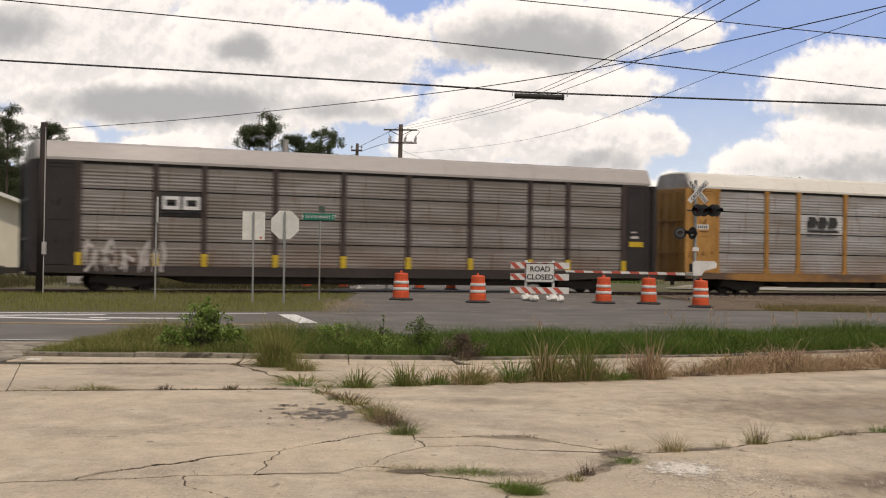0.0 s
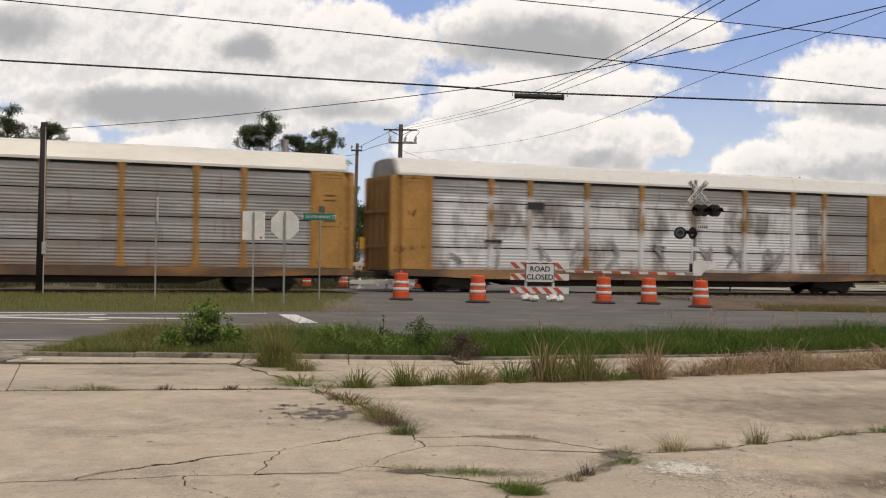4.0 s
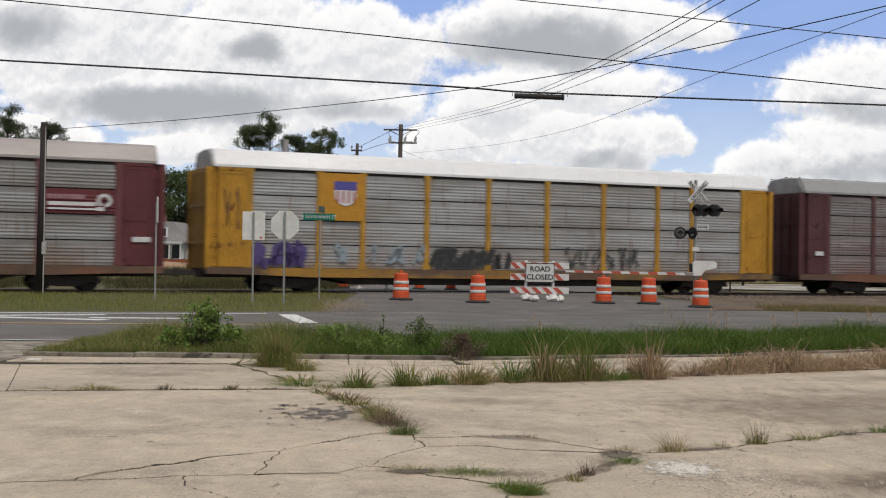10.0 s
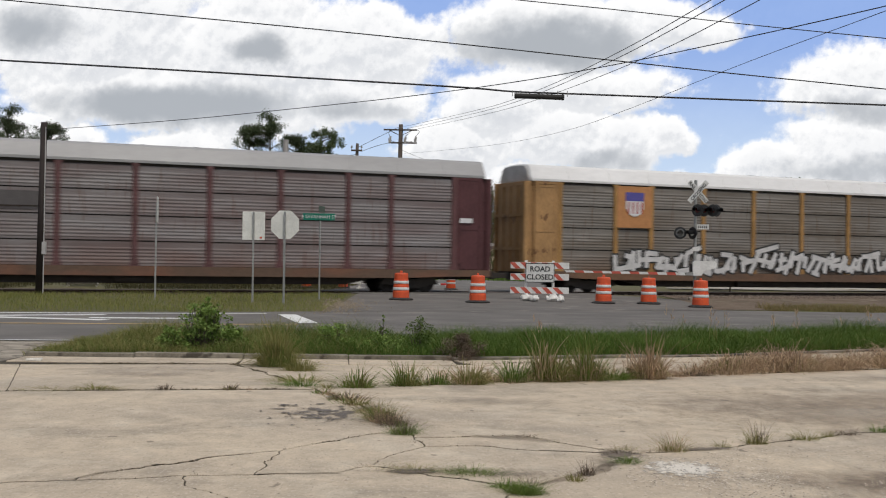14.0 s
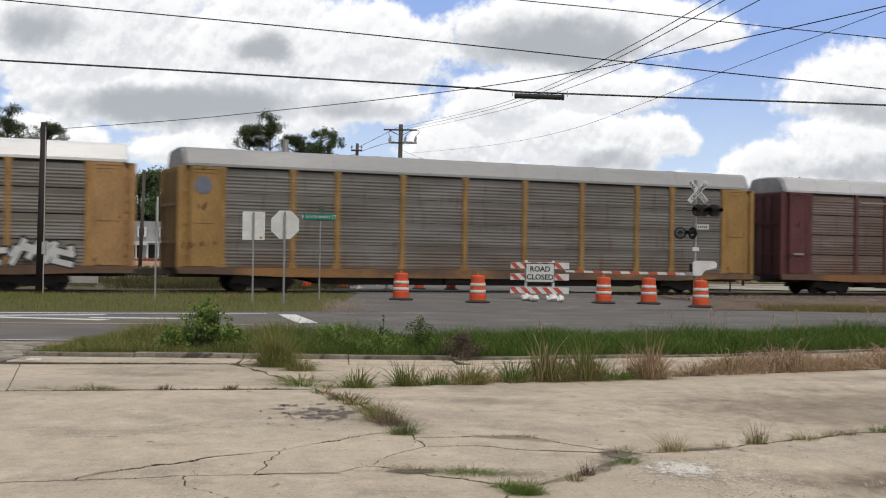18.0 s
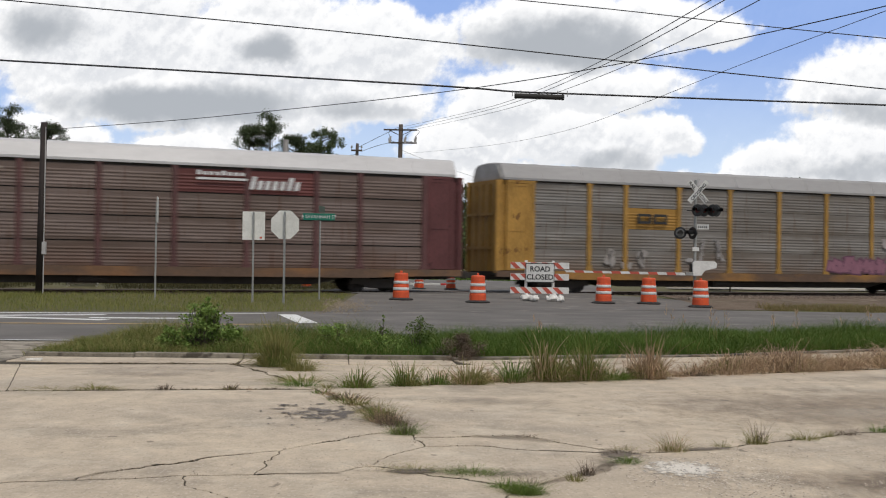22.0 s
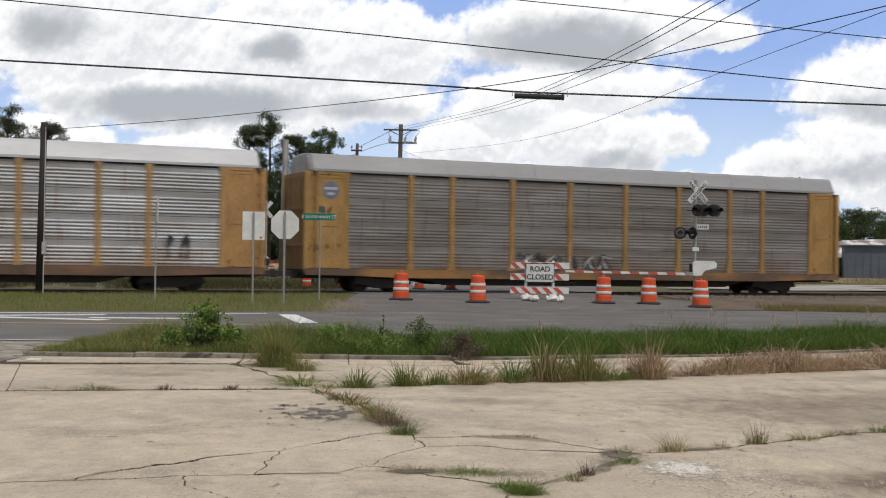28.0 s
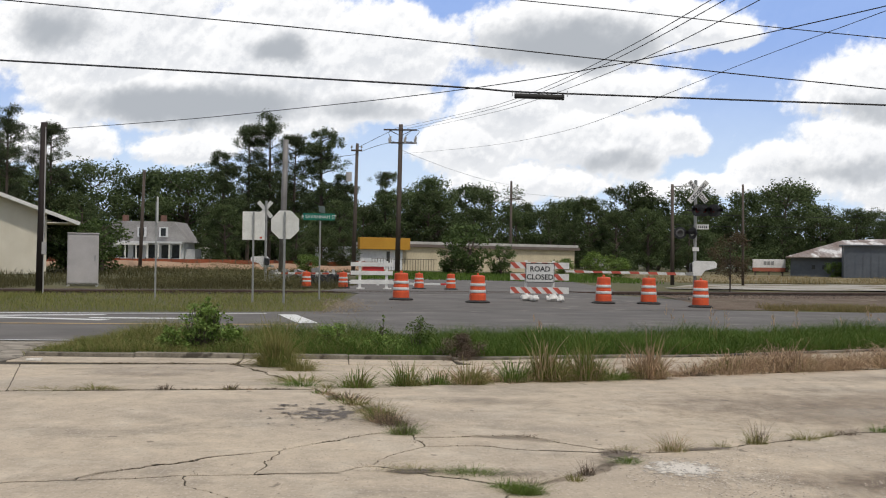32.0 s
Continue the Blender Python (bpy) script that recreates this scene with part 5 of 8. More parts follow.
def cream_building():
    b = empty("cream_building", pose(-26.55, 87.0, ground_z(-26, 87), 0, 0, 17), "cream metal-sided building with a low gable roof", "building")
    z_e, run, rise = 4.15, 7.5, 2.75
    bm = bmesh.new()
    prism(bm, [(-2 * run, -0.3), (0, -0.3), (0, z_e), (-run, z_e + rise), (-2 * run, z_e)], Matrix(), 18)
    part("wall", bm, CREAM, b)
    for k in range(12):
        bm = bmesh.new()
        x = -0.4 - k * 0.6
        box(bm, x - 0.02, x + 0.02, -0.02, 0.0, -0.2, z_e - 0.05 - x * rise / run)
        part("siding_rib", bm, CREAM, b)
    for sg in (1, -1):
        bm = bmesh.new()
        m = Matrix.Translation((-run, 9, z_e + rise + 0.04)) @ (Matrix.Identity(4) if sg > 0 else Matrix.Rotation(math.pi, 4, "Z")) @ Matrix.Rotation(math.atan2(rise, run), 4, "Y")
        box(bm, 0, run * 1.065 + 2.2, -9.7, 9.7, 0.0, 0.1, m)
        part("roof", bm, WHITE_PAINT, b, "white metal roof")
        bm = bmesh.new()
        box(bm, 0, run * 1.065 + 2.25, -9.8, -9.71, -0.12, 0.12, m)
        part("barge_board", bm, WHITE_PAINT, b, "white gable trim")
    bm = bmesh.new()
    box(bm, 0.01, 2.0, -0.6, 17, 3.42, 3.5)
    part("soffit", bm, CREAM, b)


cream_building()


def white_house():
    x, y = -45.0, 200.0
    z = 1.45
    h = empty("white_house", pose(x, y, z) @ Matrix.Diagonal((0.9, 1, 1, 1)), "white two-storey house with grey mansard roof and a columned porch", "house")
    bm = bmesh.new()
    box(bm, -6.2, 5.6, 0, 9, -1.0, 3.0)
    part("wall", bm, WHITE_SIDING, h)
    bm = bmesh.new()
    prism(bm, [(-6.8, 2.75), (6.4, 2.75), (4.3, 5.6), (4.1, 5.9), (-6.5, 5.9), (-6.6, 5.6)], Matrix.Translation((0, -0.3, 0)), 9.6)
    r = part("roof", bm, ROOF_GREY, h)
    for cx in (-5.0, 1.6):
        bm = bmesh.new()
        box(bm, cx - 0.45, cx + 0.45, 2, 2.9, 5.8, 6.9, None, 0.03)
        part("chimney", bm, BRICK_RED, r, "brown brick chimney")
    for cx in (-1.4, 2.9 - 0.6):
        bm = bmesh.new()
        box(bm, cx - 0.75, cx + 0.75, -0.7, 0.4, 3.5, 5.0, None, 0.02)
        d = part("dormer", bm, WHITE_SIDING, r, "white dormer")
        bm = bmesh.new()
        box(bm, cx - 0.42, cx + 0.42, -0.74, -0.7, 3.65, 4.85)
        part("window", bm, DARK_GLASS_AND_SHADE, d)
    bm = bmesh.new()
    box(bm, -5.9, 5.9, -2.6, 0.0, 2.5, 2.8)
    p = part("porch_roof", bm, WHITE_SIDING, h)
    for i in range(7):
        bm = bmesh.new()
        cx = -5.6 + i * 1.87
        cyl(bm, (cx, -2.4, 0.0), (cx, -2.4, 2.5), 0.16, 0.13, 10)
        part("porch_column", bm, WHITE_PAINT, h)
    bm = bmesh.new()
    box(bm, -6.0, 6.0, -2.7, 0.0, -1.0, 0.02)
    part("porch_floor", bm, WHITE_SIDING, h)
    # porch windows widened: their dark panes also stand in for the porch's shade
    for cx in (-4.6, -2.2, 0.4, 2.6, 4.4):
        bm = bmesh.new()
        box(bm, cx - 0.72, cx + 0.72, -0.03, 0.0, 0.25, 2.3)
        part("window", bm, DARK_GLASS_AND_SHADE, h)
    bm = bmesh.new()
    box(bm, 5.6, 7.4, 1.0, 6.0, -1.0, 1.7)
    part("side_room", bm, WHITE_SIDING, h)
    for sx in (-6.25, -3.0):
        bm = bmesh.new()
        box(bm, sx, sx + 3.2, -2.75, -2.7, 2.2, 2.5)
        part("porch_trim", bm, WHITE_PAINT, h)


white_house()


def store_building():
    b = empty("store_building", pose(0, 0, 0), "low tan commercial building with flat brown roof and ochre fascia", "building")
    m = Matrix.Translation((-9.3, 147.0, 0.4)) @ Matrix.Rotation(math.atan2(17, 28), 4, "Z")
    bm = bmesh.new()
    box(bm, 0.1, 5.6, 0.3, 12, -0.6, 2.9, m)
    part("wall", bm, WHITE_SIDING, b, "white painted front wall")
    bm = bmesh.new()
    box(bm, 5.61, 30.6, 0.6, 14, -0.6, 2.95, m)
    part("wall", bm, TAN_WALL, b, "tan block wall")
    bm = bmesh.new()
    box(bm, -0.25, 6.3, -0.25, 0.35, 2.6, 3.95, m, 0.03)
    part("fascia", bm, YELLOW_FASCIA, b, "ochre yellow fascia box")
    bm = bmesh.new()
    box(bm, 6.32, 31.2, 0.25, 14.5, 2.96, 3.3, m)
    r = part("roof", bm, BROWN_ROOF, b, "flat roof with brown edge")
    bm = bmesh.new()
    box(bm, 6.32, 31.0, 0.35, 14.4, 3.31, 3.62, m)
    part("roof_edge", bm, mat("pale_roof_edge", (0.55, 0.53, 0.5), None, 0.7), r)
    for x in (3.5,):
        bm = bmesh.new()
        box(bm, x, x + 0.42, 0.26, 0.3, 0.9, 2.4, m)
        part("window", bm, DARK_GLASS_AND_SHADE, b)
    for i in range(24):
        bm = bmesh.new()
        x = 0.4 + i * 0.35
        box(bm, x, x + 0.04, -2.0, -1.97, -0.3, 1.6, m)
        part("fence_picket", bm, POLE_GREY, b)
    bm = bmesh.new()
    box(bm, 0.3, 8.9, -2.0, -1.98, 1.5, 1.55, m)
    part("fence_rail", bm, POLE_GREY, b)


store_building()


def sheds():
    s = empty("metal_shed", pose(0, 0, 0), "long low shed with rusted tin roof and grey walls", "shed")
    m = Matrix.Translation((42.6, 153, 0.55)) @ Matrix.Rotation(radians(-15), 4, "Z")
    bm = bmesh.new()
    box(bm, -1.6, 30, 0, 16, -0.6, 2.4, m)
    part("wall", bm, GREY_METAL, s)
    bm = bmesh.new()
    v = [m @ Vector(p) for p in ((-2.2, -0.8, 2.35), (32, -0.8, 2.35), (32, 16.8, 2.35), (-2.2, 16.8, 2.35), (4.5, 8, 4.5), (32, 8, 5.7))]
    q = [bm.verts.new(p) for p in v]
    for f in ((0, 1, 5, 4), (3, 4, 5, 2), (0, 4, 3), (1, 2, 5)):
        bm.faces.new([q[i] for i in f])
    bmesh.ops.recalc_face_normals(bm, faces=bm.faces[:])
    bmesh.ops.solidify(bm, geom=bm.faces[:], thickness=0.12)
    part("roof", bm, ROOF_RUST, s, "rust-streaked tin roof")
    for k in range(4):
        bm = bmesh.new()
        box(bm, 0.8 + k * 1.2, 1.2 + k * 1.2, -0.03, 0.0, 0.9, 1.4, m)
        part("window", bm, DARK_GLASS_AND_SHADE, s)
    bm = bmesh.new()
    box(bm, -0.5, 0.5, -0.05, 0.0, -0.1, 1.9, m)
    part("door", bm, GREY_METAL, s)
    g = empty("grey_shed", pose(45.4, 145.0, 0.5, 0, 0, -14), "blue-grey sheet metal shed", "shed")
    bm = bmesh.new()
    box(bm, -0.6, 24, 0, 5.0, -0.5, 3.6)
    part("wall", bm, GREY_METAL, g)
    for k in range(28):
        bm = bmesh.new()
        box(bm, -0.3 + k * 0.85, -0.25 + k * 0.85, -0.04, 0.0, -0.2, 3.55)
        part("siding_rib", bm, GREY_METAL, g)
    bm = bmesh.new()
    box(bm, -0.9, 24.4, -0.3, 5.3, 3.6, 3.75)
    part("roof", bm, GREY_METAL, g)
    t = empty("sign_trailer", pose(40.2, 160.0, 0.6), "long white sign board on a rusty base", "sign board")
    bm = bmesh.new()
    box(bm, -2.0, 2.0, 0, 0.4, 0.95, 2.0, None, 0.02)
    p = part("board", bm, WHITE_PAINT, t)
    bm = bmesh.new()
    for i in range(3):
        box(bm, -0.7 + i * 0.45, -0.35 + i * 0.45, -0.02, 0, 1.3, 1.75)
    part("marks", bm, STEEL_GALV, p)
    bm = bmesh.new()
    box(bm, -2.0, 2.0, 0.02, 0.38, 0.5, 0.95)
    part("base", bm, mat("faded_red_panel", (0.42, 0.13, 0.075), (0.32, 0.10, 0.06), 0.7), t, "rusty red lower panel")
    for lx in (-1.7, 0.0, 1.7):
        bm = bmesh.new()
        box(bm, lx - 0.08, lx + 0.08, 0.12, 0.28, -0.3, 0.5)
        part("leg", bm, POLE_GREY, t)


sheds()


def clay_bank():
    vs, fs = [], []
    nx, ny = 90, 8
    for j in range(ny + 1):
        for i in range(nx + 1):
            x = -46 + 42 * i / nx
            y = 128 + 14 * j / ny
            t = math.sin(math.pi * j / ny)
            e = min(1, i / 8, (nx - i) / 8)
            vs.append((x, y, ground_z(x, y) - 0.15 + e * t * (0.75 + 0.25 * noise.noise(Vector((x * 0.3, y * 0.3, 0))))))
    for j in range(ny):
        for i in range(nx):
            a = j * (nx + 1) + i
            fs.append((a, a + 1, a + nx + 2, a + nx + 1))
    tagged(data_ob("clay_bank", vs, fs, CLAY, True), "long low bank of bare orange clay", "earth bank")
    f = empty("barrier_fence", pose(-25, 146.0, ground_z(-25, 146)), "low orange plastic barrier fence", "fence")
    for i in range(26):
        bm = bmesh.new()
        x = -20 + i * 1.45
        box(bm, x, x + 1.45, -0.02, 0.02, 0.15, 0.95 + 0.12 * noise.noise(Vector((i * 0.7, 0, 0))))
        part("fence_sheet", bm, FENCE_ORANGE, f)
        bm = bmesh.new()
        box(bm, x - 0.03, x + 0.03, -0.05, 0.0, -0.3, 1.15)
        part("fence_post", bm, POLE_GREY, f)


clay_bank()


def rubble(name, x, y, n, spread, size, material, seed, label, category):
    rnd = random.Random(seed)
    bm = bmesh.new()
    for i in range(n):
        px, py = rnd.gauss(0, spread), rnd.gauss(0, spread * 0.4)
        s = size * rnd.uniform(0.4, 1.2)
        m = Matrix.Translation((px, py, s * 0.3 + rnd.random() * size * 0.6)) @ Euler((rnd.random() * 2, rnd.random() * 2, rnd.random() * 3)).to_matrix().to_4x4()
        box(bm, -s, s, -s * 0.5, s * 0.5, -s * 0.12, s * 0.12, m)
    ob = mesh_ob(name, bm, material)
    ob.matrix_basis = stand(x, y)
    tagged(ob, label, category, kind="stuff")


rubble("rubble_pile", -8.6, 75, 40, 1.1, 0.42, STEEL_GALV, 3, "heap of grey broken slabs and timber", "rubble")
rubble("debris_pile", -5.9, 66, 30, 0.9, 0.3, BLACK_PAINT, 5, "low heap of dark scrap timber", "debris")


# ---- trees ----
def leaf_cloud(centres, n, size, rnd, flat=0.75):
    """Leaf quads scattered round clump centres (place, radius), thickest near the skin of each clump."""
    vs, fs = [], []
    wsum = sum(c[1] ** 2 for c in centres)
    for c, r in centres:
        for _ in range(max(6, int(n * r * r / wsum))):
            d = Vector((rnd.gauss(0, 1), rnd.gauss(0, 1), rnd.gauss(0, 1))).normalized()
            p = c + Vector((d.x * r, d.y * r, d.z * r * flat)) * (rnd.random() ** 0.4) * rnd.uniform(0.7, 1.25)
            s = size * rnd.uniform(0.5, 1.25)
            e = Euler((rnd.uniform(-1.0, 1.0), rnd.uniform(-1.0, 1.0), rnd.uniform(0, 6.28))).to_matrix()
            k = len(vs)
            for q in ((-1, -0.35, 0), (0.1, -0.6, 0.15), (1, 0.1, 0), (0.2, 0.6, -0.15)):
                vs.append(p + e @ (Vector(q) * s))
            fs.append((k, k + 1, k + 2, k + 3))
    return vs, fs


def limb(bm, a, b, r0, r1, rnd, seg=6):
    mid = a.lerp(b, 0.5) + Vector((rnd.uniform(-1, 1), rnd.uniform(-1, 1), rnd.uniform(-0.3, 0.5))) * (b - a).length * 0.08
    cyl(bm, a, mid, r0, (r0 + r1) / 2, seg, False)
    cyl(bm, mid, b, (r0 + r1) / 2, r1, seg, False)


def broad_tree(seed, height, width, n=8000, leaf=0.27, material=None, base=0.1, label="dense dark green broadleaf tree", thick=1.0, clumps=34):
    rnd = random.Random(seed)
    t = empty("tree", Matrix(), label, "tree")
    bm = bmesh.new()
    top = Vector((rnd.uniform(-0.5, 0.5), rnd.uniform(-0.5, 0.5), height * 0.75))
    r = (0.018 * height + 0.06) * thick
    cyl(bm, (0, 0, -0.3), Vector((0, 0, height * 0.3)), r * 1.25, r, 8)
    cyl(bm, (0, 0, height * 0.3), top, r, r * 0.25, 8)
    cs = []
    small = (34 / clumps) ** 0.5
    for i in range(clumps):
        z = height * rnd.uniform(base, 0.92)
        k = math.sin(math.pi * min(1, max(0.12, (z / height - base * 0.6) / (1.05 - base * 0.6)))) ** 0.6
        a = rnd.uniform(0, 6.28)
        d = width * 0.5 * k * rnd.uniform(0.35, 0.95)
        c = Vector((d * math.cos(a), d * math.sin(a), z))
        cs.append((c, small * width * rnd.uniform(0.10, 0.21)))
        if i < 34:
            limb(bm, Vector((0, 0, max(height * 0.12, z - d * 0.7))), c, r * 0.35, r * 0.08, rnd, 4)
    cs.append((top + Vector((0, 0, height * 0.12)), width * 0.17))
    part("trunk", bm, BARK, t)
    vs, fs = leaf_cloud(cs, n, leaf, rnd)
    c = data_ob("crown", vs, fs, material or LEAF_OAK)
    c.parent = t
    return t


def pine_tree(seed, height, width, n=25000, leaf=0.115, low=0.25):
    """A tall pine: whorls of limbs, each ending in flat tufts with sky between."""
    rnd = random.Random(seed)
    t = empty("pine_tree", Matrix(), "tall pine with a bare trunk and open clumped crown", "tree")
    bm = bmesh.new()
    cyl(bm, (0, 0, -0.3), (0.15, 0, height * 0.5), 0.32, 0.22, 10)
    cyl(bm, (0.15, 0, height * 0.5), (0.0, 0.1, height * 0.97), 0.22, 0.05, 8)
    cs = [(Vector((0, 0.1, height * 0.97)), width * 0.07)]
    for i in range(48):
        z = height * (low + (0.97 - low) * rnd.random() ** 0.8)
        f = (z / height - low) / (1 - low)
        d = width * 0.5 * (1 - 0.68 * f ** 1.6) * rnd.uniform(0.45, 1.0)
        a = rnd.uniform(0, 6.28)
        tip = Vector((d * math.cos(a), d * math.sin(a), z + d * 0.22))
        root = Vector((0.05, 0, z - d * 0.1))
        limb(bm, root, tip, 0.08, 0.025, rnd, 4)
        for k in range(6):
            c = root.lerp(tip, rnd.uniform(0.35, 1.08)) + Vector((rnd.gauss(0, 0.55), rnd.gauss(0, 0.55), rnd.uniform(-0.2, 0.6)))
            cs.append((c, width * rnd.uniform(0.03, 0.08)))
    part("trunk", bm, BARK, t)
    vs, fs = leaf_cloud(cs, n, leaf, rnd, 0.9)
    c = data_ob("crown", vs, fs, LEAF_PINE)
    c.parent = t
    return t


def put(ob, x, y, s=1.0, rz=0.0, first=False):
    m = pose(x, y, ground_z(x, y), 0, 0, rz) @ Matrix.Scale(s, 4)
    if first:
        ob.matrix_basis = m
        return ob
    c = copy_thing(ob, pose(x, y, ground_z(x, y), 0, 0, rz))
    c.scale = (s, s, s)
    return c


OAKS = [broad_tree(sd, h, w, 10000, 0.205, clumps=60) for sd, h, w in ((11, 15, 11), (12, 14, 12), (13, 16, 10), (14, 13, 13))]
PINES = [pine_tree(21, 24, 12), pine_tree(22, 22, 11), pine_tree(23, 18, 9.5, low=0.15)]
used = set()


def plant(ob, x, y, s=1.0, rz=0.0):
    if ob.name in used:
        return put(ob, x, y, s, rz)
    used.add(ob.name)
    return put(ob, x, y, s, rz, True)


# (kind, x, y, scale)
for k, x, y, s in (("p0", -26.8, 200, 0.98), ("p1", -22.5, 196, 0.9), ("p1", -30.3, 201, 0.99), ("p2", -18.0, 190, 1.12), ("p2", -14.3, 188, 0.74), ("p0", -50.5, 150, 0.76),
                   ("p1", -46.0, 152, 0.76), ("p2", -33.5, 198, 0.95), ("p2", -54, 158, 0.9), ("p1", -9.5, 210, 0.7)):
    plant(PINES[int(k[1])], x, y, s, (x * 37) % 360)
rnd_t = random.Random(5)
for i in range(44):
    x = -92 + i * 4.4 + rnd_t.uniform(-1.5, 1.5)
    y = 232 + rnd_t.uniform(-8, 14)
    top = np.interp(x, [-92, -60, -50, -38, -30, -19, -14, -10, 0, 10, 17, 30, 45, 66, 76, 86, 100], [16, 15.5, 17, 15, 15, 14, 10.5, 14, 15.5, 14.5, 11.5, 14.5, 13.5, 15, 10.5, 12.5, 12])
    o = OAKS[i % 4]
    plant(o, x, y, top * rnd_t.uniform(0.97, 1.14) / (15, 14, 16, 13)[i % 4], rnd_t.uniform(0, 360))
for i in range(27):
    x = -88 + i * 6.2 + rnd_t.uniform(-1.5, 1.5)
    y = 215 + rnd_t.uniform(-7, 6)
    if -52 < x < -36:
        continue
    plant(OAKS[(i * 3) % 4], x, y, rnd_t.uniform(0.58, 0.8), rnd_t.uniform(0, 360))
for x, y, s in ((-41.8, 150, 0.62), (-46, 152, 0.6), (-26.5, 158, 0.5), (-28.4, 172, 0.62), (-19, 170, 0.55), (-14, 176, 0.6), (22, 165, 0.52), (26.5, 168, 0.55), (30.5, 172, 0.5), (18, 178, 0.45), (36, 190, 0.6), (-60, 150, 0.9), (-66, 160, 1.0), (-13.2, 141.5, 0.36), (-11.0, 143.0, 0.33), (-16.5, 146, 0.42), (-18, 206, 0.85), (-12.5, 203, 0.66), (-7, 207, 0.95), (-2.5, 204, 0.8)):
    plant(OAKS[int(abs(x)) % 4], x, y, s, x * 53 % 360)
BUSH = broad_tree(31, 4.2, 3.8, 3200, 0.13, LEAF_BUSH, 0.06, "dark green rounded shrub")
BUSH_L = broad_tree(32, 3.0, 4.2, 2600, 0.13, LEAF_LIGHT, 0.06, "light green leafy shrub")
for x, y, s in ((2.3, 118, 1.15), (5.2, 116, 0.68), (0.8, 120, 0.7), (-25.5, 92, 0.9), (-26.9, 93, 1.1), (-25.2, 96, 1.0), (-27.2, 100, 0.7), (49.5, 145.5, 0.35), (-37.5, 128, 0.6)):
    plant(BUSH, x, y, s, x * 71 % 360)
for x, y, s in ((14.0, 118, 0.75), (16.5, 122, 0.6), (-12.5, 120, 0.55), (45.5, 150.3, 0.6), (11.5, 124, 0.55)):
    plant(BUSH_L, x, y, s, x * 71 % 360)
YOUNG = broad_tree(33, 3.3, 2.5, 5200, 0.045, leaf_mat("reddish_leaves", (0.085, 0.06, 0.04), (0.14, 0.11, 0.06)), 0.25, "thin young tree with sparse reddish-brown leaves", 0.32)
plant(YOUNG, 15.6, 70.5, 0.98, 20)


# the wood goes on behind the first rows of trees
rw = random.Random(41)
vs, fs = leaf_cloud([(Vector((-115 + i * 1.1, 246 + rw.uniform(-3, 9), rw.uniform(1.0, 11.0))), rw.uniform(2.0, 3.4)) for i in range(210)], 60000, 0.3, rw)
tagged(data_ob("far_woods", vs, fs, LEAF_OAK), "dark undergrowth of the wood behind the trees", "woods", kind="stuff")
vs, fs = leaf_cloud([(Vector((rw.uniform(-36, 60), rw.uniform(206, 220), rw.uniform(0.8, 3.4))), rw.uniform(1.0, 1.9)) for i in range(120)], 16000, 0.22, rw)
vs = [v + Vector((0, 0, 0.9)) for v in vs]
tagged(data_ob("undergrowth", vs, fs, LEAF_OAK), "dark green undergrowth below the trees", "shrubs", kind="stuff")


# ---- grass and weeds ----
def blade_mesh(name, spots, material, label, rnd, tall, width, lean=0.35):
    """Grass blades: spots are (x, y, z, height factor)."""
    vs, fs = [], []
    for x, y, z, f, *fan in spots:
        h = tall * f * rnd.uniform(0.55, 1.15)
        a = rnd.uniform(0, 6.28)
        dx, dy = math.cos(a), math.sin(a)
        b = rnd.uniform(0, 6.28)
        lx, ly = math.cos(b) * lean * h * rnd.uniform(0.2, 1), math.sin(b) * lean * h * rnd.uniform(0.2, 1)
        if fan:
            lx, ly = lx * 0.4 + fan[0], ly * 0.4 + fan[1]
        w = width * rnd.uniform(0.6, 1.2)
        k = len(vs)
        vs += [(x - dx * w, y - dy * w, z), (x + dx * w, y + dy * w, z), (x + lx * 0.35 - dx * w * 0.8, y + ly * 0.35 - dy * w * 0.8, z + h * 0.6),
               (x + lx * 0.35 + dx * w * 0.8, y + ly * 0.35 + dy * w * 0.8, z + h * 0.6), (x + lx, y + ly, z + h)]
        fs += [(k, k + 1, k + 3, k + 2), (k + 2, k + 3, k + 4)]
    return tagged(data_ob(name, vs, fs, material), label, "grass", kind="stuff")


rg = random.Random(77)


def kerb_y(x):
    return float(np.interp(x, [p[0] for p in KERB], [p[1] for p in KERB]))


def road_y(x):
    return float(np.interp(x, [p[0] for p in ROAD_NEAR], [p[1] for p in ROAD_NEAR]))


spots, spots2 = [], []
for i in range(105000):
    x = rg.uniform(-6.4, 13)
    t = rg.random()
    a, b = kerb_y(x) + 0.12, road_y(x) - 0.1
    y = a + (b - a) * t
    edge_ = min(1.0, max(0.5, (x + 6.5) / 1.1))
    n_ = 0.75 + 0.45 * noise.noise(Vector((x * 0.9, y * 0.9, 0)))
    (spots if rg.random() < 0.2 + 0.73 * min(1.0, max(0.0, (x + 4.5) / 4)) else spots2).append((x, y, -0.03, edge_ * n_ * (0.8 + 0.4 * t)))
blade_mesh("verge_grass", spots, BLADE, "tall green roadside grass", rg, 0.46, 0.004, 1.1)
blade_mesh("verge_grass", spots2, BLADE_YELLOW, "yellow-green seeding roadside grass", rg, 0.48, 0.0034, 1.0)
cs = [(Vector((x_, kerb_y(x_) + 0.25 + (road_y(x_) - kerb_y(x_) - 0.4) * rg.random(), rg.uniform(0.0, 0.26) * min(1.0, max(0.3, (x_ + 6.2) / 2)))), rg.uniform(0.08, 0.2)) for x_ in [rg.uniform(-6.0, 12) for _ in range(420)]]
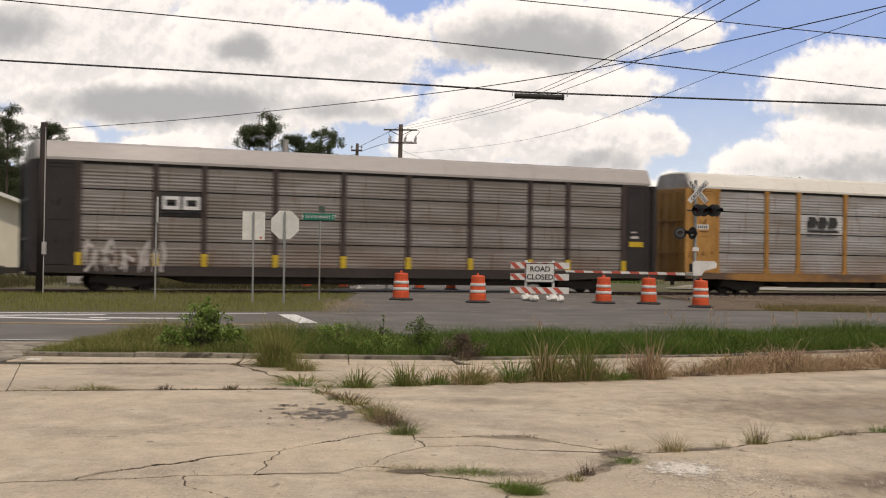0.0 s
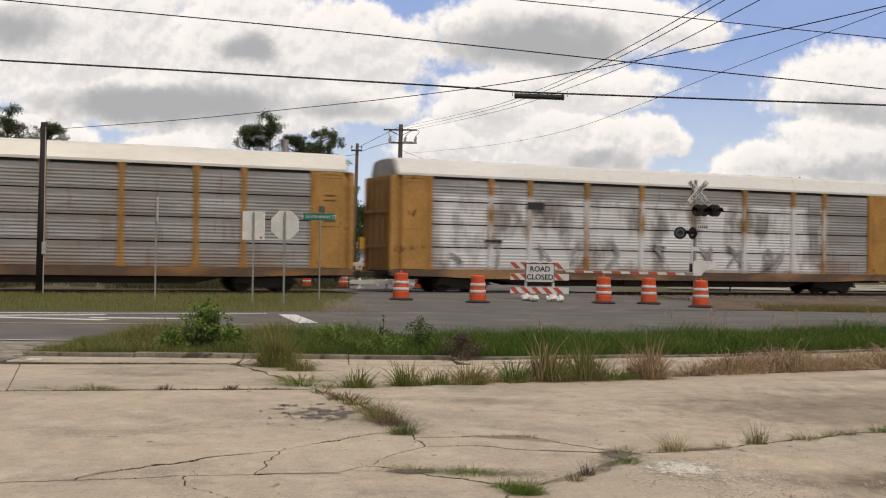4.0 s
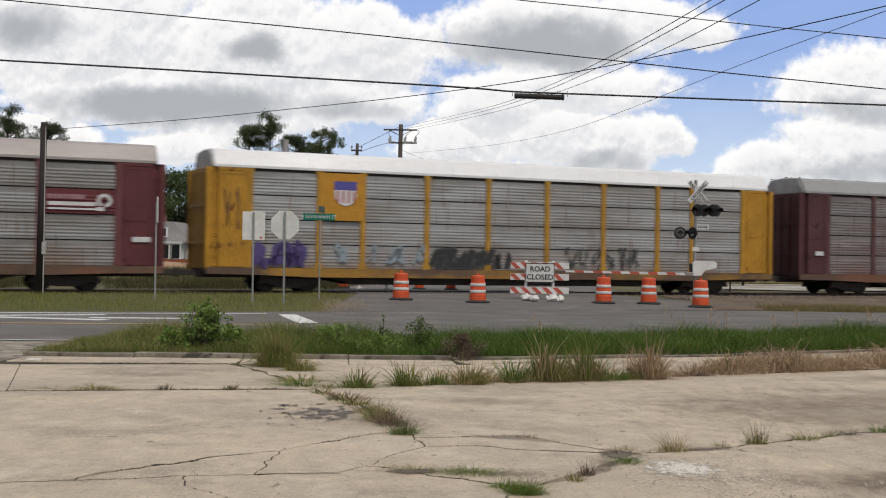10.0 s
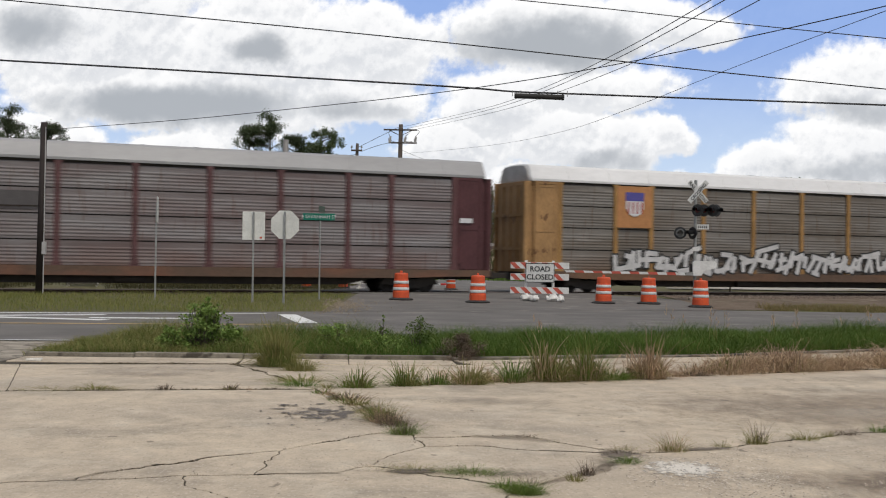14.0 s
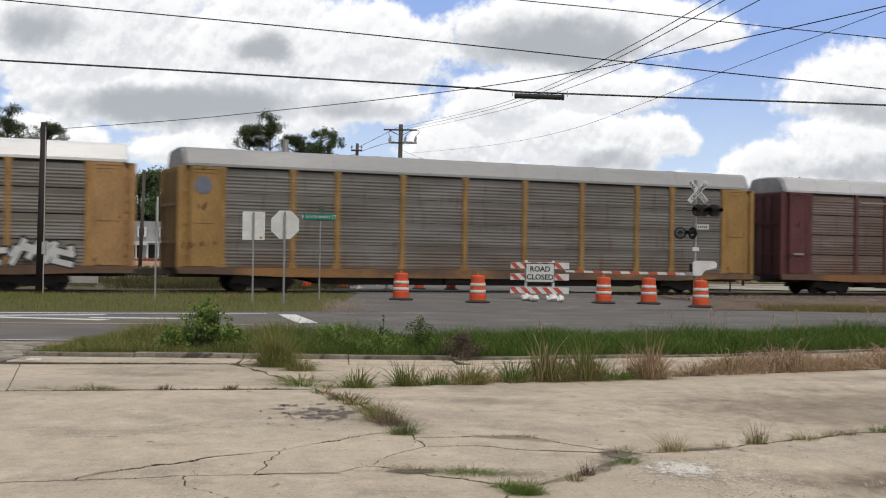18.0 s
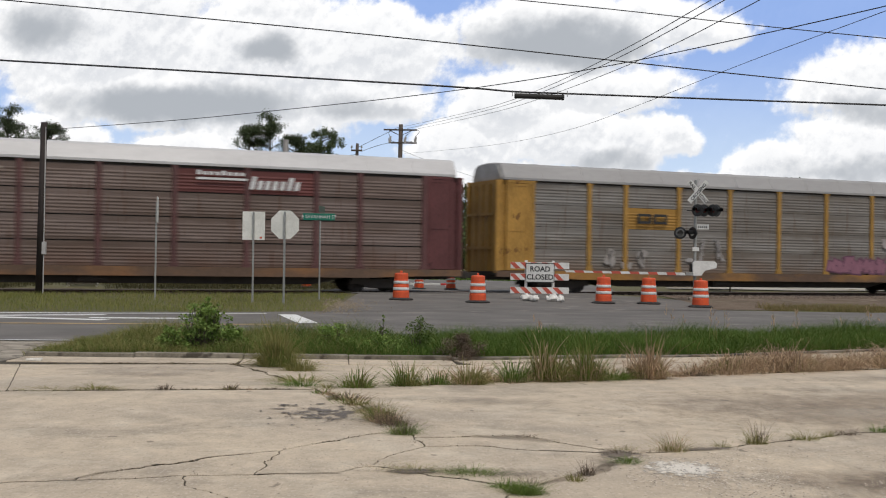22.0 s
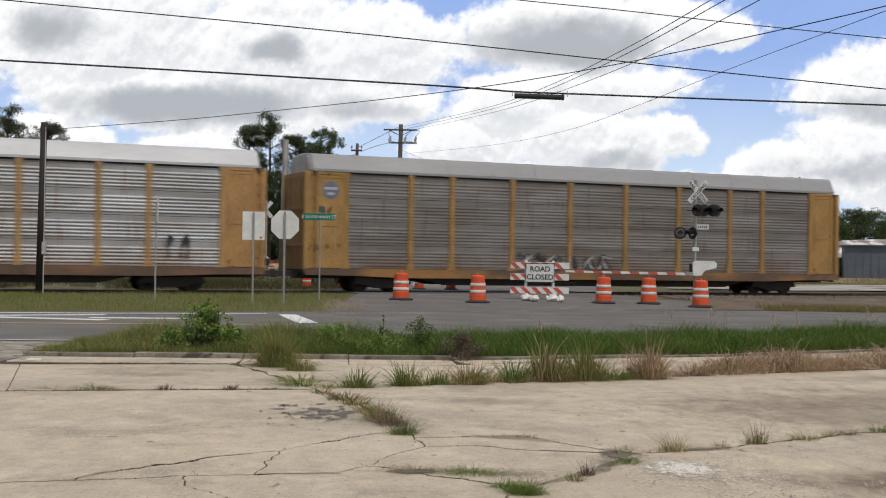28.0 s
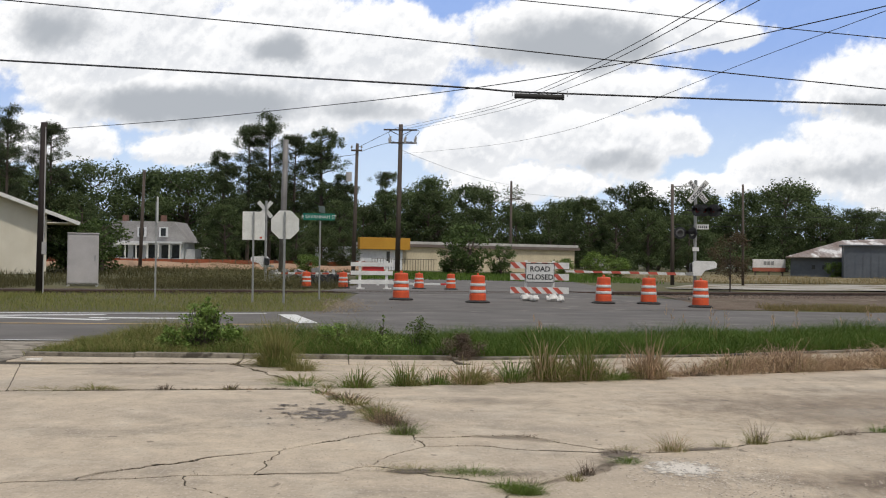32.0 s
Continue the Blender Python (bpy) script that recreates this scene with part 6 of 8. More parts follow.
vs, fs = leaf_cloud(cs, 26000, 0.017, rg)
tagged(data_ob("verge_weeds", vs, fs, LEAF_LIGHT), "fine leafy weeds among the roadside grass", "weeds", kind="stuff")
spots = []
for i in range(36000):
    x = rg.uniform(-34, -4.5)
    y = TRACK_Y + TRACK_M * x + rg.uniform(5.5, 24)
    f = 0.55 + 0.9 * noise.noise(Vector((x * 0.25, y * 0.25, 9)))
    if f > 0.1 and not (-17.8 < x < -14.4 and y < 60):
        spots.append((x, y, ground_z(x, y) - 0.02, f))
blade_mesh("trackside_weeds", spots, leaf_mat("brown_weed_blades", (0.055, 0.058, 0.022), (0.14, 0.12, 0.055), 0.1), "tall brownish weeds beyond the rails", rg, 0.55, 0.008, 0.9)
spots = []
for i in range(15000):
    x = rg.uniform(-48, -7)
    y = rg.uniform(TRACK_Y + TRACK_M * x + 22, 127)
    f = 0.7 + 0.9 * noise.noise(Vector((x * 0.15, y * 0.15, 4)))
    if f > 0.15 and y < 127:
        spots.append((x, y, ground_z(x, y) - 0.02, f))
blade_mesh("trackside_weeds", spots, bpy.data.materials["brown_weed_blades"], "rough brownish weeds of the waste ground", rg, 0.5, 0.022, 0.9)
cs = []
for i in range(150):
    x = rg.gauss(-9.6, 2.3)
    if x > -5.2 or x < -14.2:
        continue
    y = TRACK_Y + TRACK_M * x + rg.uniform(7, 16)
    h = (0.2 + 0.75 * math.exp(-((x + 10.2) / 1.9) ** 2) + 0.5 * max(0.0, noise.noise(Vector((x * 0.7, y * 0.2, 2))))) * rg.uniform(0.4, 1.1)
    cs.append((Vector((x, y, ground_z(x, y) + h)), rg.uniform(0.25, 0.5)))
vs, fs = leaf_cloud(cs, 12000, 0.03, rg, 1.1)
tagged(data_ob("weed_thicket", vs, fs, leaf_mat("thicket_leaves", (0.085, 0.092, 0.034), (0.22, 0.19, 0.09), 0.1)), "brownish green weed thicket beside the rails", "weeds", kind="stuff")
spots = []
for i in range(14000):
    x = rg.uniform(-6, 15)
    y = rg.uniform(88, 128) if x < 16 else rg.uniform(TRACK_Y + TRACK_M * x + 5, TRACK_Y + TRACK_M * x + 12)
    spots.append((x, y, ground_z(x, y) - 0.02, 0.6 + 0.5 * noise.noise(Vector((x * 0.2, y * 0.2, 4)))))
blade_mesh("field_grass", spots, BLADE, "rough grass beyond the rails", rg, 0.45, 0.03, 0.5)
spots = []
for i in range(9000):
    x = rg.uniform(14, 62)
    y = float(np.interp(x, [9, 22, 90], [93, 95, 128])) + 45 * rg.random() ** 2
    f = 0.6 + 0.8 * noise.noise(Vector((x * 0.2, y * 0.12, 6)))
    if f > 0.3:
        spots.append((x, y, ground_z(x, y), f))
blade_mesh("field_grass", spots, leaf_mat("dry_field_blades", (0.20, 0.165, 0.07), (0.42, 0.32, 0.17), 0.1), "dry tan grass of the far field", rg, 0.4, 0.02, 0.7)
spots = []
for i in range(70000):
    x = rg.uniform(-24, 22)
    if -3.6 < x < 9.6:
        continue
    y0 = float(np.interp(x, [p[0] for p in ROAD_FAR], [p[1] for p in ROAD_FAR])) + 0.25
    y1 = TRACK_Y + TRACK_M * x - 2.5
    if y1 <= y0:
        continue
    y = rg.uniform(y0, y1)
    f = 0.6 + 0.5 * noise.noise(Vector((x * 0.4, y * 0.4, 3)))
    if x > 9.0 and (y > y0 + 0.45 * (y1 - y0) * min(1.0, (x - 9) / 6) or x < 12 or noise.noise(Vector((x * 0.5, y * 0.8, 8))) < -0.15):
        continue
    spots.append((x, y, ground_z(x, y) - 0.02, max(0.15, f * (1.0 if x < 0 else 0.55))))
blade_mesh("track_verge_grass", spots, BLADE_VERGE, "rough dull green verge grass", rg, 0.24, 0.0055, 0.85)


spots = []
for i in range(14000):
    x = rg.uniform(11.5, 30)
    y0 = float(np.interp(x, [p[0] for p in ROAD_FAR], [p[1] for p in ROAD_FAR])) + 0.2
    y = y0 + (2.0 + 0.28 * (x - 10)) * rg.random() ** 1.3
    f = 0.75 + 0.8 * noise.noise(Vector((x * 0.45, y * 0.3, 8)))
    if f > 0.45:
        spots.append((x, y, ground_z(x, y) - 0.02, f))
blade_mesh("shoulder_grass", spots, leaf_mat("tan_green_blades", (0.13, 0.12, 0.04), (0.30, 0.23, 0.11), 0.1), "tan and dull green grass beside the road", rg, 0.24, 0.008, 0.9)
stalks = []
for i in range(13):
    x = rg.uniform(1.5, 11.5)
    y = kerb_y(x) + rg.uniform(0.4, 3.0)
    for k in range(rg.randint(1, 4)):
        stalks.append((x + rg.uniform(-0.12, 0.12), y, -0.03, rg.uniform(0.55, 0.95), rg.uniform(-0.1, 0.1), 0.0))
blade_mesh("seed_stalks", stalks, BLADE_YELLOW, "thin tall seed stalks above the verge", rg, 1.0, 0.006, 0.2)
heads = []
for x, y, z, h, lx, ly in stalks:
    for k in range(7):
        heads.append((x + lx * 0.8 + rg.uniform(-0.03, 0.03), y + rg.uniform(-0.03, 0.03), z + h * rg.uniform(0.62, 0.85), rg.uniform(0.06, 0.12), rg.uniform(-0.05, 0.05), 0.0))
blade_mesh("seed_heads", heads, BLADE_DRY, "feathery dry seed heads on stalks", rg, 1.0, 0.006, 0.4)
TUFTS = {}


def tuft(x, y, r, n, tall, material, droop=(0.0, 0.1, 0.25, 0.55, 0.75)):
    """Blades fanning out of one root."""
    sp = TUFTS.setdefault(material.name, [])
    for _ in range(n):
        a, d = rg.uniform(0, 6.28), r * rg.random() ** 0.6
        f = tall * (0.2 + 0.95 * rg.random() ** 1.4)
        sp.append((x + d * math.cos(a) * 0.5, y + d * math.sin(a) * 0.4, -0.03, f, d * math.cos(a) * 1.1 * rg.random() + 0.1 * f * rg.gauss(0, 1), d * math.sin(a) * 0.8 * rg.random(), rg.choice(droop)))


def arched_mesh(name, spots, material, label, width):
    """Blades that rise and hang over: (x, y, z, height, run x, run y, droop)."""
    vs, fs = [], []
    for x, y, z, h, lx, ly, dr in spots:
        a = rg.uniform(0, 6.28)
        dx, dy = math.cos(a), math.sin(a)
        w0 = width * rg.uniform(0.6, 1.2) * (0.42 if y < 13.6 else 1.35)
        k = len(vs)
        for t, w in ((0, 1), (0.35, 0.9), (0.65, 0.75), (0.85, 0.5)):
            px, py, pz = x + lx * t * t * 1.3, y + ly * t * t * 1.3, z + h * (t - dr * t ** 4 * 1.2)
            vs += [(px - dx * w * w0, py - dy * w * w0, pz), (px + dx * w * w0, py + dy * w * w0, pz)]
        vs.append((x + lx * 1.3, y + ly * 1.3, z + h * (1 - dr * 1.2)))
        for q in (0, 2, 4):
            fs.append((k + q, k + q + 1, k + q + 3, k + q + 2))
        fs.append((k + 6, k + 7, k + 8))
    return tagged(data_ob(name, vs, fs, material), label, "grass", kind="stuff")


G_, Y_, D_, B_ = BLADE_TUFT, BLADE_YELLOW, BLADE_DRY, BLADE_BROWN
for x, y, r, n, h, m_ in (
        # big clump by the kerb and its foot
        (-2.35, 18.6, 0.42, 330, 0.62, Y_), (-2.35, 18.55, 0.36, 220, 0.78, Y_), (-2.3, 18.5, 0.3, 120, 0.5, G_), (-1.95, 17.9, 0.35, 160, 0.3, Y_), (-1.75, 16.3, 0.5, 150, 0.16, Y_), (-1.7, 15.7, 0.42, 140, 0.16, G_), (-1.35, 15.5, 0.2, 80, 0.1, Y_),
        # row along the long joint
        (-1.0, 15.6, 0.34, 90, 0.30, G_), (-1.0, 15.6, 0.3, 100, 0.30, Y_), (-0.44, 15.9, 0.3, 90, 0.36, G_), (-0.4, 15.9, 0.26, 130, 0.38, Y_), (-0.03, 16.1, 0.2, 90, 0.3, G_),
        (0.37, 16.2, 0.26, 130, 0.4, Y_), (0.3, 16.2, 0.25, 70, 0.25, D_), (0.92, 16.55, 0.24, 110, 0.45, G_), (0.85, 16.5, 0.3, 50, 0.25, D_),
        (1.25, 16.75, 0.3, 70, 0.4, D_), (1.28, 16.7, 0.16, 40, 0.75, Y_), (1.3, 16.7, 0.16, 35, 0.8, D_), (1.42, 16.8, 0.35, 170, 0.6, Y_), (1.38, 16.75, 0.25, 90, 0.62, G_), (1.45, 16.8, 0.3, 80, 0.5, D_), (1.9, 17.0, 0.34, 80, 0.55, G_), (1.92, 17.0, 0.34, 110, 0.55, Y_), (1.9, 17.0, 0.16, 45, 0.85, Y_), (1.9, 17.0, 0.15, 30, 0.85, G_), (1.85, 17.0, 0.3, 110, 0.5, D_),
        (2.25, 17.15, 0.3, 120, 0.26, G_), (2.45, 17.3, 0.25, 60, 0.2, Y_), (2.75, 17.4, 0.36, 200, 0.6, D_), (2.78, 17.4, 0.17, 55, 0.85, D_), (2.85, 17.42, 0.15, 30, 0.75, Y_), (2.78, 17.4, 0.25, 70, 0.4, Y_), (2.7, 17.4, 0.25, 60, 0.25, B_), (3.2, 17.8, 0.3, 90, 0.14, D_), (3.5, 17.95, 0.3, 60, 0.22, B_),
        # the crack running towards the lot
        (-1.1, 14.6, 0.22, 110, 0.09, Y_), (-0.98, 14.1, 0.22, 120, 0.10, D_), (-0.89, 13.7, 0.25, 160, 0.13, Y_), (-0.72, 13.2, 0.2, 110, 0.13, B_), (-0.6, 12.5, 0.25, 190, 0.25, Y_), (-0.52, 12.2, 0.25, 160, 0.2, D_), (-0.56, 12.3, 0.22, 120, 0.2, G_),
        (-0.5, 12.2, 0.2, 90, 0.2, B_), (-0.32, 11.4, 0.2, 220, 0.15, G_), (-0.32, 11.4, 0.16, 60, 0.18, B_), (-0.2, 10.9, 0.1, 60, 0.05, B_),
        # round the broken slab
        (0.2, 9.35, 0.25, 260, 0.07, G_), (0.1, 9.4, 0.3, 120, 0.07, B_), (0.51, 8.6, 0.15, 260, 0.10, G_), (0.62, 8.9, 0.16, 100, 0.08, B_), (0.93, 9.2, 0.08, 50, 0.07, Y_), (1.08, 9.4, 0.06, 30, 0.09, B_),
        (1.42, 9.9, 0.17, 240, 0.09, G_), (1.45, 10.4, 0.16, 70, 0.11, B_), (1.5, 10.6, 0.16, 50, 0.11, Y_), (1.9, 10.6, 0.2, 110, 0.17, Y_), (1.9, 10.6, 0.22, 40, 0.2, D_), (2.2, 10.75, 0.2, 70, 0.05, B_), (2.36, 10.9, 0.12, 70, 0.1, Y_),
        (2.7, 11.1, 0.16, 100, 0.2, Y_), (2.72, 11.1, 0.1, 25, 0.3, B_), (2.95, 11.25, 0.12, 40, 0.06, B_), (3.2, 11.4, 0.24, 110, 0.14, Y_), (3.47, 11.65, 0.1, 60, 0.11, Y_), (3.7, 11.8, 0.2, 90, 0.12, B_), (4.08, 12.05, 0.2, 120, 0.13, G_),
        # soil over the broken slab
        (-0.45, 9.5, 0.3, 160, 0.06, B_), (-0.2, 9.42, 0.3, 220, 0.08, Y_), (0.05, 9.35, 0.25, 130, 0.07, B_), (0.25, 9.28, 0.3, 260, 0.09, G_), (0.45, 8.75, 0.16, 220, 0.10, G_), (0.58, 8.5, 0.15, 320, 0.13, G_), (0.55, 8.55, 0.18, 120, 0.10, Y_),
        (0.95, 9.05, 0.1, 90, 0.1, Y_), (1.05, 9.3, 0.1, 50, 0.16, B_), (0.6, 9.4, 0.4, 120, 0.03, B_), (1.35, 10.15, 0.18, 120, 0.05, B_), (1.42, 10.0, 0.12, 160, 0.07, G_), (1.7, 10.5, 0.25, 120, 0.06, B_), (2.1, 10.7, 0.3, 140, 0.05, B_),
        (-0.42, 12.0, 0.28, 200, 0.16, B_), (-0.7, 13.0, 0.3, 180, 0.12, Y_), (-1.0, 14.2, 0.3, 180, 0.12, B_), (0.75, 11.35, 0.18, 120, 0.06, B_), (0.95, 11.05, 0.1, 60, 0.05, Y_),
        # the joint behind
        (-4.75, 14.72, 0.1, 60, 0.05, Y_), (-4.4, 14.84, 0.5, 420, 0.06, Y_), (-3.95, 14.93, 0.35, 320, 0.09, Y_), (-4.1, 14.9, 0.6, 260, 0.05, B_), (-3.5, 15.0, 0.08, 40, 0.04, B_), (-3.2, 15.05, 0.15, 120, 0.1, B_), (-2.45, 15.1, 0.16, 110, 0.12, B_), (-2.45, 15.1, 0.14, 60, 0.1, Y_), (-2.2, 15.12, 0.1, 60, 0.06, D_), (-1.95, 15.2, 0.1, 60, 0.06, B_),
        (0.62, 11.42, 0.14, 80, 0.05, B_), (0.3, 11.3, 0.12, 60, 0.04, Y_), (-1.15, 10.6, 0.1, 90, 0.03, B_), (-1.3, 9.2, 0.12, 80, 0.02, B_), (-2.0, 9.6, 0.1, 50, 0.02, B_)):
    tuft(x, y, r * (1.0 if y < 15.5 else 0.95 if x < 0.2 else 1.3), int(n * (3.0 if y < 13.6 else 1.2 if y < 15.5 else 1.2 if x < 0.2 else 2.0)), h * (1.0 if y < 15.5 else 1.05 if x < 0.1 else 0.9), m_)
    if y > 15.5:
        tuft(x, y, r * 1.25, int(n * 1.3), h * 0.65, m_, (0.3, 0.6, 0.9))
rc = random.Random(19)
for a_, b_, mid_ in CRACKS:
    if a_[0] in "LRB" and b_[0] in "LRB":
        continue
    line_ = crack_line(a_, b_, mid_)
    for p_ in line_:
        if -5.5 < p_.x < 6 and 8.0 < p_.y < 19 and rc.random() < 0.085:
            tuft(p_.x, p_.y, rc.uniform(0.03, 0.12), rc.randint(10, 34), rc.uniform(0.025, 0.065), rc.choice((Y_, D_, B_, G_, B_)))
# dry clumps along the lot edge, from a few stems to a thick mat
for i in range(120):
    x = rg.uniform(3.75, 11.5) if i < 112 else rg.uniform(0.0, 3.6)
    y = float(np.interp(x, [-0.62, 0.5, 2.4, 6.75, 14], [15.7, 16.45, 17.45, 19.8, 23.8])) + abs(rg.gauss(0, 0.4)) + 0.05
    tall = rg.uniform(0.10, 0.62) * max(0.25, 0.8 + 1.3 * noise.noise(Vector((x * 1.9, 0, 5)))) * (1.0 if x > 4.0 else 0.5)
    for m_, n in ((D_, rg.randint(90, 210)), (B_, rg.randint(5, 22)), (Y_, rg.choice((0, 0, 0, 25)))):
        tuft(x, y, rg.uniform(0.3, 0.8), n, tall * 1.1, m_, (0.4, 0.7, 0.9, 1.05))
    for k in range(rg.choice((4, 8, 14, 22))):
        h, r = rg.uniform(0.2, 0.62), rg.uniform(-0.42, 0.42)
        TUFTS[rg.choice((D_, D_, D_, Y_)).name].append((x + rg.gauss(0, 0.12), y, -0.04, h, r, rg.uniform(-0.25, 0.1), rg.uniform(0.5, 1.1)))
for i in range(2600):
    x = rg.uniform(-0.2, 3.5)
    y = float(np.interp(x, [-0.62, 0.5, 2.41, 6.75], [15.7, 16.45, 17.4, 19.75])) + abs(rg.gauss(0, 0.16))
    h = 0.05 + 0.24 * max(0.0, noise.noise(Vector((x * 2.3, 0, 7))) + 0.35)
    TUFTS[rg.choice((G_, Y_, Y_, B_, D_)).name].append((x, y, -0.04, h * rg.uniform(0.4, 1.2), rg.gauss(0, 0.05), rg.gauss(0, 0.04), rg.choice((0.1, 0.5, 0.8))))
for i in range(1000):
    x = rg.uniform(-0.6, 9)
    y = float(np.interp(x, [-0.62, 0.5, 2.41, 6.75, 14], [15.7, 16.45, 17.4, 19.75, 23.7])) + abs(rg.gauss(0, 0.2))
    TUFTS[rg.choice((Y_, B_, D_)).name].append((x, y, -0.04, rg.uniform(0.03, 0.12), rg.uniform(-0.06, 0.06), rg.uniform(-0.06, 0.06), 0.1))
# weeds fill the crack that runs down the lot
for k in range(95):
    t = rc.random()
    p_ = Vector((-1.47, 15.32, 0)).lerp(Vector((-0.3, 11.55, 0)), t)
    p_.x += 0.06 * noise.noise(Vector((p_.y * 2.6, 0, 1)))
    tuft(p_.x + rc.gauss(0, 0.05), p_.y, rc.uniform(0.06, 0.18), rc.randint(25, 60), rc.uniform(0.03, 0.11), rc.choice((Y_, B_, G_, B_, D_)), (0.1, 0.4, 0.8))
straws = []
for i in range(560):
    x = rg.uniform(4.0, 11.5) if i < 530 else rg.uniform(1.2, 3.2)
    y = float(np.interp(x, [-0.62, 0.5, 2.4, 6.75, 14], [15.7, 16.45, 17.45, 19.8, 23.8])) + abs(rg.gauss(0, 0.3)) + 0.04
    h = rg.uniform(0.18, 0.6) * max(0.4, 0.9 + 1.1 * noise.noise(Vector((x * 1.9, 0, 5))))
    straws.append((x, y, -0.03, h, rg.gauss(0, 0.28), rg.uniform(-0.25, 0.1), rg.uniform(0.35, 1.15)))
arched_mesh("dry_straws", straws, leaf_mat("straw", (0.42, 0.29, 0.18), (0.80, 0.64, 0.44), 0.1), "bent dry straws hanging over the joint", 0.0055)
for m_, lab in ((G_, "green weeds growing from the joints"), (Y_, "yellow-green weeds growing from the joints"), (D_, "dry straw-coloured weeds and grass along the joints"), (B_, "dead brown weeds in the joints")):
    arched_mesh("joint_weeds", TUFTS[m_.name], m_, lab, 0.0036)
moss = []
for a_, b_, mid_ in CRACKS:
    if a_[0] in "LRB" and b_[0] in "LRB":
        continue
    if (a_, b_) == ("a1", "t2"):
        continue
    line_ = crack_line(a_, b_, mid_)
    for p_, q_ in zip(line_, line_[1:]):
        if -6 < p_.x < 7 and 8.0 < p_.y < 20.5:
            flat = abs((q_ - p_).normalized().x)
            for k in range(int(3 + 18 * flat * max(0.8, p_.y / 15))):
                c_ = p_.lerp(q_, rg.random())
                moss.append((c_.x + rg.gauss(0, 0.008), c_.y + rg.gauss(0, 0.014), -0.012, (0.0065 + 0.0012 * max(0.0, p_.y - 8)) * rg.uniform(0.5, 1.6) * (1 + noise.noise(p_ * 1.7))))
blade_mesh("joint_moss", moss, MOSS, "low brown moss and debris in the joints", rg, 1.0, 0.008, 0.9)


def weed_bush(x, y, height, width, n, seed, material, label, leaf=0.04, low=0.1, clumps=20, fine=1.0):
    rnd = random.Random(seed)
    b = empty("weed_bush", pose(x, y, -0.03), label, "weed")
    bm = bmesh.new()
    cs = []
    for i in range(clumps):
        a = rnd.uniform(0, 6.28)
        f = rnd.uniform(low, 1.0)
        d = width * 0.5 * rnd.random() * (1.15 - 0.75 * f)
        c = Vector((d * math.cos(a), d * math.sin(a) * 0.6, height * f * 0.92))
        cyl(bm, (c.x * 0.3, c.y * 0.3, 0), c, 0.008, 0.003, 5)
        cs.append((c, width * fine * rnd.uniform(0.10, 0.18) * (1.2 - 0.6 * f)))
    part("stem", bm, BARK, b)
    vs, fs = leaf_cloud(cs, n, leaf, rnd)
    c = data_ob("leaves", vs, fs, material)
    c.parent = b


weed_bush(-3.8, 20.8, 0.9, 1.35, 3800, 1, LEAF_VERGE, "tall leafy green weed in the verge", 0.03, 0.05, 150, 0.6)
weed_bush(-3.75, 20.85, 1.0, 0.5, 1500, 9, LEAF_VERGE, "tall thin leafy shoots in the verge", 0.026, 0.4)
weed_bush(-4.3, 20.7, 0.5, 0.7, 1500, 2, LEAF_VERGE, "leafy green weed in the verge", 0.024)
weed_bush(-3.35, 20.8, 0.55, 0.7, 1600, 6, LEAF_VERGE, "leafy green weed in the verge", 0.024)
weed_bush(-1.75, 20.9, 0.55, 1.1, 2600, 3, LEAF_VERGE, "dark leafy weed in the verge", 0.022)
weed_bush(-0.95, 20.9, 0.42, 1.1, 1800, 7, LEAF_VERGE, "leafy green weed in the verge", 0.022)
weed_bush(-0.35, 21.2, 0.68, 0.9, 1500, 8, LEAF_LIGHT, "dark leafy weed in the verge", 0.02)
weed_bush(-1.0, 21.5, 0.72, 0.3, 200, 4, LEAF_LIGHT, "thin dark weed in the verge", 0.028)
weed_bush(0.3, 20.25, 0.42, 1.2, 6500, 5, BLADE_BROWN, "brown withered weed by the kerb", 0.014)
bm = bmesh.new()
box(bm, -0.19, 0.19, -0.12, 0.12, 0.0, 0.075, None, 0.025)
for v in bm.verts:
    v.co += Vector((0.045, 0.03, 0.012)) * noise.noise(v.co * 17.0) * 1.6
st = mesh_ob("loose_stone", bm, mat("pale_broken_concrete", (0.70, 0.67, 0.61), (0.55, 0.52, 0.46), 0.9, scale=6, fine=40, bump=0.3))
st.matrix_basis = pose(-5.9, 18.85, -0.004, 0, 0, 15) @ Matrix.Scale(0.58, 4)
tagged(st, "flat pale broken piece of concrete", "stone")


# ---- the train: twelve autorack cars ----
CAR_PITCH, PANELS = 29.54, 24.31
W_, N_ = 24.31 / 8.32, 24.31 / 8.32 * 0.66
EDGES = [-12.155]
for k_ in (W_, N_, W_, W_, W_, W_, W_, N_, W_):
    EDGES.append(EDGES[-1] + k_)
HALF = 14.08          # half the body's length
SILL0, SILL1, TOP, ROOF = 0.60, 0.98, 4.95, 5.74
TIERS = [0.985, 1.967, 2.949, 3.931, 4.913]
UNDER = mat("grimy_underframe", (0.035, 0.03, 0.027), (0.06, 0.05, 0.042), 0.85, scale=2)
WHEEL = mat("dark_wheel_steel", (0.05, 0.042, 0.038), (0.03, 0.027, 0.025), 0.6, 0.5, scale=4)
ROOF_END = mat("dull_roof_end", (0.48, 0.47, 0.46), (0.34, 0.32, 0.30), 0.7, 0.1, scale=1.5, fine=10)
YELLOW_MARK = mat("yellow_marker", (0.62, 0.42, 0.02), (0.52, 0.36, 0.03), 0.5, bump=0)


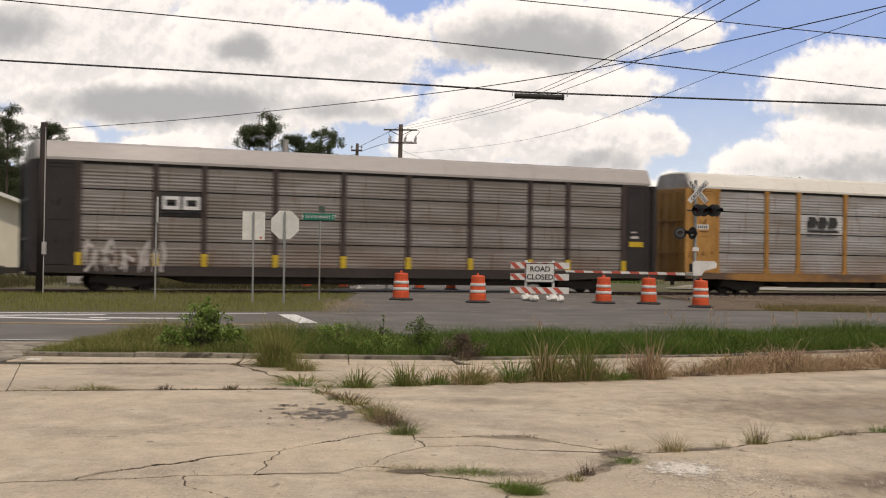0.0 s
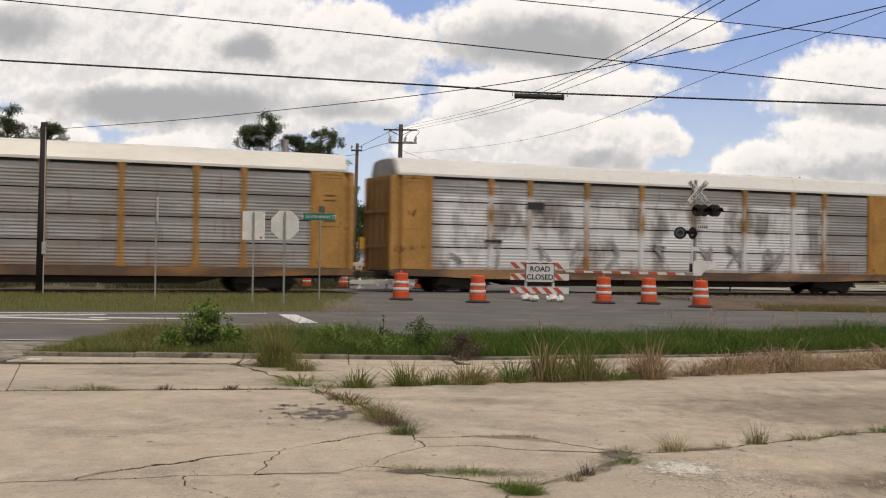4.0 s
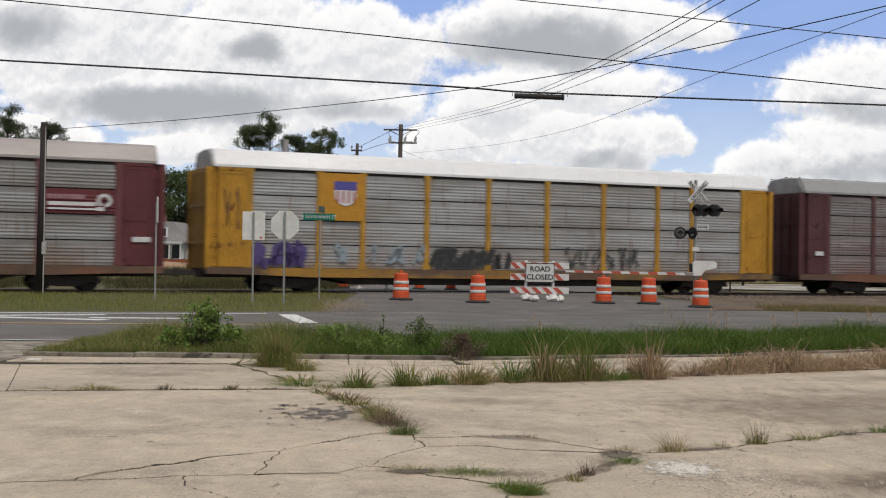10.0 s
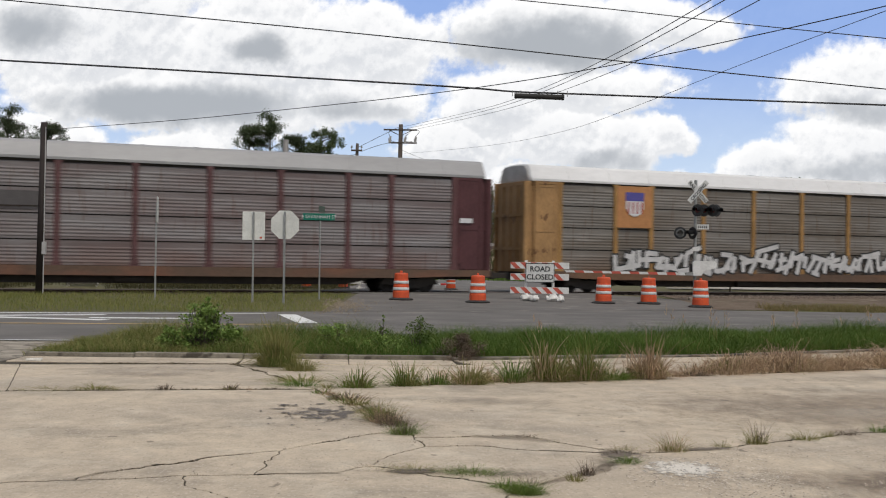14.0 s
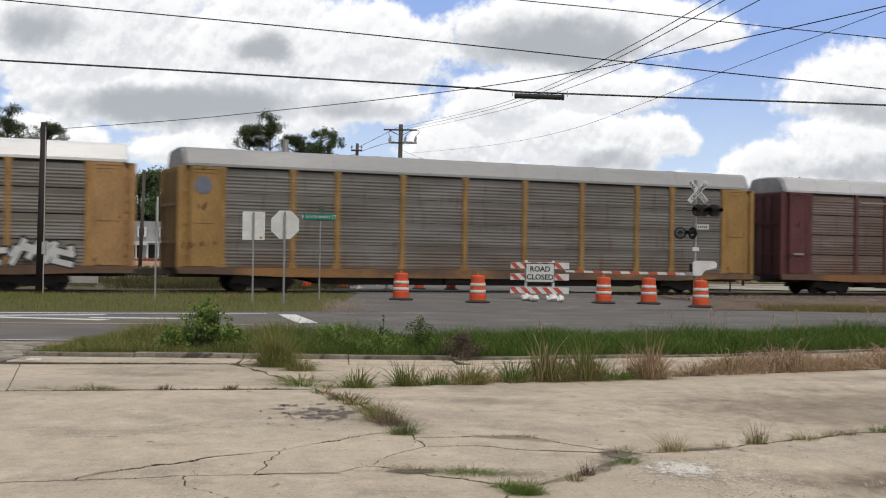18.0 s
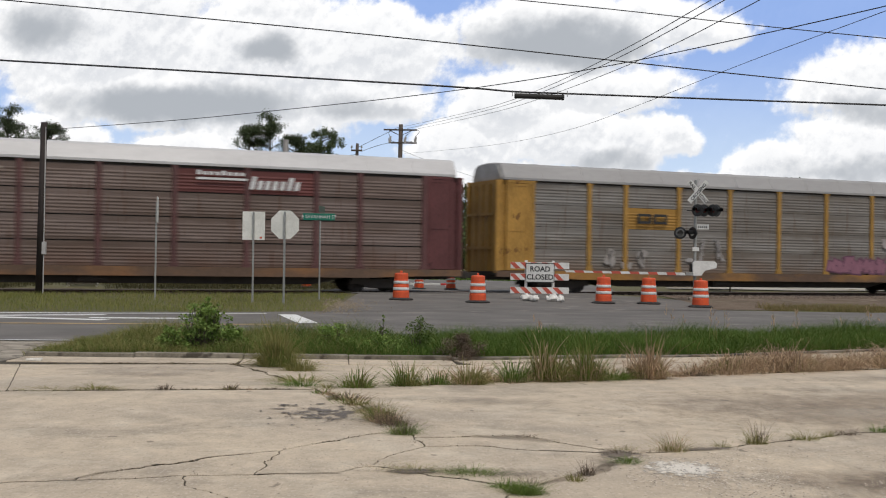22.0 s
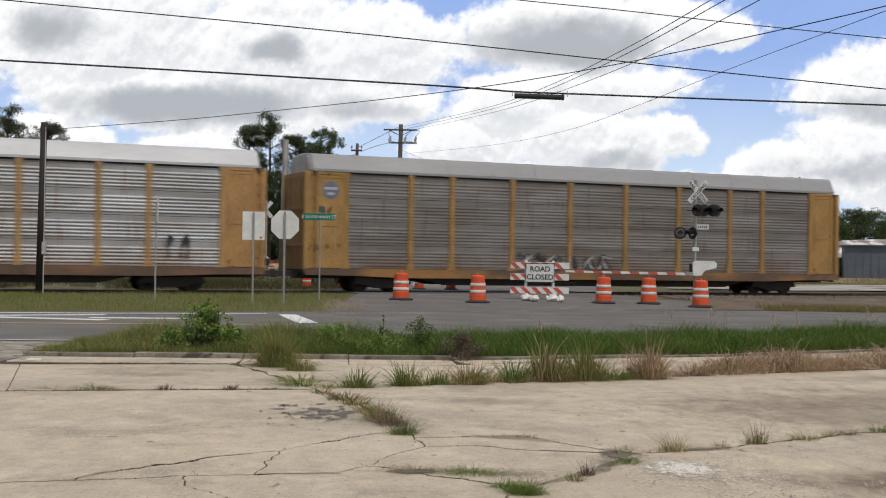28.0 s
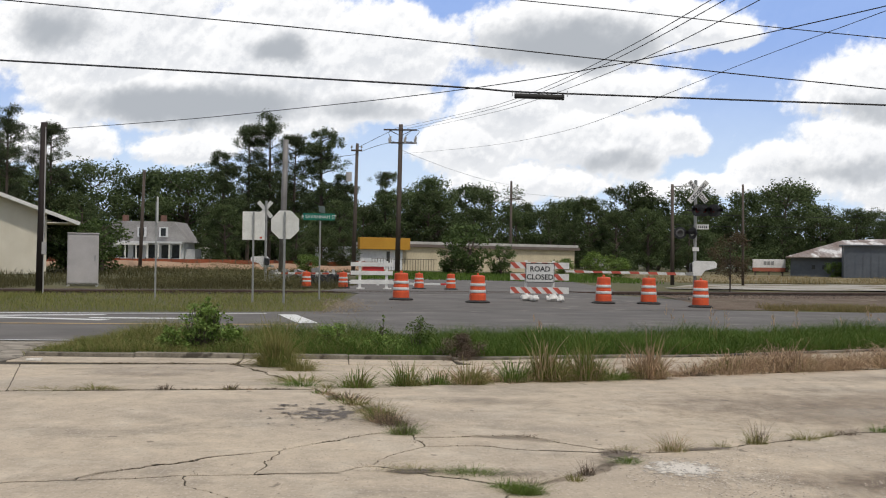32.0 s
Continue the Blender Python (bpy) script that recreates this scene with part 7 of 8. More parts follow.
def flat(name, col, rough=0.6):
    return mat(name, col, tuple(c * 0.85 for c in col), rough, scale=3, fine=20, bump=0.05)


def panel_mesh(w, material, ribs=7, gap=0.05, deep=0.012):
    """A ribbed side sheet: w wide, one tier high, facing -y, plain along its top."""
    h = TIERS[1] - TIERS[0] - gap
    prof = []
    q = h / ribs
    for i in range(ribs - 2):
        z = q * (0.35 + i)
        prof += [(0.0, z), (0.0, z + q * 0.26), (-deep, z + q * 0.46), (-deep, z + q * 0.66)]
    prof = [(0.0, 0.0)] + prof + [(0.0, q * (ribs - 1.6)), (0.0, h)]
    vs, fs = [], []
    for y, z in prof:
        vs += [(-w / 2, y, z), (w / 2, y, z)]
    for i in range(len(prof) - 1):
        fs.append((2 * i, 2 * i + 1, 2 * i + 3, 2 * i + 2))
    k = len(vs)
    vs += [(-w / 2, 0.03, 0), (w / 2, 0.03, 0), (w / 2, 0.03, h), (-w / 2, 0.03, h)]
    fs.append((k, k + 3, k + 2, k + 1))
    fs += [(0, k, k + 1, 1), (len(prof) * 2 - 2, len(prof) * 2 - 1, k + 2, k + 3)]
    me = bpy.data.meshes.new("side_panel")
    me.from_pydata(vs, [], fs)
    me.materials.append(material)
    return me


def child(name, me, parent, m=None, label=""):
    o = new(name, me)
    o.parent = parent
    if m is not None:
        o.matrix_basis = m
    if label:
        tagged(o, label)
    return o


def to_mesh(name, bm, material):
    me = bpy.data.meshes.new(name)
    bm.to_mesh(me)
    bm.free()
    me.materials.append(material)
    return me


def truck_meshes():
    bm = bmesh.new()
    poly = [(-1.35, 0.32), (-1.2, 0.62), (-0.55, 0.66), (-0.4, 0.55), (0.4, 0.55), (0.55, 0.66), (1.2, 0.62), (1.35, 0.32), (1.0, 0.34), (0.7, 0.26), (0.4, 0.16), (-0.4, 0.16), (-0.7, 0.26), (-1.0, 0.34)]
    prism(bm, poly, Matrix.Translation((0, -0.09, 0)), 0.18)
    for x in (-0.2, 0.0, 0.2):
        cyl(bm, (x, -0.02, 0.2), (x, -0.02, 0.52), 0.08, seg=8)
    side = to_mesh("side_frame", bm, UNDER)
    bm = bmesh.new()
    cyl(bm, (0, -0.95, 0), (0, 0.95, 0), 0.08, seg=10)
    for y in (-0.72, 0.72):
        s = 1 if y > 0 else -1
        cyl(bm, (0, y - 0.05, 0), (0, y + 0.05, 0), 0.42, seg=24)
        cyl(bm, (0, y - s * 0.09, 0), (0, y - s * 0.05, 0), 0.45, seg=24)
        cyl(bm, (0, y + s * 0.05, 0), (0, y + s * 0.07, 0), 0.2, seg=12)
    axle = to_mesh("wheelset", bm, WHEEL)
    bm = bmesh.new()
    box(bm, -0.25, 0.25, -1.0, 1.0, 0.3, 0.6, None, 0.03)
    bolster = to_mesh("bolster", bm, UNDER)
    bm = bmesh.new()
    box(bm, 0.0, 0.75, -0.11, 0.11, 0.62, 0.86, None, 0.02)
    box(bm, 0.62, 0.85, -0.16, 0.1, 0.58, 0.92, None, 0.03)
    coupler = to_mesh("coupler", bm, UNDER)
    return side, axle, bolster, coupler


SIDE_FRAME, AXLE, BOLSTER, COUPLER = truck_meshes()


def side_mat(name, car, base, dirt, streak=0.5, spray=None, spray_z=None):
    """Weathered galvanised sheet: horizontal dirt streaks, rust low down, and sprayed paint where it was put."""
    m = bpy.data.materials.new(name)
    m.use_nodes = True
    n, l = m.node_tree.nodes, m.node_tree.links
    b = n["Principled BSDF"]
    tc = n.new("ShaderNodeTexCoord")
    tc.object = car

    def tex(scale, stretch, detail=5):
        mp = n.new("ShaderNodeMapping")
        mp.inputs["Scale"].default_value = stretch
        l.new(tc.outputs["Object"], mp.inputs["Vector"])
        t = n.new("ShaderNodeTexNoise")
        t.inputs["Scale"].default_value, t.inputs["Detail"].default_value = scale, detail
        l.new(mp.outputs["Vector"], t.inputs["Vector"])
        return t.outputs["Fac"]

    def rng(src, lo, hi, a=0.0, z=1.0):
        r = n.new("ShaderNodeMapRange")
        for k, v in (("From Min", lo), ("From Max", hi), ("To Min", a), ("To Max", z)):
            r.inputs[k].default_value = v
        l.new(src, r.inputs["Value"])
        return r.outputs["Result"]

    def blend(fac, a, z, how="MIX"):
        x = n.new("ShaderNodeMix")
        x.data_type, x.blend_type = "RGBA", how
        for i, v in ((0, fac), (6, a), (7, z)):
            if isinstance(v, (int, float)):
                x.inputs[i].default_value = v
            elif isinstance(v, tuple):
                x.inputs[i].default_value = (*v, 1)
            else:
                l.new(v, x.inputs[i])
        return x.outputs[2]

    c = blend(rng(tex(0.8, (0.25, 1, 1.4)), 0.35, 0.65), base, dirt)
    c = blend(rng(tex(2.5, (0.3, 1, 5.0)), 0.45, 0.75, 0, streak), c, tuple(v * 0.7 for v in dirt))
    sp = n.new("ShaderNodeSeparateXYZ")
    l.new(tc.outputs["Object"], sp.inputs[0])
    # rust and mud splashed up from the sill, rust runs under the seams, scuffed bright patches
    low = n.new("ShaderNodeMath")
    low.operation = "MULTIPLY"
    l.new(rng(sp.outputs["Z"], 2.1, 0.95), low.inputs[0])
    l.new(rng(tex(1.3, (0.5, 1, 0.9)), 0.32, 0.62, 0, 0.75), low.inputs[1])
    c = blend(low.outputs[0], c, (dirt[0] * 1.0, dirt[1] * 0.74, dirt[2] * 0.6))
    c = blend(rng(tex(3.2, (1.0, 1, 0.22)), 0.58, 0.72, 0, 0.5), c, (dirt[0] * 0.85, dirt[1] * 0.62, dirt[2] * 0.5))
    c = blend(rng(tex(1.1, (0.35, 1, 2.2), 6), 0.6, 0.72, 0, 0.55), c, tuple(min(0.75, v * 1.25) for v in base))
    if spray:

        def mul(a, z):
            x = n.new("ShaderNodeMath")
            x.operation = "MULTIPLY"
            l.new(a, x.inputs[0])
            l.new(z, x.inputs[1])
            return x.outputs[0]

        x0, x1, z0, z1, cut = spray_z
        f = mul(rng(sp.outputs["X"], x0, x0 + 0.6), rng(sp.outputs["X"], x1, x1 - 0.6))
        f = mul(f, mul(rng(sp.outputs["Z"], z0, z0 + 0.3), rng(sp.outputs["Z"], z1, z1 - 0.2)))
        f = mul(f, rng(tex(0.7, (0.9, 1, 0.55), 6), cut, cut + 0.12))
        c = blend(f, c, spray)
    oi = n.new("ShaderNodeObjectInfo")
    g = n.new("ShaderNodeCombineColor")
    gv = rng(oi.outputs["Random"], 0, 1, 0.93, 1.07)
    for k in ("Red", "Green", "Blue"):
        l.new(gv, g.inputs[k])
    c = blend(1.0, c, g.outputs["Color"], "MULTIPLY")
    l.new(c, b.inputs["Base Color"])
    b.inputs["Roughness"].default_value, b.inputs["Metallic"].default_value = 0.55, 0.15
    return m


def tag_strokes(parent, x0, x1, z0, z1, material, seed, glyphs, thick=0.12, label="sprayed graffiti strokes", y0=-1.548):
    """Looping sprayed strokes on the near side that spell nothing."""
    rnd = random.Random(seed)
    step = (x1 - x0) / glyphs
    for g in range(glyphs):
        cx, w, h = x0 + (g + 0.5) * step, step * 0.8, z1 - z0
        pts = [(cx + rnd.uniform(-0.5, 0.5) * w, z0 + h * (0.05 + 0.9 * ((i % 2) if rnd.random() < 0.75 else rnd.random()))) for i in range(rnd.randint(3, 5))]
        line = []
        for a, b in zip(pts, pts[1:]):
            bend = rnd.uniform(-0.25, 0.25)
            for k in range(6):
                t = k / 6
                line.append((a[0] + (b[0] - a[0]) * t + bend * math.sin(math.pi * t) * w, a[1] + (b[1] - a[1]) * t))
        line.append(pts[-1])
        y = y0 - 0.0005 * g
        prev = None
        bm = bmesh.new()
        for i, (x, z) in enumerate(line):
            xa, za = line[max(0, i - 1)]
            xb, zb = line[min(len(line) - 1, i + 1)]
            d = Vector((xb - xa, zb - za))
            d = d.normalized() if d.length > 1e-6 else Vector((1, 0))
            t = thick * (0.7 + 0.5 * math.sin(i * 0.8 + seed))
            cur = (bm.verts.new((x - d.y * t / 2, y, z + d.x * t / 2)), bm.verts.new((x + d.y * t / 2, y, z - d.x * t / 2)))
            if prev:
                bm.faces.new((prev[0], prev[1], cur[1], cur[0]))
            prev = cur
        part("graffiti", bm, material, parent, label)


def block_tag(parent, x0, x1, z0, z1, fill, edge, seed, glyphs, label, y=-1.56, weight=0.2, slant=0.5):
    """A row of fat sprayed blocks, each of leaning bars, dark at the edge; they spell nothing."""
    rnd = random.Random(seed)
    step, h = (x1 - x0) / glyphs, z1 - z0
    t = step * weight
    for g in range(glyphs):
        a, w, up = x0 + g * step, step * 1.0, h * rnd.uniform(0.88, 1.06)
        picks = []
        for k in range(3):
            lo, hi = rnd.uniform(0, 0.35), rnd.uniform(0.65, 1.0)
            xa = (0.42 * k + rnd.uniform(-0.08, 0.08))
            picks.append(((xa, lo), (xa + rnd.uniform(-0.25, 0.3), hi)))
        for k in range(2):
            za = rnd.uniform(0.05, 0.95)
            picks.append(((rnd.uniform(-0.1, 0.3), za), (rnd.uniform(0.6, 1.1), za + rnd.uniform(-0.3, 0.3))))
        for grow, dy, material in ((0.07, 0.0, edge), (0.0, -0.008, fill)):
            bm = bmesh.new()
            for k, ((xa, za), (xb, zb)) in enumerate(picks):
                p = Vector((a + xa * w + slant * za * up * 0.5, z0 + za * up))
                q = Vector((a + xb * w + slant * zb * up * 0.5, z0 + zb * up))
                d = (q - p).normalized()
                n = Vector((-d.y, d.x)) * (t / 2 + grow)
                p, q = p - d * grow, q + d * grow
                yy = y + dy - 0.0012 * k
                bm.faces.new([bm.verts.new((v.x, yy, v.y)) for v in (p - n, q - n, q + n, p + n)])
            part("graffiti", bm, material, parent, label)


def plate(parent, name, x0, x1, z0, z1, material, label="", y=-1.56, thick=0.02):
    bm = bmesh.new()
    box(bm, x0, x1, y, y + thick, z0, z1)
    return part(name, bm, material, parent, label)


def autorack(index, label, side, post, end, roof_col, sill, seed, spray=None, spray_z=None, dirt=None, markers=False, post_tops=True, gap=0.055, painted=(), deep=0.012):
    """painted: (panel, tier, colour) of side sheets that carry a painted field."""
    car = empty("autorack_car", Matrix(), label, "railway car", "cars of the passing train")
    nm = "car_%s_" % "abcdefghijkl"[index]
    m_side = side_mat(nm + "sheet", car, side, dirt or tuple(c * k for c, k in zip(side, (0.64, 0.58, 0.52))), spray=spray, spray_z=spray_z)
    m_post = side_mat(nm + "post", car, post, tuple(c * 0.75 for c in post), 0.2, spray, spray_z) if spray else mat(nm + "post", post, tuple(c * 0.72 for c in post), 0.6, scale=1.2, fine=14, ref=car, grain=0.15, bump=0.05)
    m_end = mat(nm + "end", end, tuple(c * 0.72 for c in end), 0.6, scale=0.7, fine=7, ref=car, grain=0.12, bump=0.03, spots=(end[0] * 0.42, end[1] * 0.36, end[2] * 0.36), spot_scale=1.3, spot_cut=0.62)
    m_roof = mat(nm + "roof", roof_col, tuple(c * 0.88 for c in roof_col), 0.55, 0.1, scale=0.4, fine=6, ref=car, stretch=(0.3, 1, 1), bump=0.02, grain=0.05)
    m_sill = mat(nm + "sill", sill, (0.12, 0.075, 0.05) if sill[0] > 0.1 else tuple(c * 0.7 for c in sill), 0.75, scale=0.8, fine=10, ref=car, mix=(0.4, 0.6), stretch=(0.4, 1, 1), bump=0.1)
    # added solid dark box: stands in for the shaded inside behind the gaps
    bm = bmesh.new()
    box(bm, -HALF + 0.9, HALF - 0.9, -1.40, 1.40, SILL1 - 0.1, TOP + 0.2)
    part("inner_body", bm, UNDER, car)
    # deck and sills
    bm = bmesh.new()
    box(bm, -HALF + 0.25, HALF - 0.25, -1.42, 1.42, 0.78, 0.94)
    box(bm, -HALF + 0.2, HALF - 0.2, -0.35, 0.35, 0.55, 0.8)
    part("deck", bm, UNDER, car)
    for sg in (-1, 1):
        bm = bmesh.new()
        y = sg * 1.5
        prism(bm, [(-HALF + 0.15, 0.70), (-11.9, 0.68), (-9.6, SILL0), (9.6, SILL0), (11.9, 0.68), (HALF - 0.15, 0.70), (HALF - 0.15, SILL1 - 0.01), (-HALF + 0.15, SILL1 - 0.01)], Matrix.Translation((0, y - 0.06, 0)), 0.12)
        part("side_sill", bm, m_sill, car, "dirt-streaked side sill")
    # roof: shallow arch with cut corners
    bm = bmesh.new()
    prof = [(-1.54, TOP + 0.02), (-1.54, TOP + 0.12), (-1.26, TOP + 0.66), (-1.12, ROOF - 0.03), (-0.6, ROOF + 0.02), (0.0, ROOF + 0.04), (0.6, ROOF + 0.02), (1.12, ROOF - 0.03), (1.26, TOP + 0.66), (1.54, TOP + 0.12), (1.54, TOP + 0.02)]
    rows = []
    for x in (-HALF + 0.42, -HALF + 0.47, HALF - 0.47, HALF - 0.42):
        e = 0.94 if abs(x) > HALF - 0.45 else 1.0
        rows.append([bm.verts.new((x, y * e, TOP + (z - TOP) * e)) for y, z in prof])
    for a, b in zip(rows, rows[1:]):
        for i in range(len(prof) - 1):
            bm.faces.new((a[i], b[i], b[i + 1], a[i + 1]))
        bm.faces.new((a[-1], b[-1], b[0], a[0]))
    bm.faces.new(rows[0])
    bm.faces.new(rows[-1][::-1])
    bmesh.ops.recalc_face_normals(bm, faces=bm.faces[:])
    rf = part("roof", bm, m_roof, car)
    for ex in (-1, 1):
        bm = bmesh.new()
        prism(bm, [(y * 0.9, TOP + 0.03 + (z - TOP) * 0.86) for y, z in prof], Matrix.Translation((ex * (HALF - 0.41), 0, 0)) @ Matrix.Rotation(math.pi / 2, 4, "Z"), 0.05)
        part("roof_end", bm, ROOF_END, rf, "dull grey sheet closing the roof's end")
    for i in range(12):
        x = -HALF + 2.4 + i * (2 * HALF - 4.8) / 11
        bm = bmesh.new()
        for (ya, za), (yb, zb) in zip(prof[1:6], prof[2:6]):
            box(bm, x - 0.03, x + 0.03, -0.5 * math.hypot(yb - ya, zb - za), 0.5 * math.hypot(yb - ya, zb - za), -0.004, 0.012, Matrix.Translation((0, (ya + yb) / 2, (za + zb) / 2)) @ Matrix.Rotation(math.atan2(zb - za, yb - ya), 4, "X"))
        part("roof_seam", bm, m_roof, rf)
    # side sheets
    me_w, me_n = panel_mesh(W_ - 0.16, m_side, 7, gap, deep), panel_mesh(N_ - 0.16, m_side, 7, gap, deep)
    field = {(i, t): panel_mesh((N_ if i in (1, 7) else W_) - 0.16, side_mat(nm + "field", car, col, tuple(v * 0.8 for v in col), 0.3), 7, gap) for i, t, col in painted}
    for sg in (-1, 1):
        turn = Matrix.Identity(4) if sg < 0 else Matrix.Rotation(math.pi, 4, "Z")
        for i in range(9):
            xc, w = (EDGES[i] + EDGES[i + 1]) / 2, EDGES[i + 1] - EDGES[i]
            for t in range(4):
                own = field.get((i, t)) if sg < 0 else None
                child("side_panel", own or (me_w if w > 2.5 else me_n), car, Matrix.Translation((xc, sg * 1.46, TIERS[t])) @ turn)
        bm = bmesh.new()
        box(bm, -0.11, 0.11, -0.06, 0.06, SILL0 + 0.42, TOP, None, 0.01)
        prism(bm, [(-0.2, SILL1 - 0.02), (0.2, SILL1 - 0.02), (0.09, SILL1 + 0.35), (-0.09, SILL1 + 0.35)], Matrix.Translation((0, -0.055, 0)), 0.05)
        if post_tops:
            prism(bm, [(-0.09, TOP - 0.2), (0.09, TOP - 0.2), (0.16, TOP - 0.01), (-0.16, TOP - 0.01)], Matrix.Translation((0, -0.055, 0)), 0.05)
        me_p = to_mesh("post", bm, m_post)
        for x in EDGES:
            child("post", me_p, car, Matrix.Translation((x, sg * 1.49, 0)) @ turn)
            if markers and sg < 0:
                plate(car, "marker", x - 0.12, x + 0.12, SILL1 + 0.0, SILL1 + 0.5, YELLOW_MARK, "yellow reflective marker", -1.575)
    me_r = to_mesh("rung", _box_bm(-0.11, 0.11, -0.012, 0.012, -0.012, 0.012), m_end)
    # ends: solid side sheets, corner posts, ribbed end doors
    for ex in (-1, 1):
        turn = Matrix.Identity(4) if ex < 0 else Matrix.Rotation(math.pi, 4, "Z")
        hold = part("end_frame", _box_bm(-HALF + 0.2, -HALF + 0.42, -1.5, 1.5, TOP - 0.18, TOP + 0.0), m_end, car)
        hold.matrix_basis = turn
        for sg in (-1, 1):
            bm = bmesh.new()
            y = sg * 1.5
            box(bm, -HALF + 0.62, EDGES[0] - 0.05, y - 0.03, y + 0.03, SILL1, TOP, None, 0.01)
            box(bm, -HALF + 0.62, EDGES[0] - 0.3, y - 0.05, y + 0.05, TOP - 0.12, TOP, None, 0.01)
            box(bm, -HALF + 0.62, -HALF + 0.74, y - 0.055, y + 0.055, SILL1, TOP, None, 0.01)
            p = part("end_sheet", bm, m_end, hold)
            bm = bmesh.new()
            for z0, z1 in ((1.0, 1.06), (2.7, 2.76), (TOP - 0.25, TOP - 0.19)):
                box(bm, -HALF + 0.78, EDGES[0] - 0.3, y - 0.045, y + 0.045, z0, z1)
            box(bm, EDGES[0] - 0.3, EDGES[0] - 0.22, y - 0.05, y + 0.05, SILL1, TOP - 0.12)
            part("sheet_frame", bm, m_end, p)
            bm = bmesh.new()
            box(bm, -HALF + 0.12, -HALF + 0.34, y * 0.965 - 0.07, y * 0.965 + 0.07, 0.86, TOP, None, 0.02)
            part("corner_post", bm, m_end, hold)
            bm = bmesh.new()
            box(bm, -HALF + 0.34, -HALF + 0.62, y * 0.93 - 0.03, y * 0.93 + 0.03, SILL1, TOP)
            part("recess", bm, m_end, hold)
            bm = bmesh.new()
            for lx in (0.355, 0.595):
                box(bm, -HALF + lx - 0.012, -HALF + lx + 0.012, y - 0.014, y + 0.014, 1.0, 4.5)
            lad = part("ladder", bm, m_end, hold)
            if sg == -ex:
                continue
            for k in range(9):
                child("rung", me_r, lad, Matrix.Translation((-HALF + 0.475, y, 1.06 + k * 0.42)))
        bm = bmesh.new()
        for k in range(8):
            y0 = -1.36 + k * 0.34
            box(bm, -HALF + (0.24 if k % 2 else 0.19), -HALF + 0.33, y0, y0 + 0.34, SILL1 - 0.05, TOP - 0.1)
        for z in (1.9, 3.4):
            box(bm, -HALF + 0.13, -HALF + 0.2, -1.36, 1.36, z, z + 0.12)
        part("end_door", bm, m_end, hold, "ribbed end doors")
        o = child("coupler", COUPLER, car, Matrix.Translation((ex * (HALF - 0.05), 0, 0)) @ (Matrix.Identity(4) if ex > 0 else Matrix.Rotation(math.pi, 4, "Z")))
        # truck
        tr = new("truck")
        tr.parent = car
        tr.matrix_basis = Matrix.Translation((ex * 10.3, 0, 0))
        tagged(tr, "dark grimy truck with two axles")
        child("bolster", BOLSTER, tr)
        for sg in (-1, 1):
            child("side_frame", SIDE_FRAME, tr, Matrix.Translation((0, sg * 1.0, 0)))
        for ax in (-0.89, 0.89):
            w = child("wheelset", AXLE, tr, Matrix.Translation((ax, 0, 0.42)))
            WHEELS.append((index, w, ax))
    # gear under the floor
    bm = bmesh.new()
    cyl(bm, (-2.2, -1.1, 0.5), (-1.0, -1.1, 0.5), 0.2, seg=12)
    part("air_tank", bm, UNDER, car)
    for y in (-0.95, 0.95):
        bm = bmesh.new()
        prism(bm, [(-8.8, 0.6), (-7.4, 0.3), (7.4, 0.3), (8.8, 0.6), (8.8, 0.79), (-8.8, 0.79)], Matrix.Translation((0, y - 0.05, 0)), 0.1)
        part("underframe_beam", bm, UNDER, car)
    CARS.append(car)
    return car


def _box_bm(x0, x1, y0, y1, z0, z1):
    bm = bmesh.new()
    box(bm, x0, x1, y0, y1, z0, z1, None, 0.01)
    return bm


CARS, WHEELS = [], []
YEL, YEL_D, MAROON = (0.44, 0.215, 0.045), (0.36, 0.20, 0.06), (0.13, 0.028, 0.032)
GALV, GALV_D = (0.40, 0.40, 0.40), (0.25, 0.235, 0.22)
WHITE_D, BLACK_D = flat("decal_white", (0.72, 0.72, 0.72)), flat("decal_black", (0.03, 0.03, 0.03))
BLUE_D, RED_D, PURPLE_D = flat("decal_blue", (0.10, 0.09, 0.35)), flat("decal_red", (0.45, 0.06, 0.05)), flat("decal_violet", (0.10, 0.07, 0.22))
ORANGE_D, PINK_D, OLIVE_D = flat("decal_orange", (0.52, 0.24, 0.09)), flat("decal_pink", (0.29, 0.13, 0.18)), flat("decal_yellow_green", (0.32, 0.29, 0.08))


def worm(parent, x0, x1, z0, z1, material, y=-1.585):
    """Two plain stout rings side by side."""
    w, t = 0.46 * (x1 - x0), (z1 - z0) * 0.26
    bm = bmesh.new()
    for x in (x0, x1 - w):
        for a, b, c, d in ((x, x + w, z1 - t, z1), (x, x + w, z0, z0 + t), (x, x + t, z0 + t, z1 - t), (x + w - t, x + w, z0 + t, z1 - t)):
            box(bm, a, b, y, y + 0.012, c, d)
    part("emblem", bm, material, parent, "plain angular mark")



def bars(parent, rows, material, y=-1.585):
    for x0, x1, z0, z1 in rows:
        bm = bmesh.new()
        box(bm, x0, x1, y, y + 0.01, z0, z1)
        part("marking_bar", bm, material, parent)


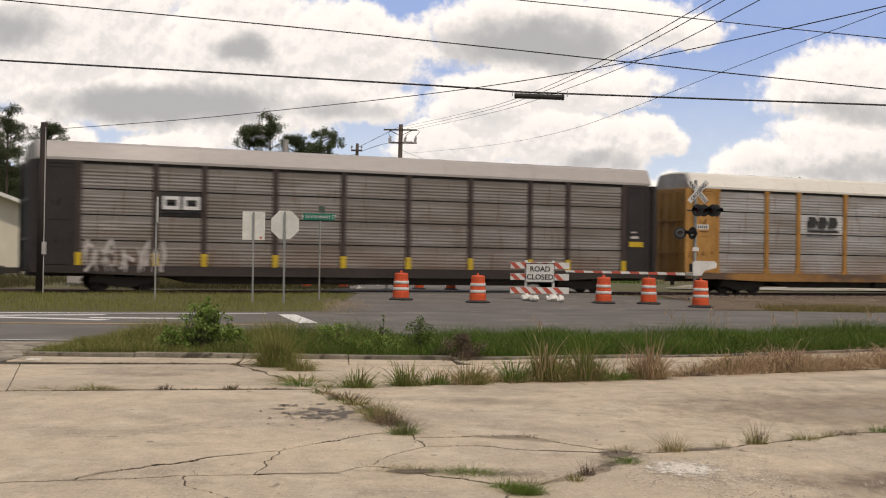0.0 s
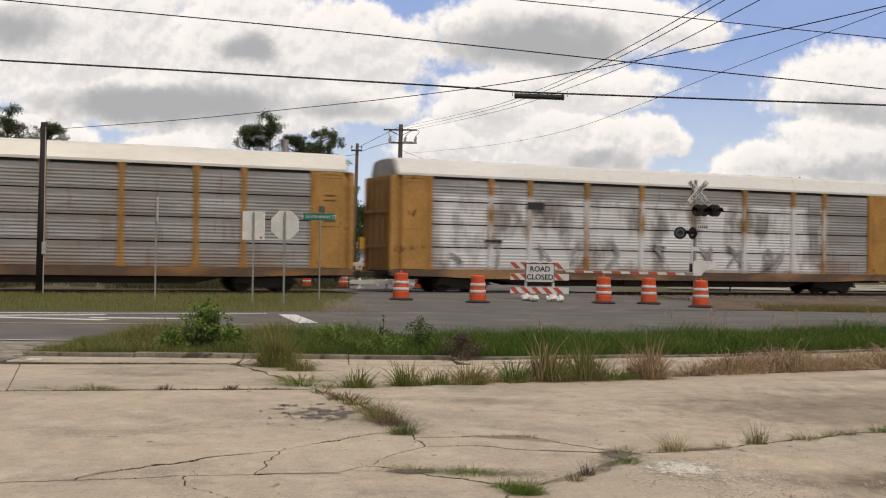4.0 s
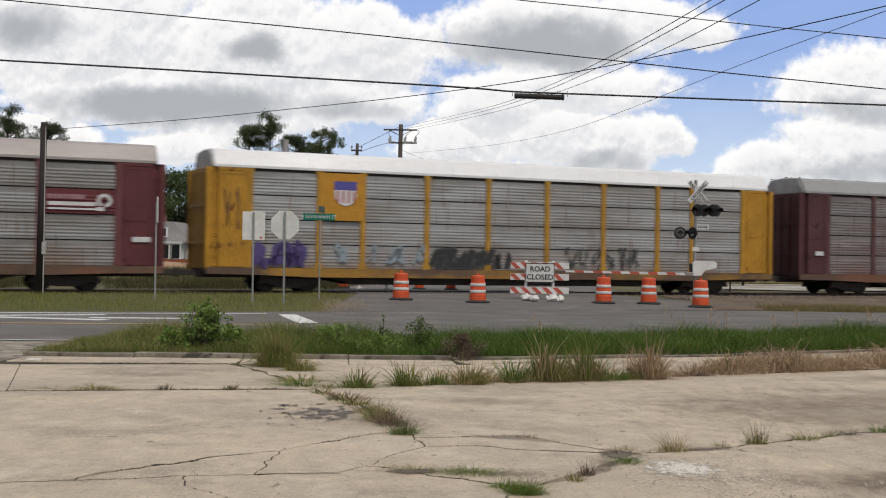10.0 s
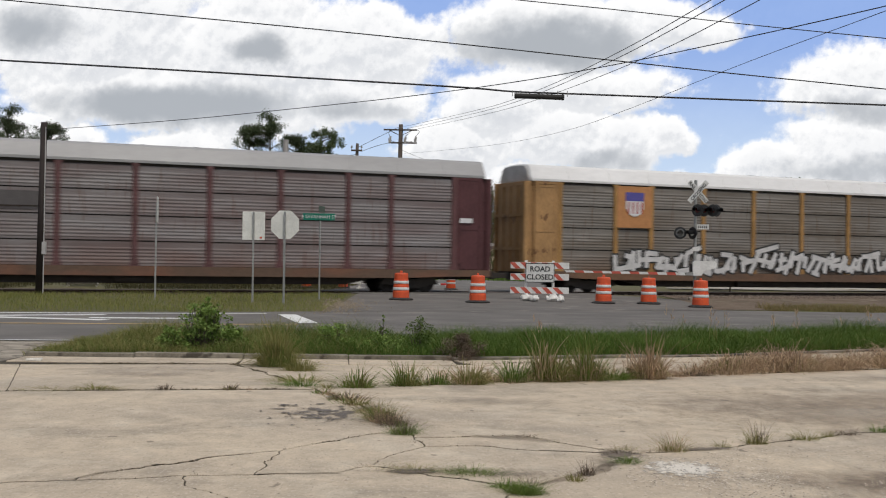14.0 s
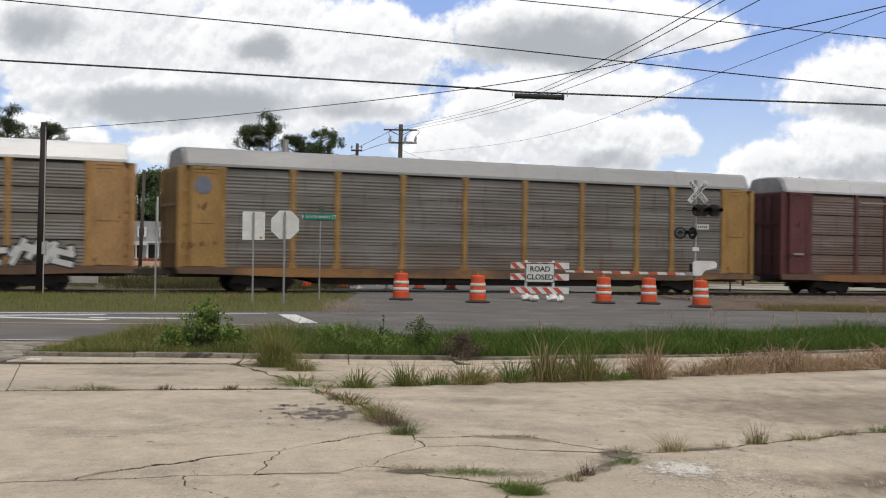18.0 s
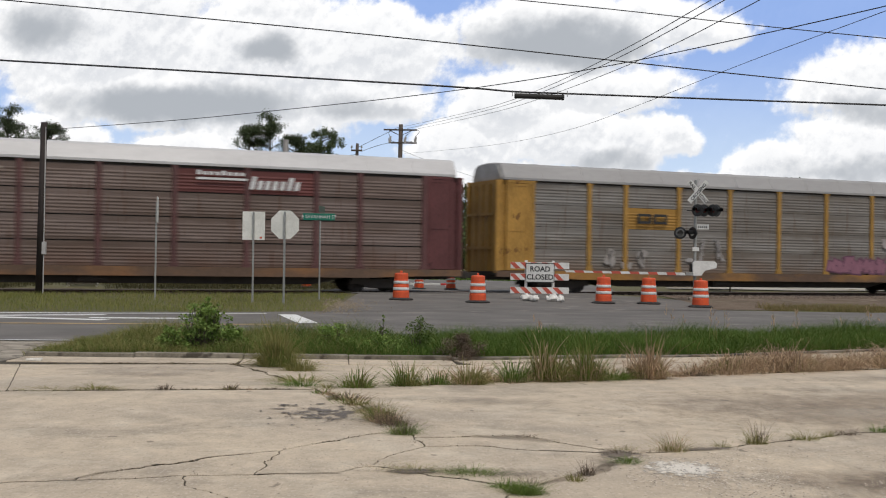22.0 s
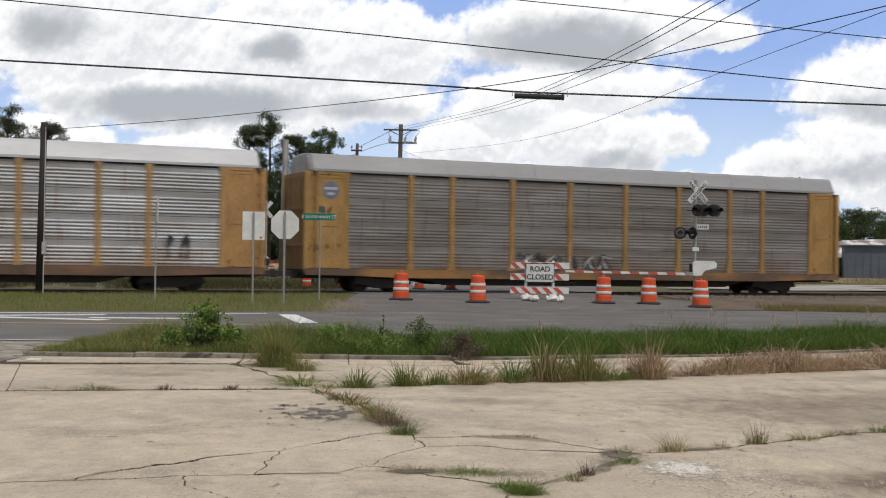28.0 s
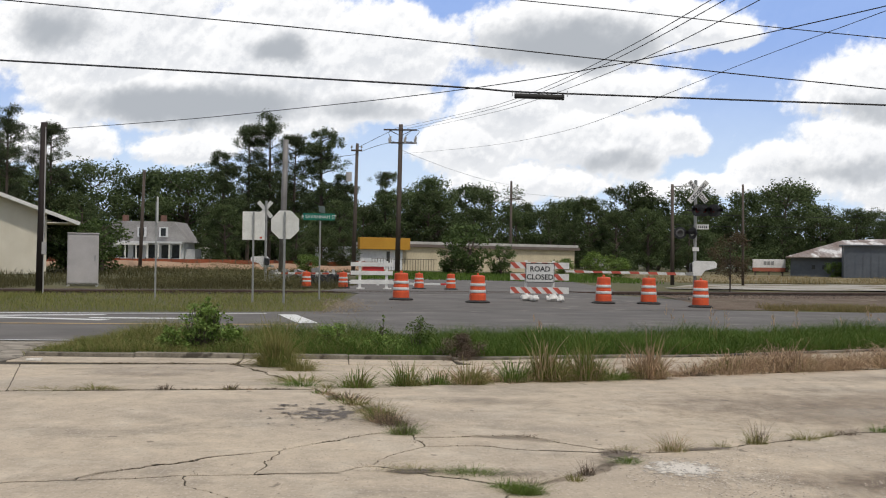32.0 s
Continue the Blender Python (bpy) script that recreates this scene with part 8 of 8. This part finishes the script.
def shield(parent, xc, zc, w, h, y=-1.59):
    poly = [(-0.5, 0.5), (0.5, 0.5), (0.5, -0.15), (0.3, -0.4), (0, -0.5), (-0.3, -0.4), (-0.5, -0.15)]
    bm = bmesh.new()
    prism(bm, [(xc + a * w, zc + b * h) for a, b in poly], Matrix.Translation((0, y, 0)), 0.01)
    s = part("emblem", bm, WHITE_D, parent, "plain shield shape in blue, red and white")
    bm = bmesh.new()
    box(bm, xc - 0.52 * w, xc + 0.52 * w, y - 0.006, y, zc + 0.16 * h, zc + 0.52 * h)
    part("band", bm, BLUE_D, s)
    for k in range(4):
        bm = bmesh.new()
        x = xc + (-0.4 + k * 0.25) * w
        box(bm, x, x + 0.09 * w, y - 0.005, y, zc - 0.36 * h, zc + 0.12 * h)
        part("stripe", bm, RED_D, s)


# a: grey-brown car with dark posts
c = autorack(0, "grey-brown autorack car with dark posts and yellow markers", (0.275, 0.258, 0.245), (0.055, 0.036, 0.033), (0.028, 0.022, 0.022), (0.43, 0.40, 0.385), (0.045, 0.034, 0.03), 1, markers=True, post_tops=False, painted=[(1, 2, (0.04, 0.037, 0.037))])
worm(c, -8.98, -7.5, 3.2, 3.72, WHITE_D)
plate(c, "nameplate", 12.45, 13.2, 2.12, 2.36, YELLOW_MARK)
bars(c, [(12.55, 12.95, 2.5, 2.62), (12.55, 12.85, 2.75, 2.83)], flat("decal_grey", (0.55, 0.51, 0.49)), -1.545)
tag_strokes(c, -12.0, -8.6, 0.75, 2.05, flat("decal_grey", (0.55, 0.51, 0.49)), 5, 5, 0.13)
tag_strokes(c, -12.0, -8.8, 0.7, 1.7, flat("decal_grey", (0.55, 0.51, 0.49)), 55, 5, 0.1, y0=-1.575)
# b: silver car with ochre posts, white roof
c = autorack(1, "silver autorack car with ochre posts, white roof and ochre ends", GALV, YEL, (0.50, 0.26, 0.07), (0.80, 0.77, 0.70), (0.34, 0.17, 0.05), 2, painted=[(2, 2, (0.62, 0.62, 0.62))])
for x0 in (-6.75, -6.1, -5.45):
    bm = bmesh.new()
    prism(bm, [(x0, 3.27), (x0 + 0.42, 3.27), (x0 + 0.54, 3.52), (x0 + 0.42, 3.79), (x0, 3.79)], Matrix.Translation((0, -1.59, 0)), 0.012)
    part("emblem", bm, BLACK_D, c, "plain black block mark")
bars(c, [(-6.75, -4.85, 3.02, 3.14)], BLACK_D)
for x0 in (12.62, -13.2):
    bars(c, [(x0, x0 + 0.5, z, z + 0.05) for z in (3.75, 3.95, 2.9)], flat("decal_brown", (0.12, 0.06, 0.03)), -1.545)
# c: white sprayed car
c = autorack(2, "autorack car with sides sprayed white over silver and ochre", GALV, YEL, (0.50, 0.26, 0.07), (0.82, 0.80, 0.76), (0.34, 0.19, 0.09), 3, spray=(0.70, 0.695, 0.69), spray_z=(-12.0, 9.6, 0.9, 4.3, 0.40))
bars(c, [(-7.5, -6.6, 3.7, 4.0), (-9.6, -8.7, 2.2, 2.3)], BLACK_D)
for x0, x1, sd in ((-11.6, -6.0, 1), (-5.8, 0.5, 4), (1.0, 7.0, 6)):
    tag_strokes(c, x0, x1, 1.15, 2.3, flat("spray_grey", (0.33, 0.33, 0.34)), sd, 3, 0.13, "grey sprayed outline strokes")
# d: maroon car
c = autorack(3, "silver autorack car with maroon posts and maroon ends", (0.324, 0.324, 0.324), (0.16, 0.05, 0.055), MAROON, (0.40, 0.36, 0.345), (0.22, 0.095, 0.05), 4, painted=[(3, 2, (0.16, 0.035, 0.04)), (8, 2, (0.16, 0.035, 0.04))])
for x0 in (-4.3, 9.32):
    bars(c, [(x0 + 0.2 + 0.2 * k, x0 + 0.34 + 0.2 * k, 3.5, 3.66) for k in range(7)], flat("decal_rose", (0.42, 0.25, 0.26)))
    bars(c, [(x0 + 0.2, x0 + 2.0, 3.24, 3.38), (x0 + 0.2, x0 + 2.05, 3.08, 3.15)], WHITE_D)
    # a ring with a tail
    bm = bmesh.new()
    for k in range(14):
        a = radians(-60 + 300 * k / 14)
        box(bm, -0.1, 0.1, -0.006, 0.006, -0.065, 0.065, Matrix.Translation((x0 + 2.3 + 0.22 * math.cos(a), -1.585, 3.46 + 0.19 * math.sin(a))) @ Matrix.Rotation(-a - math.pi / 2, 4, "Y"))
    box(bm, x0 + 2.0, x0 + 2.3, -1.592, -1.58, 3.06, 3.2)
    part("emblem", bm, WHITE_D, c, "plain white ring mark")
bars(c, [(-12.9, -12.4, 1.75, 1.95), (12.7, 13.4, 1.9, 2.1)], WHITE_D)
# e: bright yellow car
c = autorack(4, "bright silver autorack car with yellow posts and ends and graffiti", (0.404, 0.413, 0.421), (0.50, 0.26, 0.025), (0.52, 0.26, 0.02), (0.86, 0.86, 0.86), (0.36, 0.19, 0.03), 5)
plate(c, "nameplate", EDGES[1] + 0.0, EDGES[2] + 0.0, 2.95, 4.9, flat("decal_yellow", (0.55, 0.26, 0.02)), "yellow plate")
shield(c, (EDGES[1] + EDGES[2]) / 2 + 0.15, 4.05, 0.95, 1.0)
tag_strokes(c, -12.0, -9.6, 1.05, 2.0, PURPLE_D, 2, 3, 0.5)
tag_strokes(c, -11.9, -9.7, 1.05, 1.9, PURPLE_D, 7, 4, 0.4, "violet sprayed strokes", -1.56)
block_tag(c, -4.2, -1.5, 1.05, 1.9, BLACK_D, flat("decal_slate", (0.06, 0.065, 0.065)), 3, 3, "black sprayed blocks", weight=0.2)
tag_strokes(c, -1.4, -0.2, 1.0, 1.8, BLACK_D, 33, 2, 0.15, "black sprayed strokes", -1.56)
tag_strokes(c, 2.4, 6.4, 1.2, 2.1, flat("decal_slate", (0.06, 0.065, 0.065)), 8, 6, 0.1)
tag_strokes(c, 2.5, 6.3, 1.1, 2.0, flat("decal_slate", (0.06, 0.065, 0.065)), 58, 6, 0.07, "dark sprayed strokes", -1.56)
tag_strokes(c, -8.8, -4.0, 1.2, 2.0, flat("decal_bluegrey", (0.30, 0.36, 0.40)), 9, 4, 0.2)
tag_strokes(c, -13.3, -12.4, 2.4, 4.3, flat("decal_brown", (0.12, 0.06, 0.03)), 10, 2, 0.07)
# f: brown-maroon car
c = autorack(5, "grimy silver autorack car with maroon posts and ends", (0.249, 0.232, 0.23), (0.13, 0.055, 0.055), (0.10, 0.032, 0.035), (0.36, 0.355, 0.355), (0.19, 0.085, 0.05), 6, dirt=(0.17, 0.13, 0.125))
plate(c, "nameplate", EDGES[2] + 0.3, EDGES[3] - 0.5, 3.2, 3.75, flat("decal_dark", (0.10, 0.09, 0.09)))
bars(c, [(-13.0, -12.5, 1.9, 2.1), (13.0 - 0.6, 13.0, 3.0, 3.2)], WHITE_D)
# g: dusty yellow car with long white graffiti
c = autorack(6, "dusty autorack car with faded ochre posts and long white graffiti", (0.241, 0.224, 0.202), (0.40, 0.22, 0.07), (0.44, 0.25, 0.10), (0.80, 0.79, 0.78), (0.17, 0.09, 0.05), 7)
plate(c, "nameplate", EDGES[1] + 0.05, EDGES[2] - 0.02, 3.0, 4.9, ORANGE_D, "faded orange plate")
shield(c, (EDGES[1] + EDGES[2]) / 2, 4.05, 0.95, 1.1)
block_tag(c, -9.2, 11.6, 0.95, 2.05, flat("spray_white", (0.62, 0.61, 0.60)), BLACK_D, 4, 19, "long row of white sprayed blocks edged in black")
# h: dingy yellow car
c = autorack(7, "dingy grey autorack car with dull ochre posts and ends", (0.207, 0.196, 0.182), (0.36, 0.205, 0.06), (0.38, 0.22, 0.07), (0.36, 0.355, 0.35), (0.29, 0.145, 0.05), 8, gap=0.02)
bm = bmesh.new()
cyl(bm, (-12.95, -1.545, 4.2), (-12.95, -1.535, 4.2), 0.35, seg=24)
part("emblem", bm, flat("decal_blue_dull", (0.17, 0.185, 0.24)), c, "plain faded blue disc")
# i: dark maroon car
c = autorack(8, "dark brown-maroon autorack car with silver roof", (0.189, 0.142, 0.125), (0.12, 0.05, 0.048), (0.125, 0.038, 0.038), (0.56, 0.55, 0.55), (0.24, 0.115, 0.045), 9, post_tops=False, painted=[(5, 3, (0.15, 0.045, 0.04)), (6, 3, (0.15, 0.045, 0.04))])
bars(c, [(2.3 + 0.25 * k, 2.3 + 0.25 * k + 0.18, 4.62, 4.8 if k in (0, 4) else 4.75) for k in range(8)], WHITE_D)
bars(c, [(2.3, 4.35, 4.43, 4.52)], WHITE_D)
for k in range(7):
    bm = bmesh.new()
    tall = 0.52 if k in (0, 5) else 0.36
    x0 = 4.45 + 0.31 * k
    prism(bm, [(x0, 4.1), (x0 + 0.19, 4.1), (x0 + 0.19 + 0.25 * tall, 4.1 + tall), (x0 + 0.25 * tall, 4.1 + tall)], Matrix.Translation((0, -1.59, 0)), 0.012)
    part("marking_bar", bm, WHITE_D, c)
bars(c, [(-13.2, -12.6, 1.9, 2.0), (-9.0, -5.0, 4.55, 4.62)], flat("decal_tan", (0.35, 0.3, 0.25)))
# j: ochre car with dark mark
c = autorack(9, "dusty autorack car with bright ochre posts and colourful low graffiti", (0.245, 0.232, 0.215), (0.42, 0.235, 0.05), (0.46, 0.25, 0.05), (0.36, 0.35, 0.345), (0.33, 0.165, 0.04), 10, gap=0.02, painted=[(2, 2, (0.44, 0.24, 0.05))])
worm(c, EDGES[2] + 0.6, EDGES[3] - 0.7, 3.2, 3.66, BLACK_D)
tag_strokes(c, EDGES[3] + 0.3, EDGES[4] - 0.3, 1.5, 2.6, flat("decal_chalk", (0.42, 0.40, 0.39)), 15, 3, 0.16)
block_tag(c, 4.5, 8.1, 1.05, 1.8, PINK_D, flat("decal_plum", (0.16, 0.07, 0.11)), 16, 5, "pink sprayed blocks edged in plum", weight=0.34)
tag_strokes(c, 8.2, 9.3, 1.05, 1.9, flat("decal_teal", (0.20, 0.33, 0.30)), 46, 2, 0.3, "dull green sprayed strokes")
tag_strokes(c, 4.5, 8.3, 1.05, 1.9, flat("decal_plum", (0.16, 0.07, 0.11)), 36, 6, 0.12, "dark sprayed strokes", -1.56)
block_tag(c, 9.3, 12.0, 1.05, 1.85, OLIVE_D, BLACK_D, 18, 4, "yellow sprayed blocks edged in black", weight=0.3)
tag_strokes(c, 7.8, 11.0, 2.25, 2.8, flat("decal_fade2", (0.42, 0.37, 0.36)), 41, 3, 0.25)
tag_strokes(c, -8.5, -6.0, 1.2, 2.0, flat("decal_fade", (0.36, 0.33, 0.31)), 19, 3, 0.3)
# k: bright silver car
c = autorack(10, "bright silver ribbed autorack car with pale ochre posts", (0.447, 0.456, 0.473), (0.44, 0.26, 0.10), (0.46, 0.25, 0.09), (0.55, 0.55, 0.56), (0.22, 0.11, 0.06), 11, gap=0.02, deep=0.026)
tag_strokes(c, -11.5, -9.9, 1.05, 1.75, OLIVE_D, 21, 3, 0.26)
tag_strokes(c, 9.9, 10.8, 1.3, 2.2, BLACK_D, 22, 2, 0.2)
tag_strokes(c, -4.3, -2.5, 1.05, 1.8, WHITE_D, 23, 3, 0.25)
# l: last car
c = autorack(11, "last grey-brown autorack car with ochre posts and ends", (0.237, 0.224, 0.211), (0.38, 0.215, 0.06), (0.42, 0.24, 0.075), (0.33, 0.325, 0.325), (0.31, 0.155, 0.05), 12, gap=0.02)
bm = bmesh.new()
cyl(bm, (-12.85, -1.545, 4.2), (-12.85, -1.535, 4.2), 0.36, seg=24)
d = part("emblem", bm, flat("decal_blue_pale", (0.16, 0.185, 0.26)), c, "plain faded blue disc")
bars(c, [(-13.12, -12.58, 4.22, 4.32), (-13.0, -12.7, 4.0, 4.1)], flat("decal_pale2", (0.5, 0.5, 0.5)), -1.552)
tag_strokes(c, -4.2, 0.8, 1.1, 1.75, flat("decal_smoke", (0.05, 0.045, 0.045)), 25, 6, 0.17)
tag_strokes(c, -4.1, 0.9, 1.05, 1.7, flat("decal_smoke_pale", (0.45, 0.43, 0.42)), 26, 5, 0.08, "pale sprayed strokes", -1.565)


def car_s(i, t):
    """How far along the track the middle of car i is at t seconds."""
    return -15.25 + 12.155 + CAR_PITCH * i - 11.104 * t - 0.00411 * t * t


def motions():
    turn = Matrix.Rotation(TH, 4, "Z")
    for i, car in enumerate(CARS):
        walk(car, [(t, Matrix.Translation(on_track(car_s(i, t), 1.5, RAIL_Z)) @ turn) for t in [32.0 * k / 16 for k in range(17)]])
    # wheels turn while their car is before the camera
    for i, w, ax in WHEELS:
        ts = [k / 30 for k in range(0, 961) if -38 < car_s(i, k / 30) < 46]
        if ts[0] > 0:
            ts.insert(0, 0.0)
        if ts[-1] < 32:
            ts.append(32.0)
        rows, ang, last = [], 0.0, None
        for t in ts:
            if last is not None and t - last < 0.05:
                ang += (car_s(i, t) - car_s(i, last)) / 0.42
            last = t
            rows.append((t, Matrix.Translation((ax, 0, 0.42)) @ Matrix.Rotation(ang, 4, "Y")))
        walk(w, rows)
    walk(CLOUDS, [(0.0, Matrix()), (16.0, pose(8.5, 0, 0)), (32.0, pose(17.0, 0, 0))])


motions()
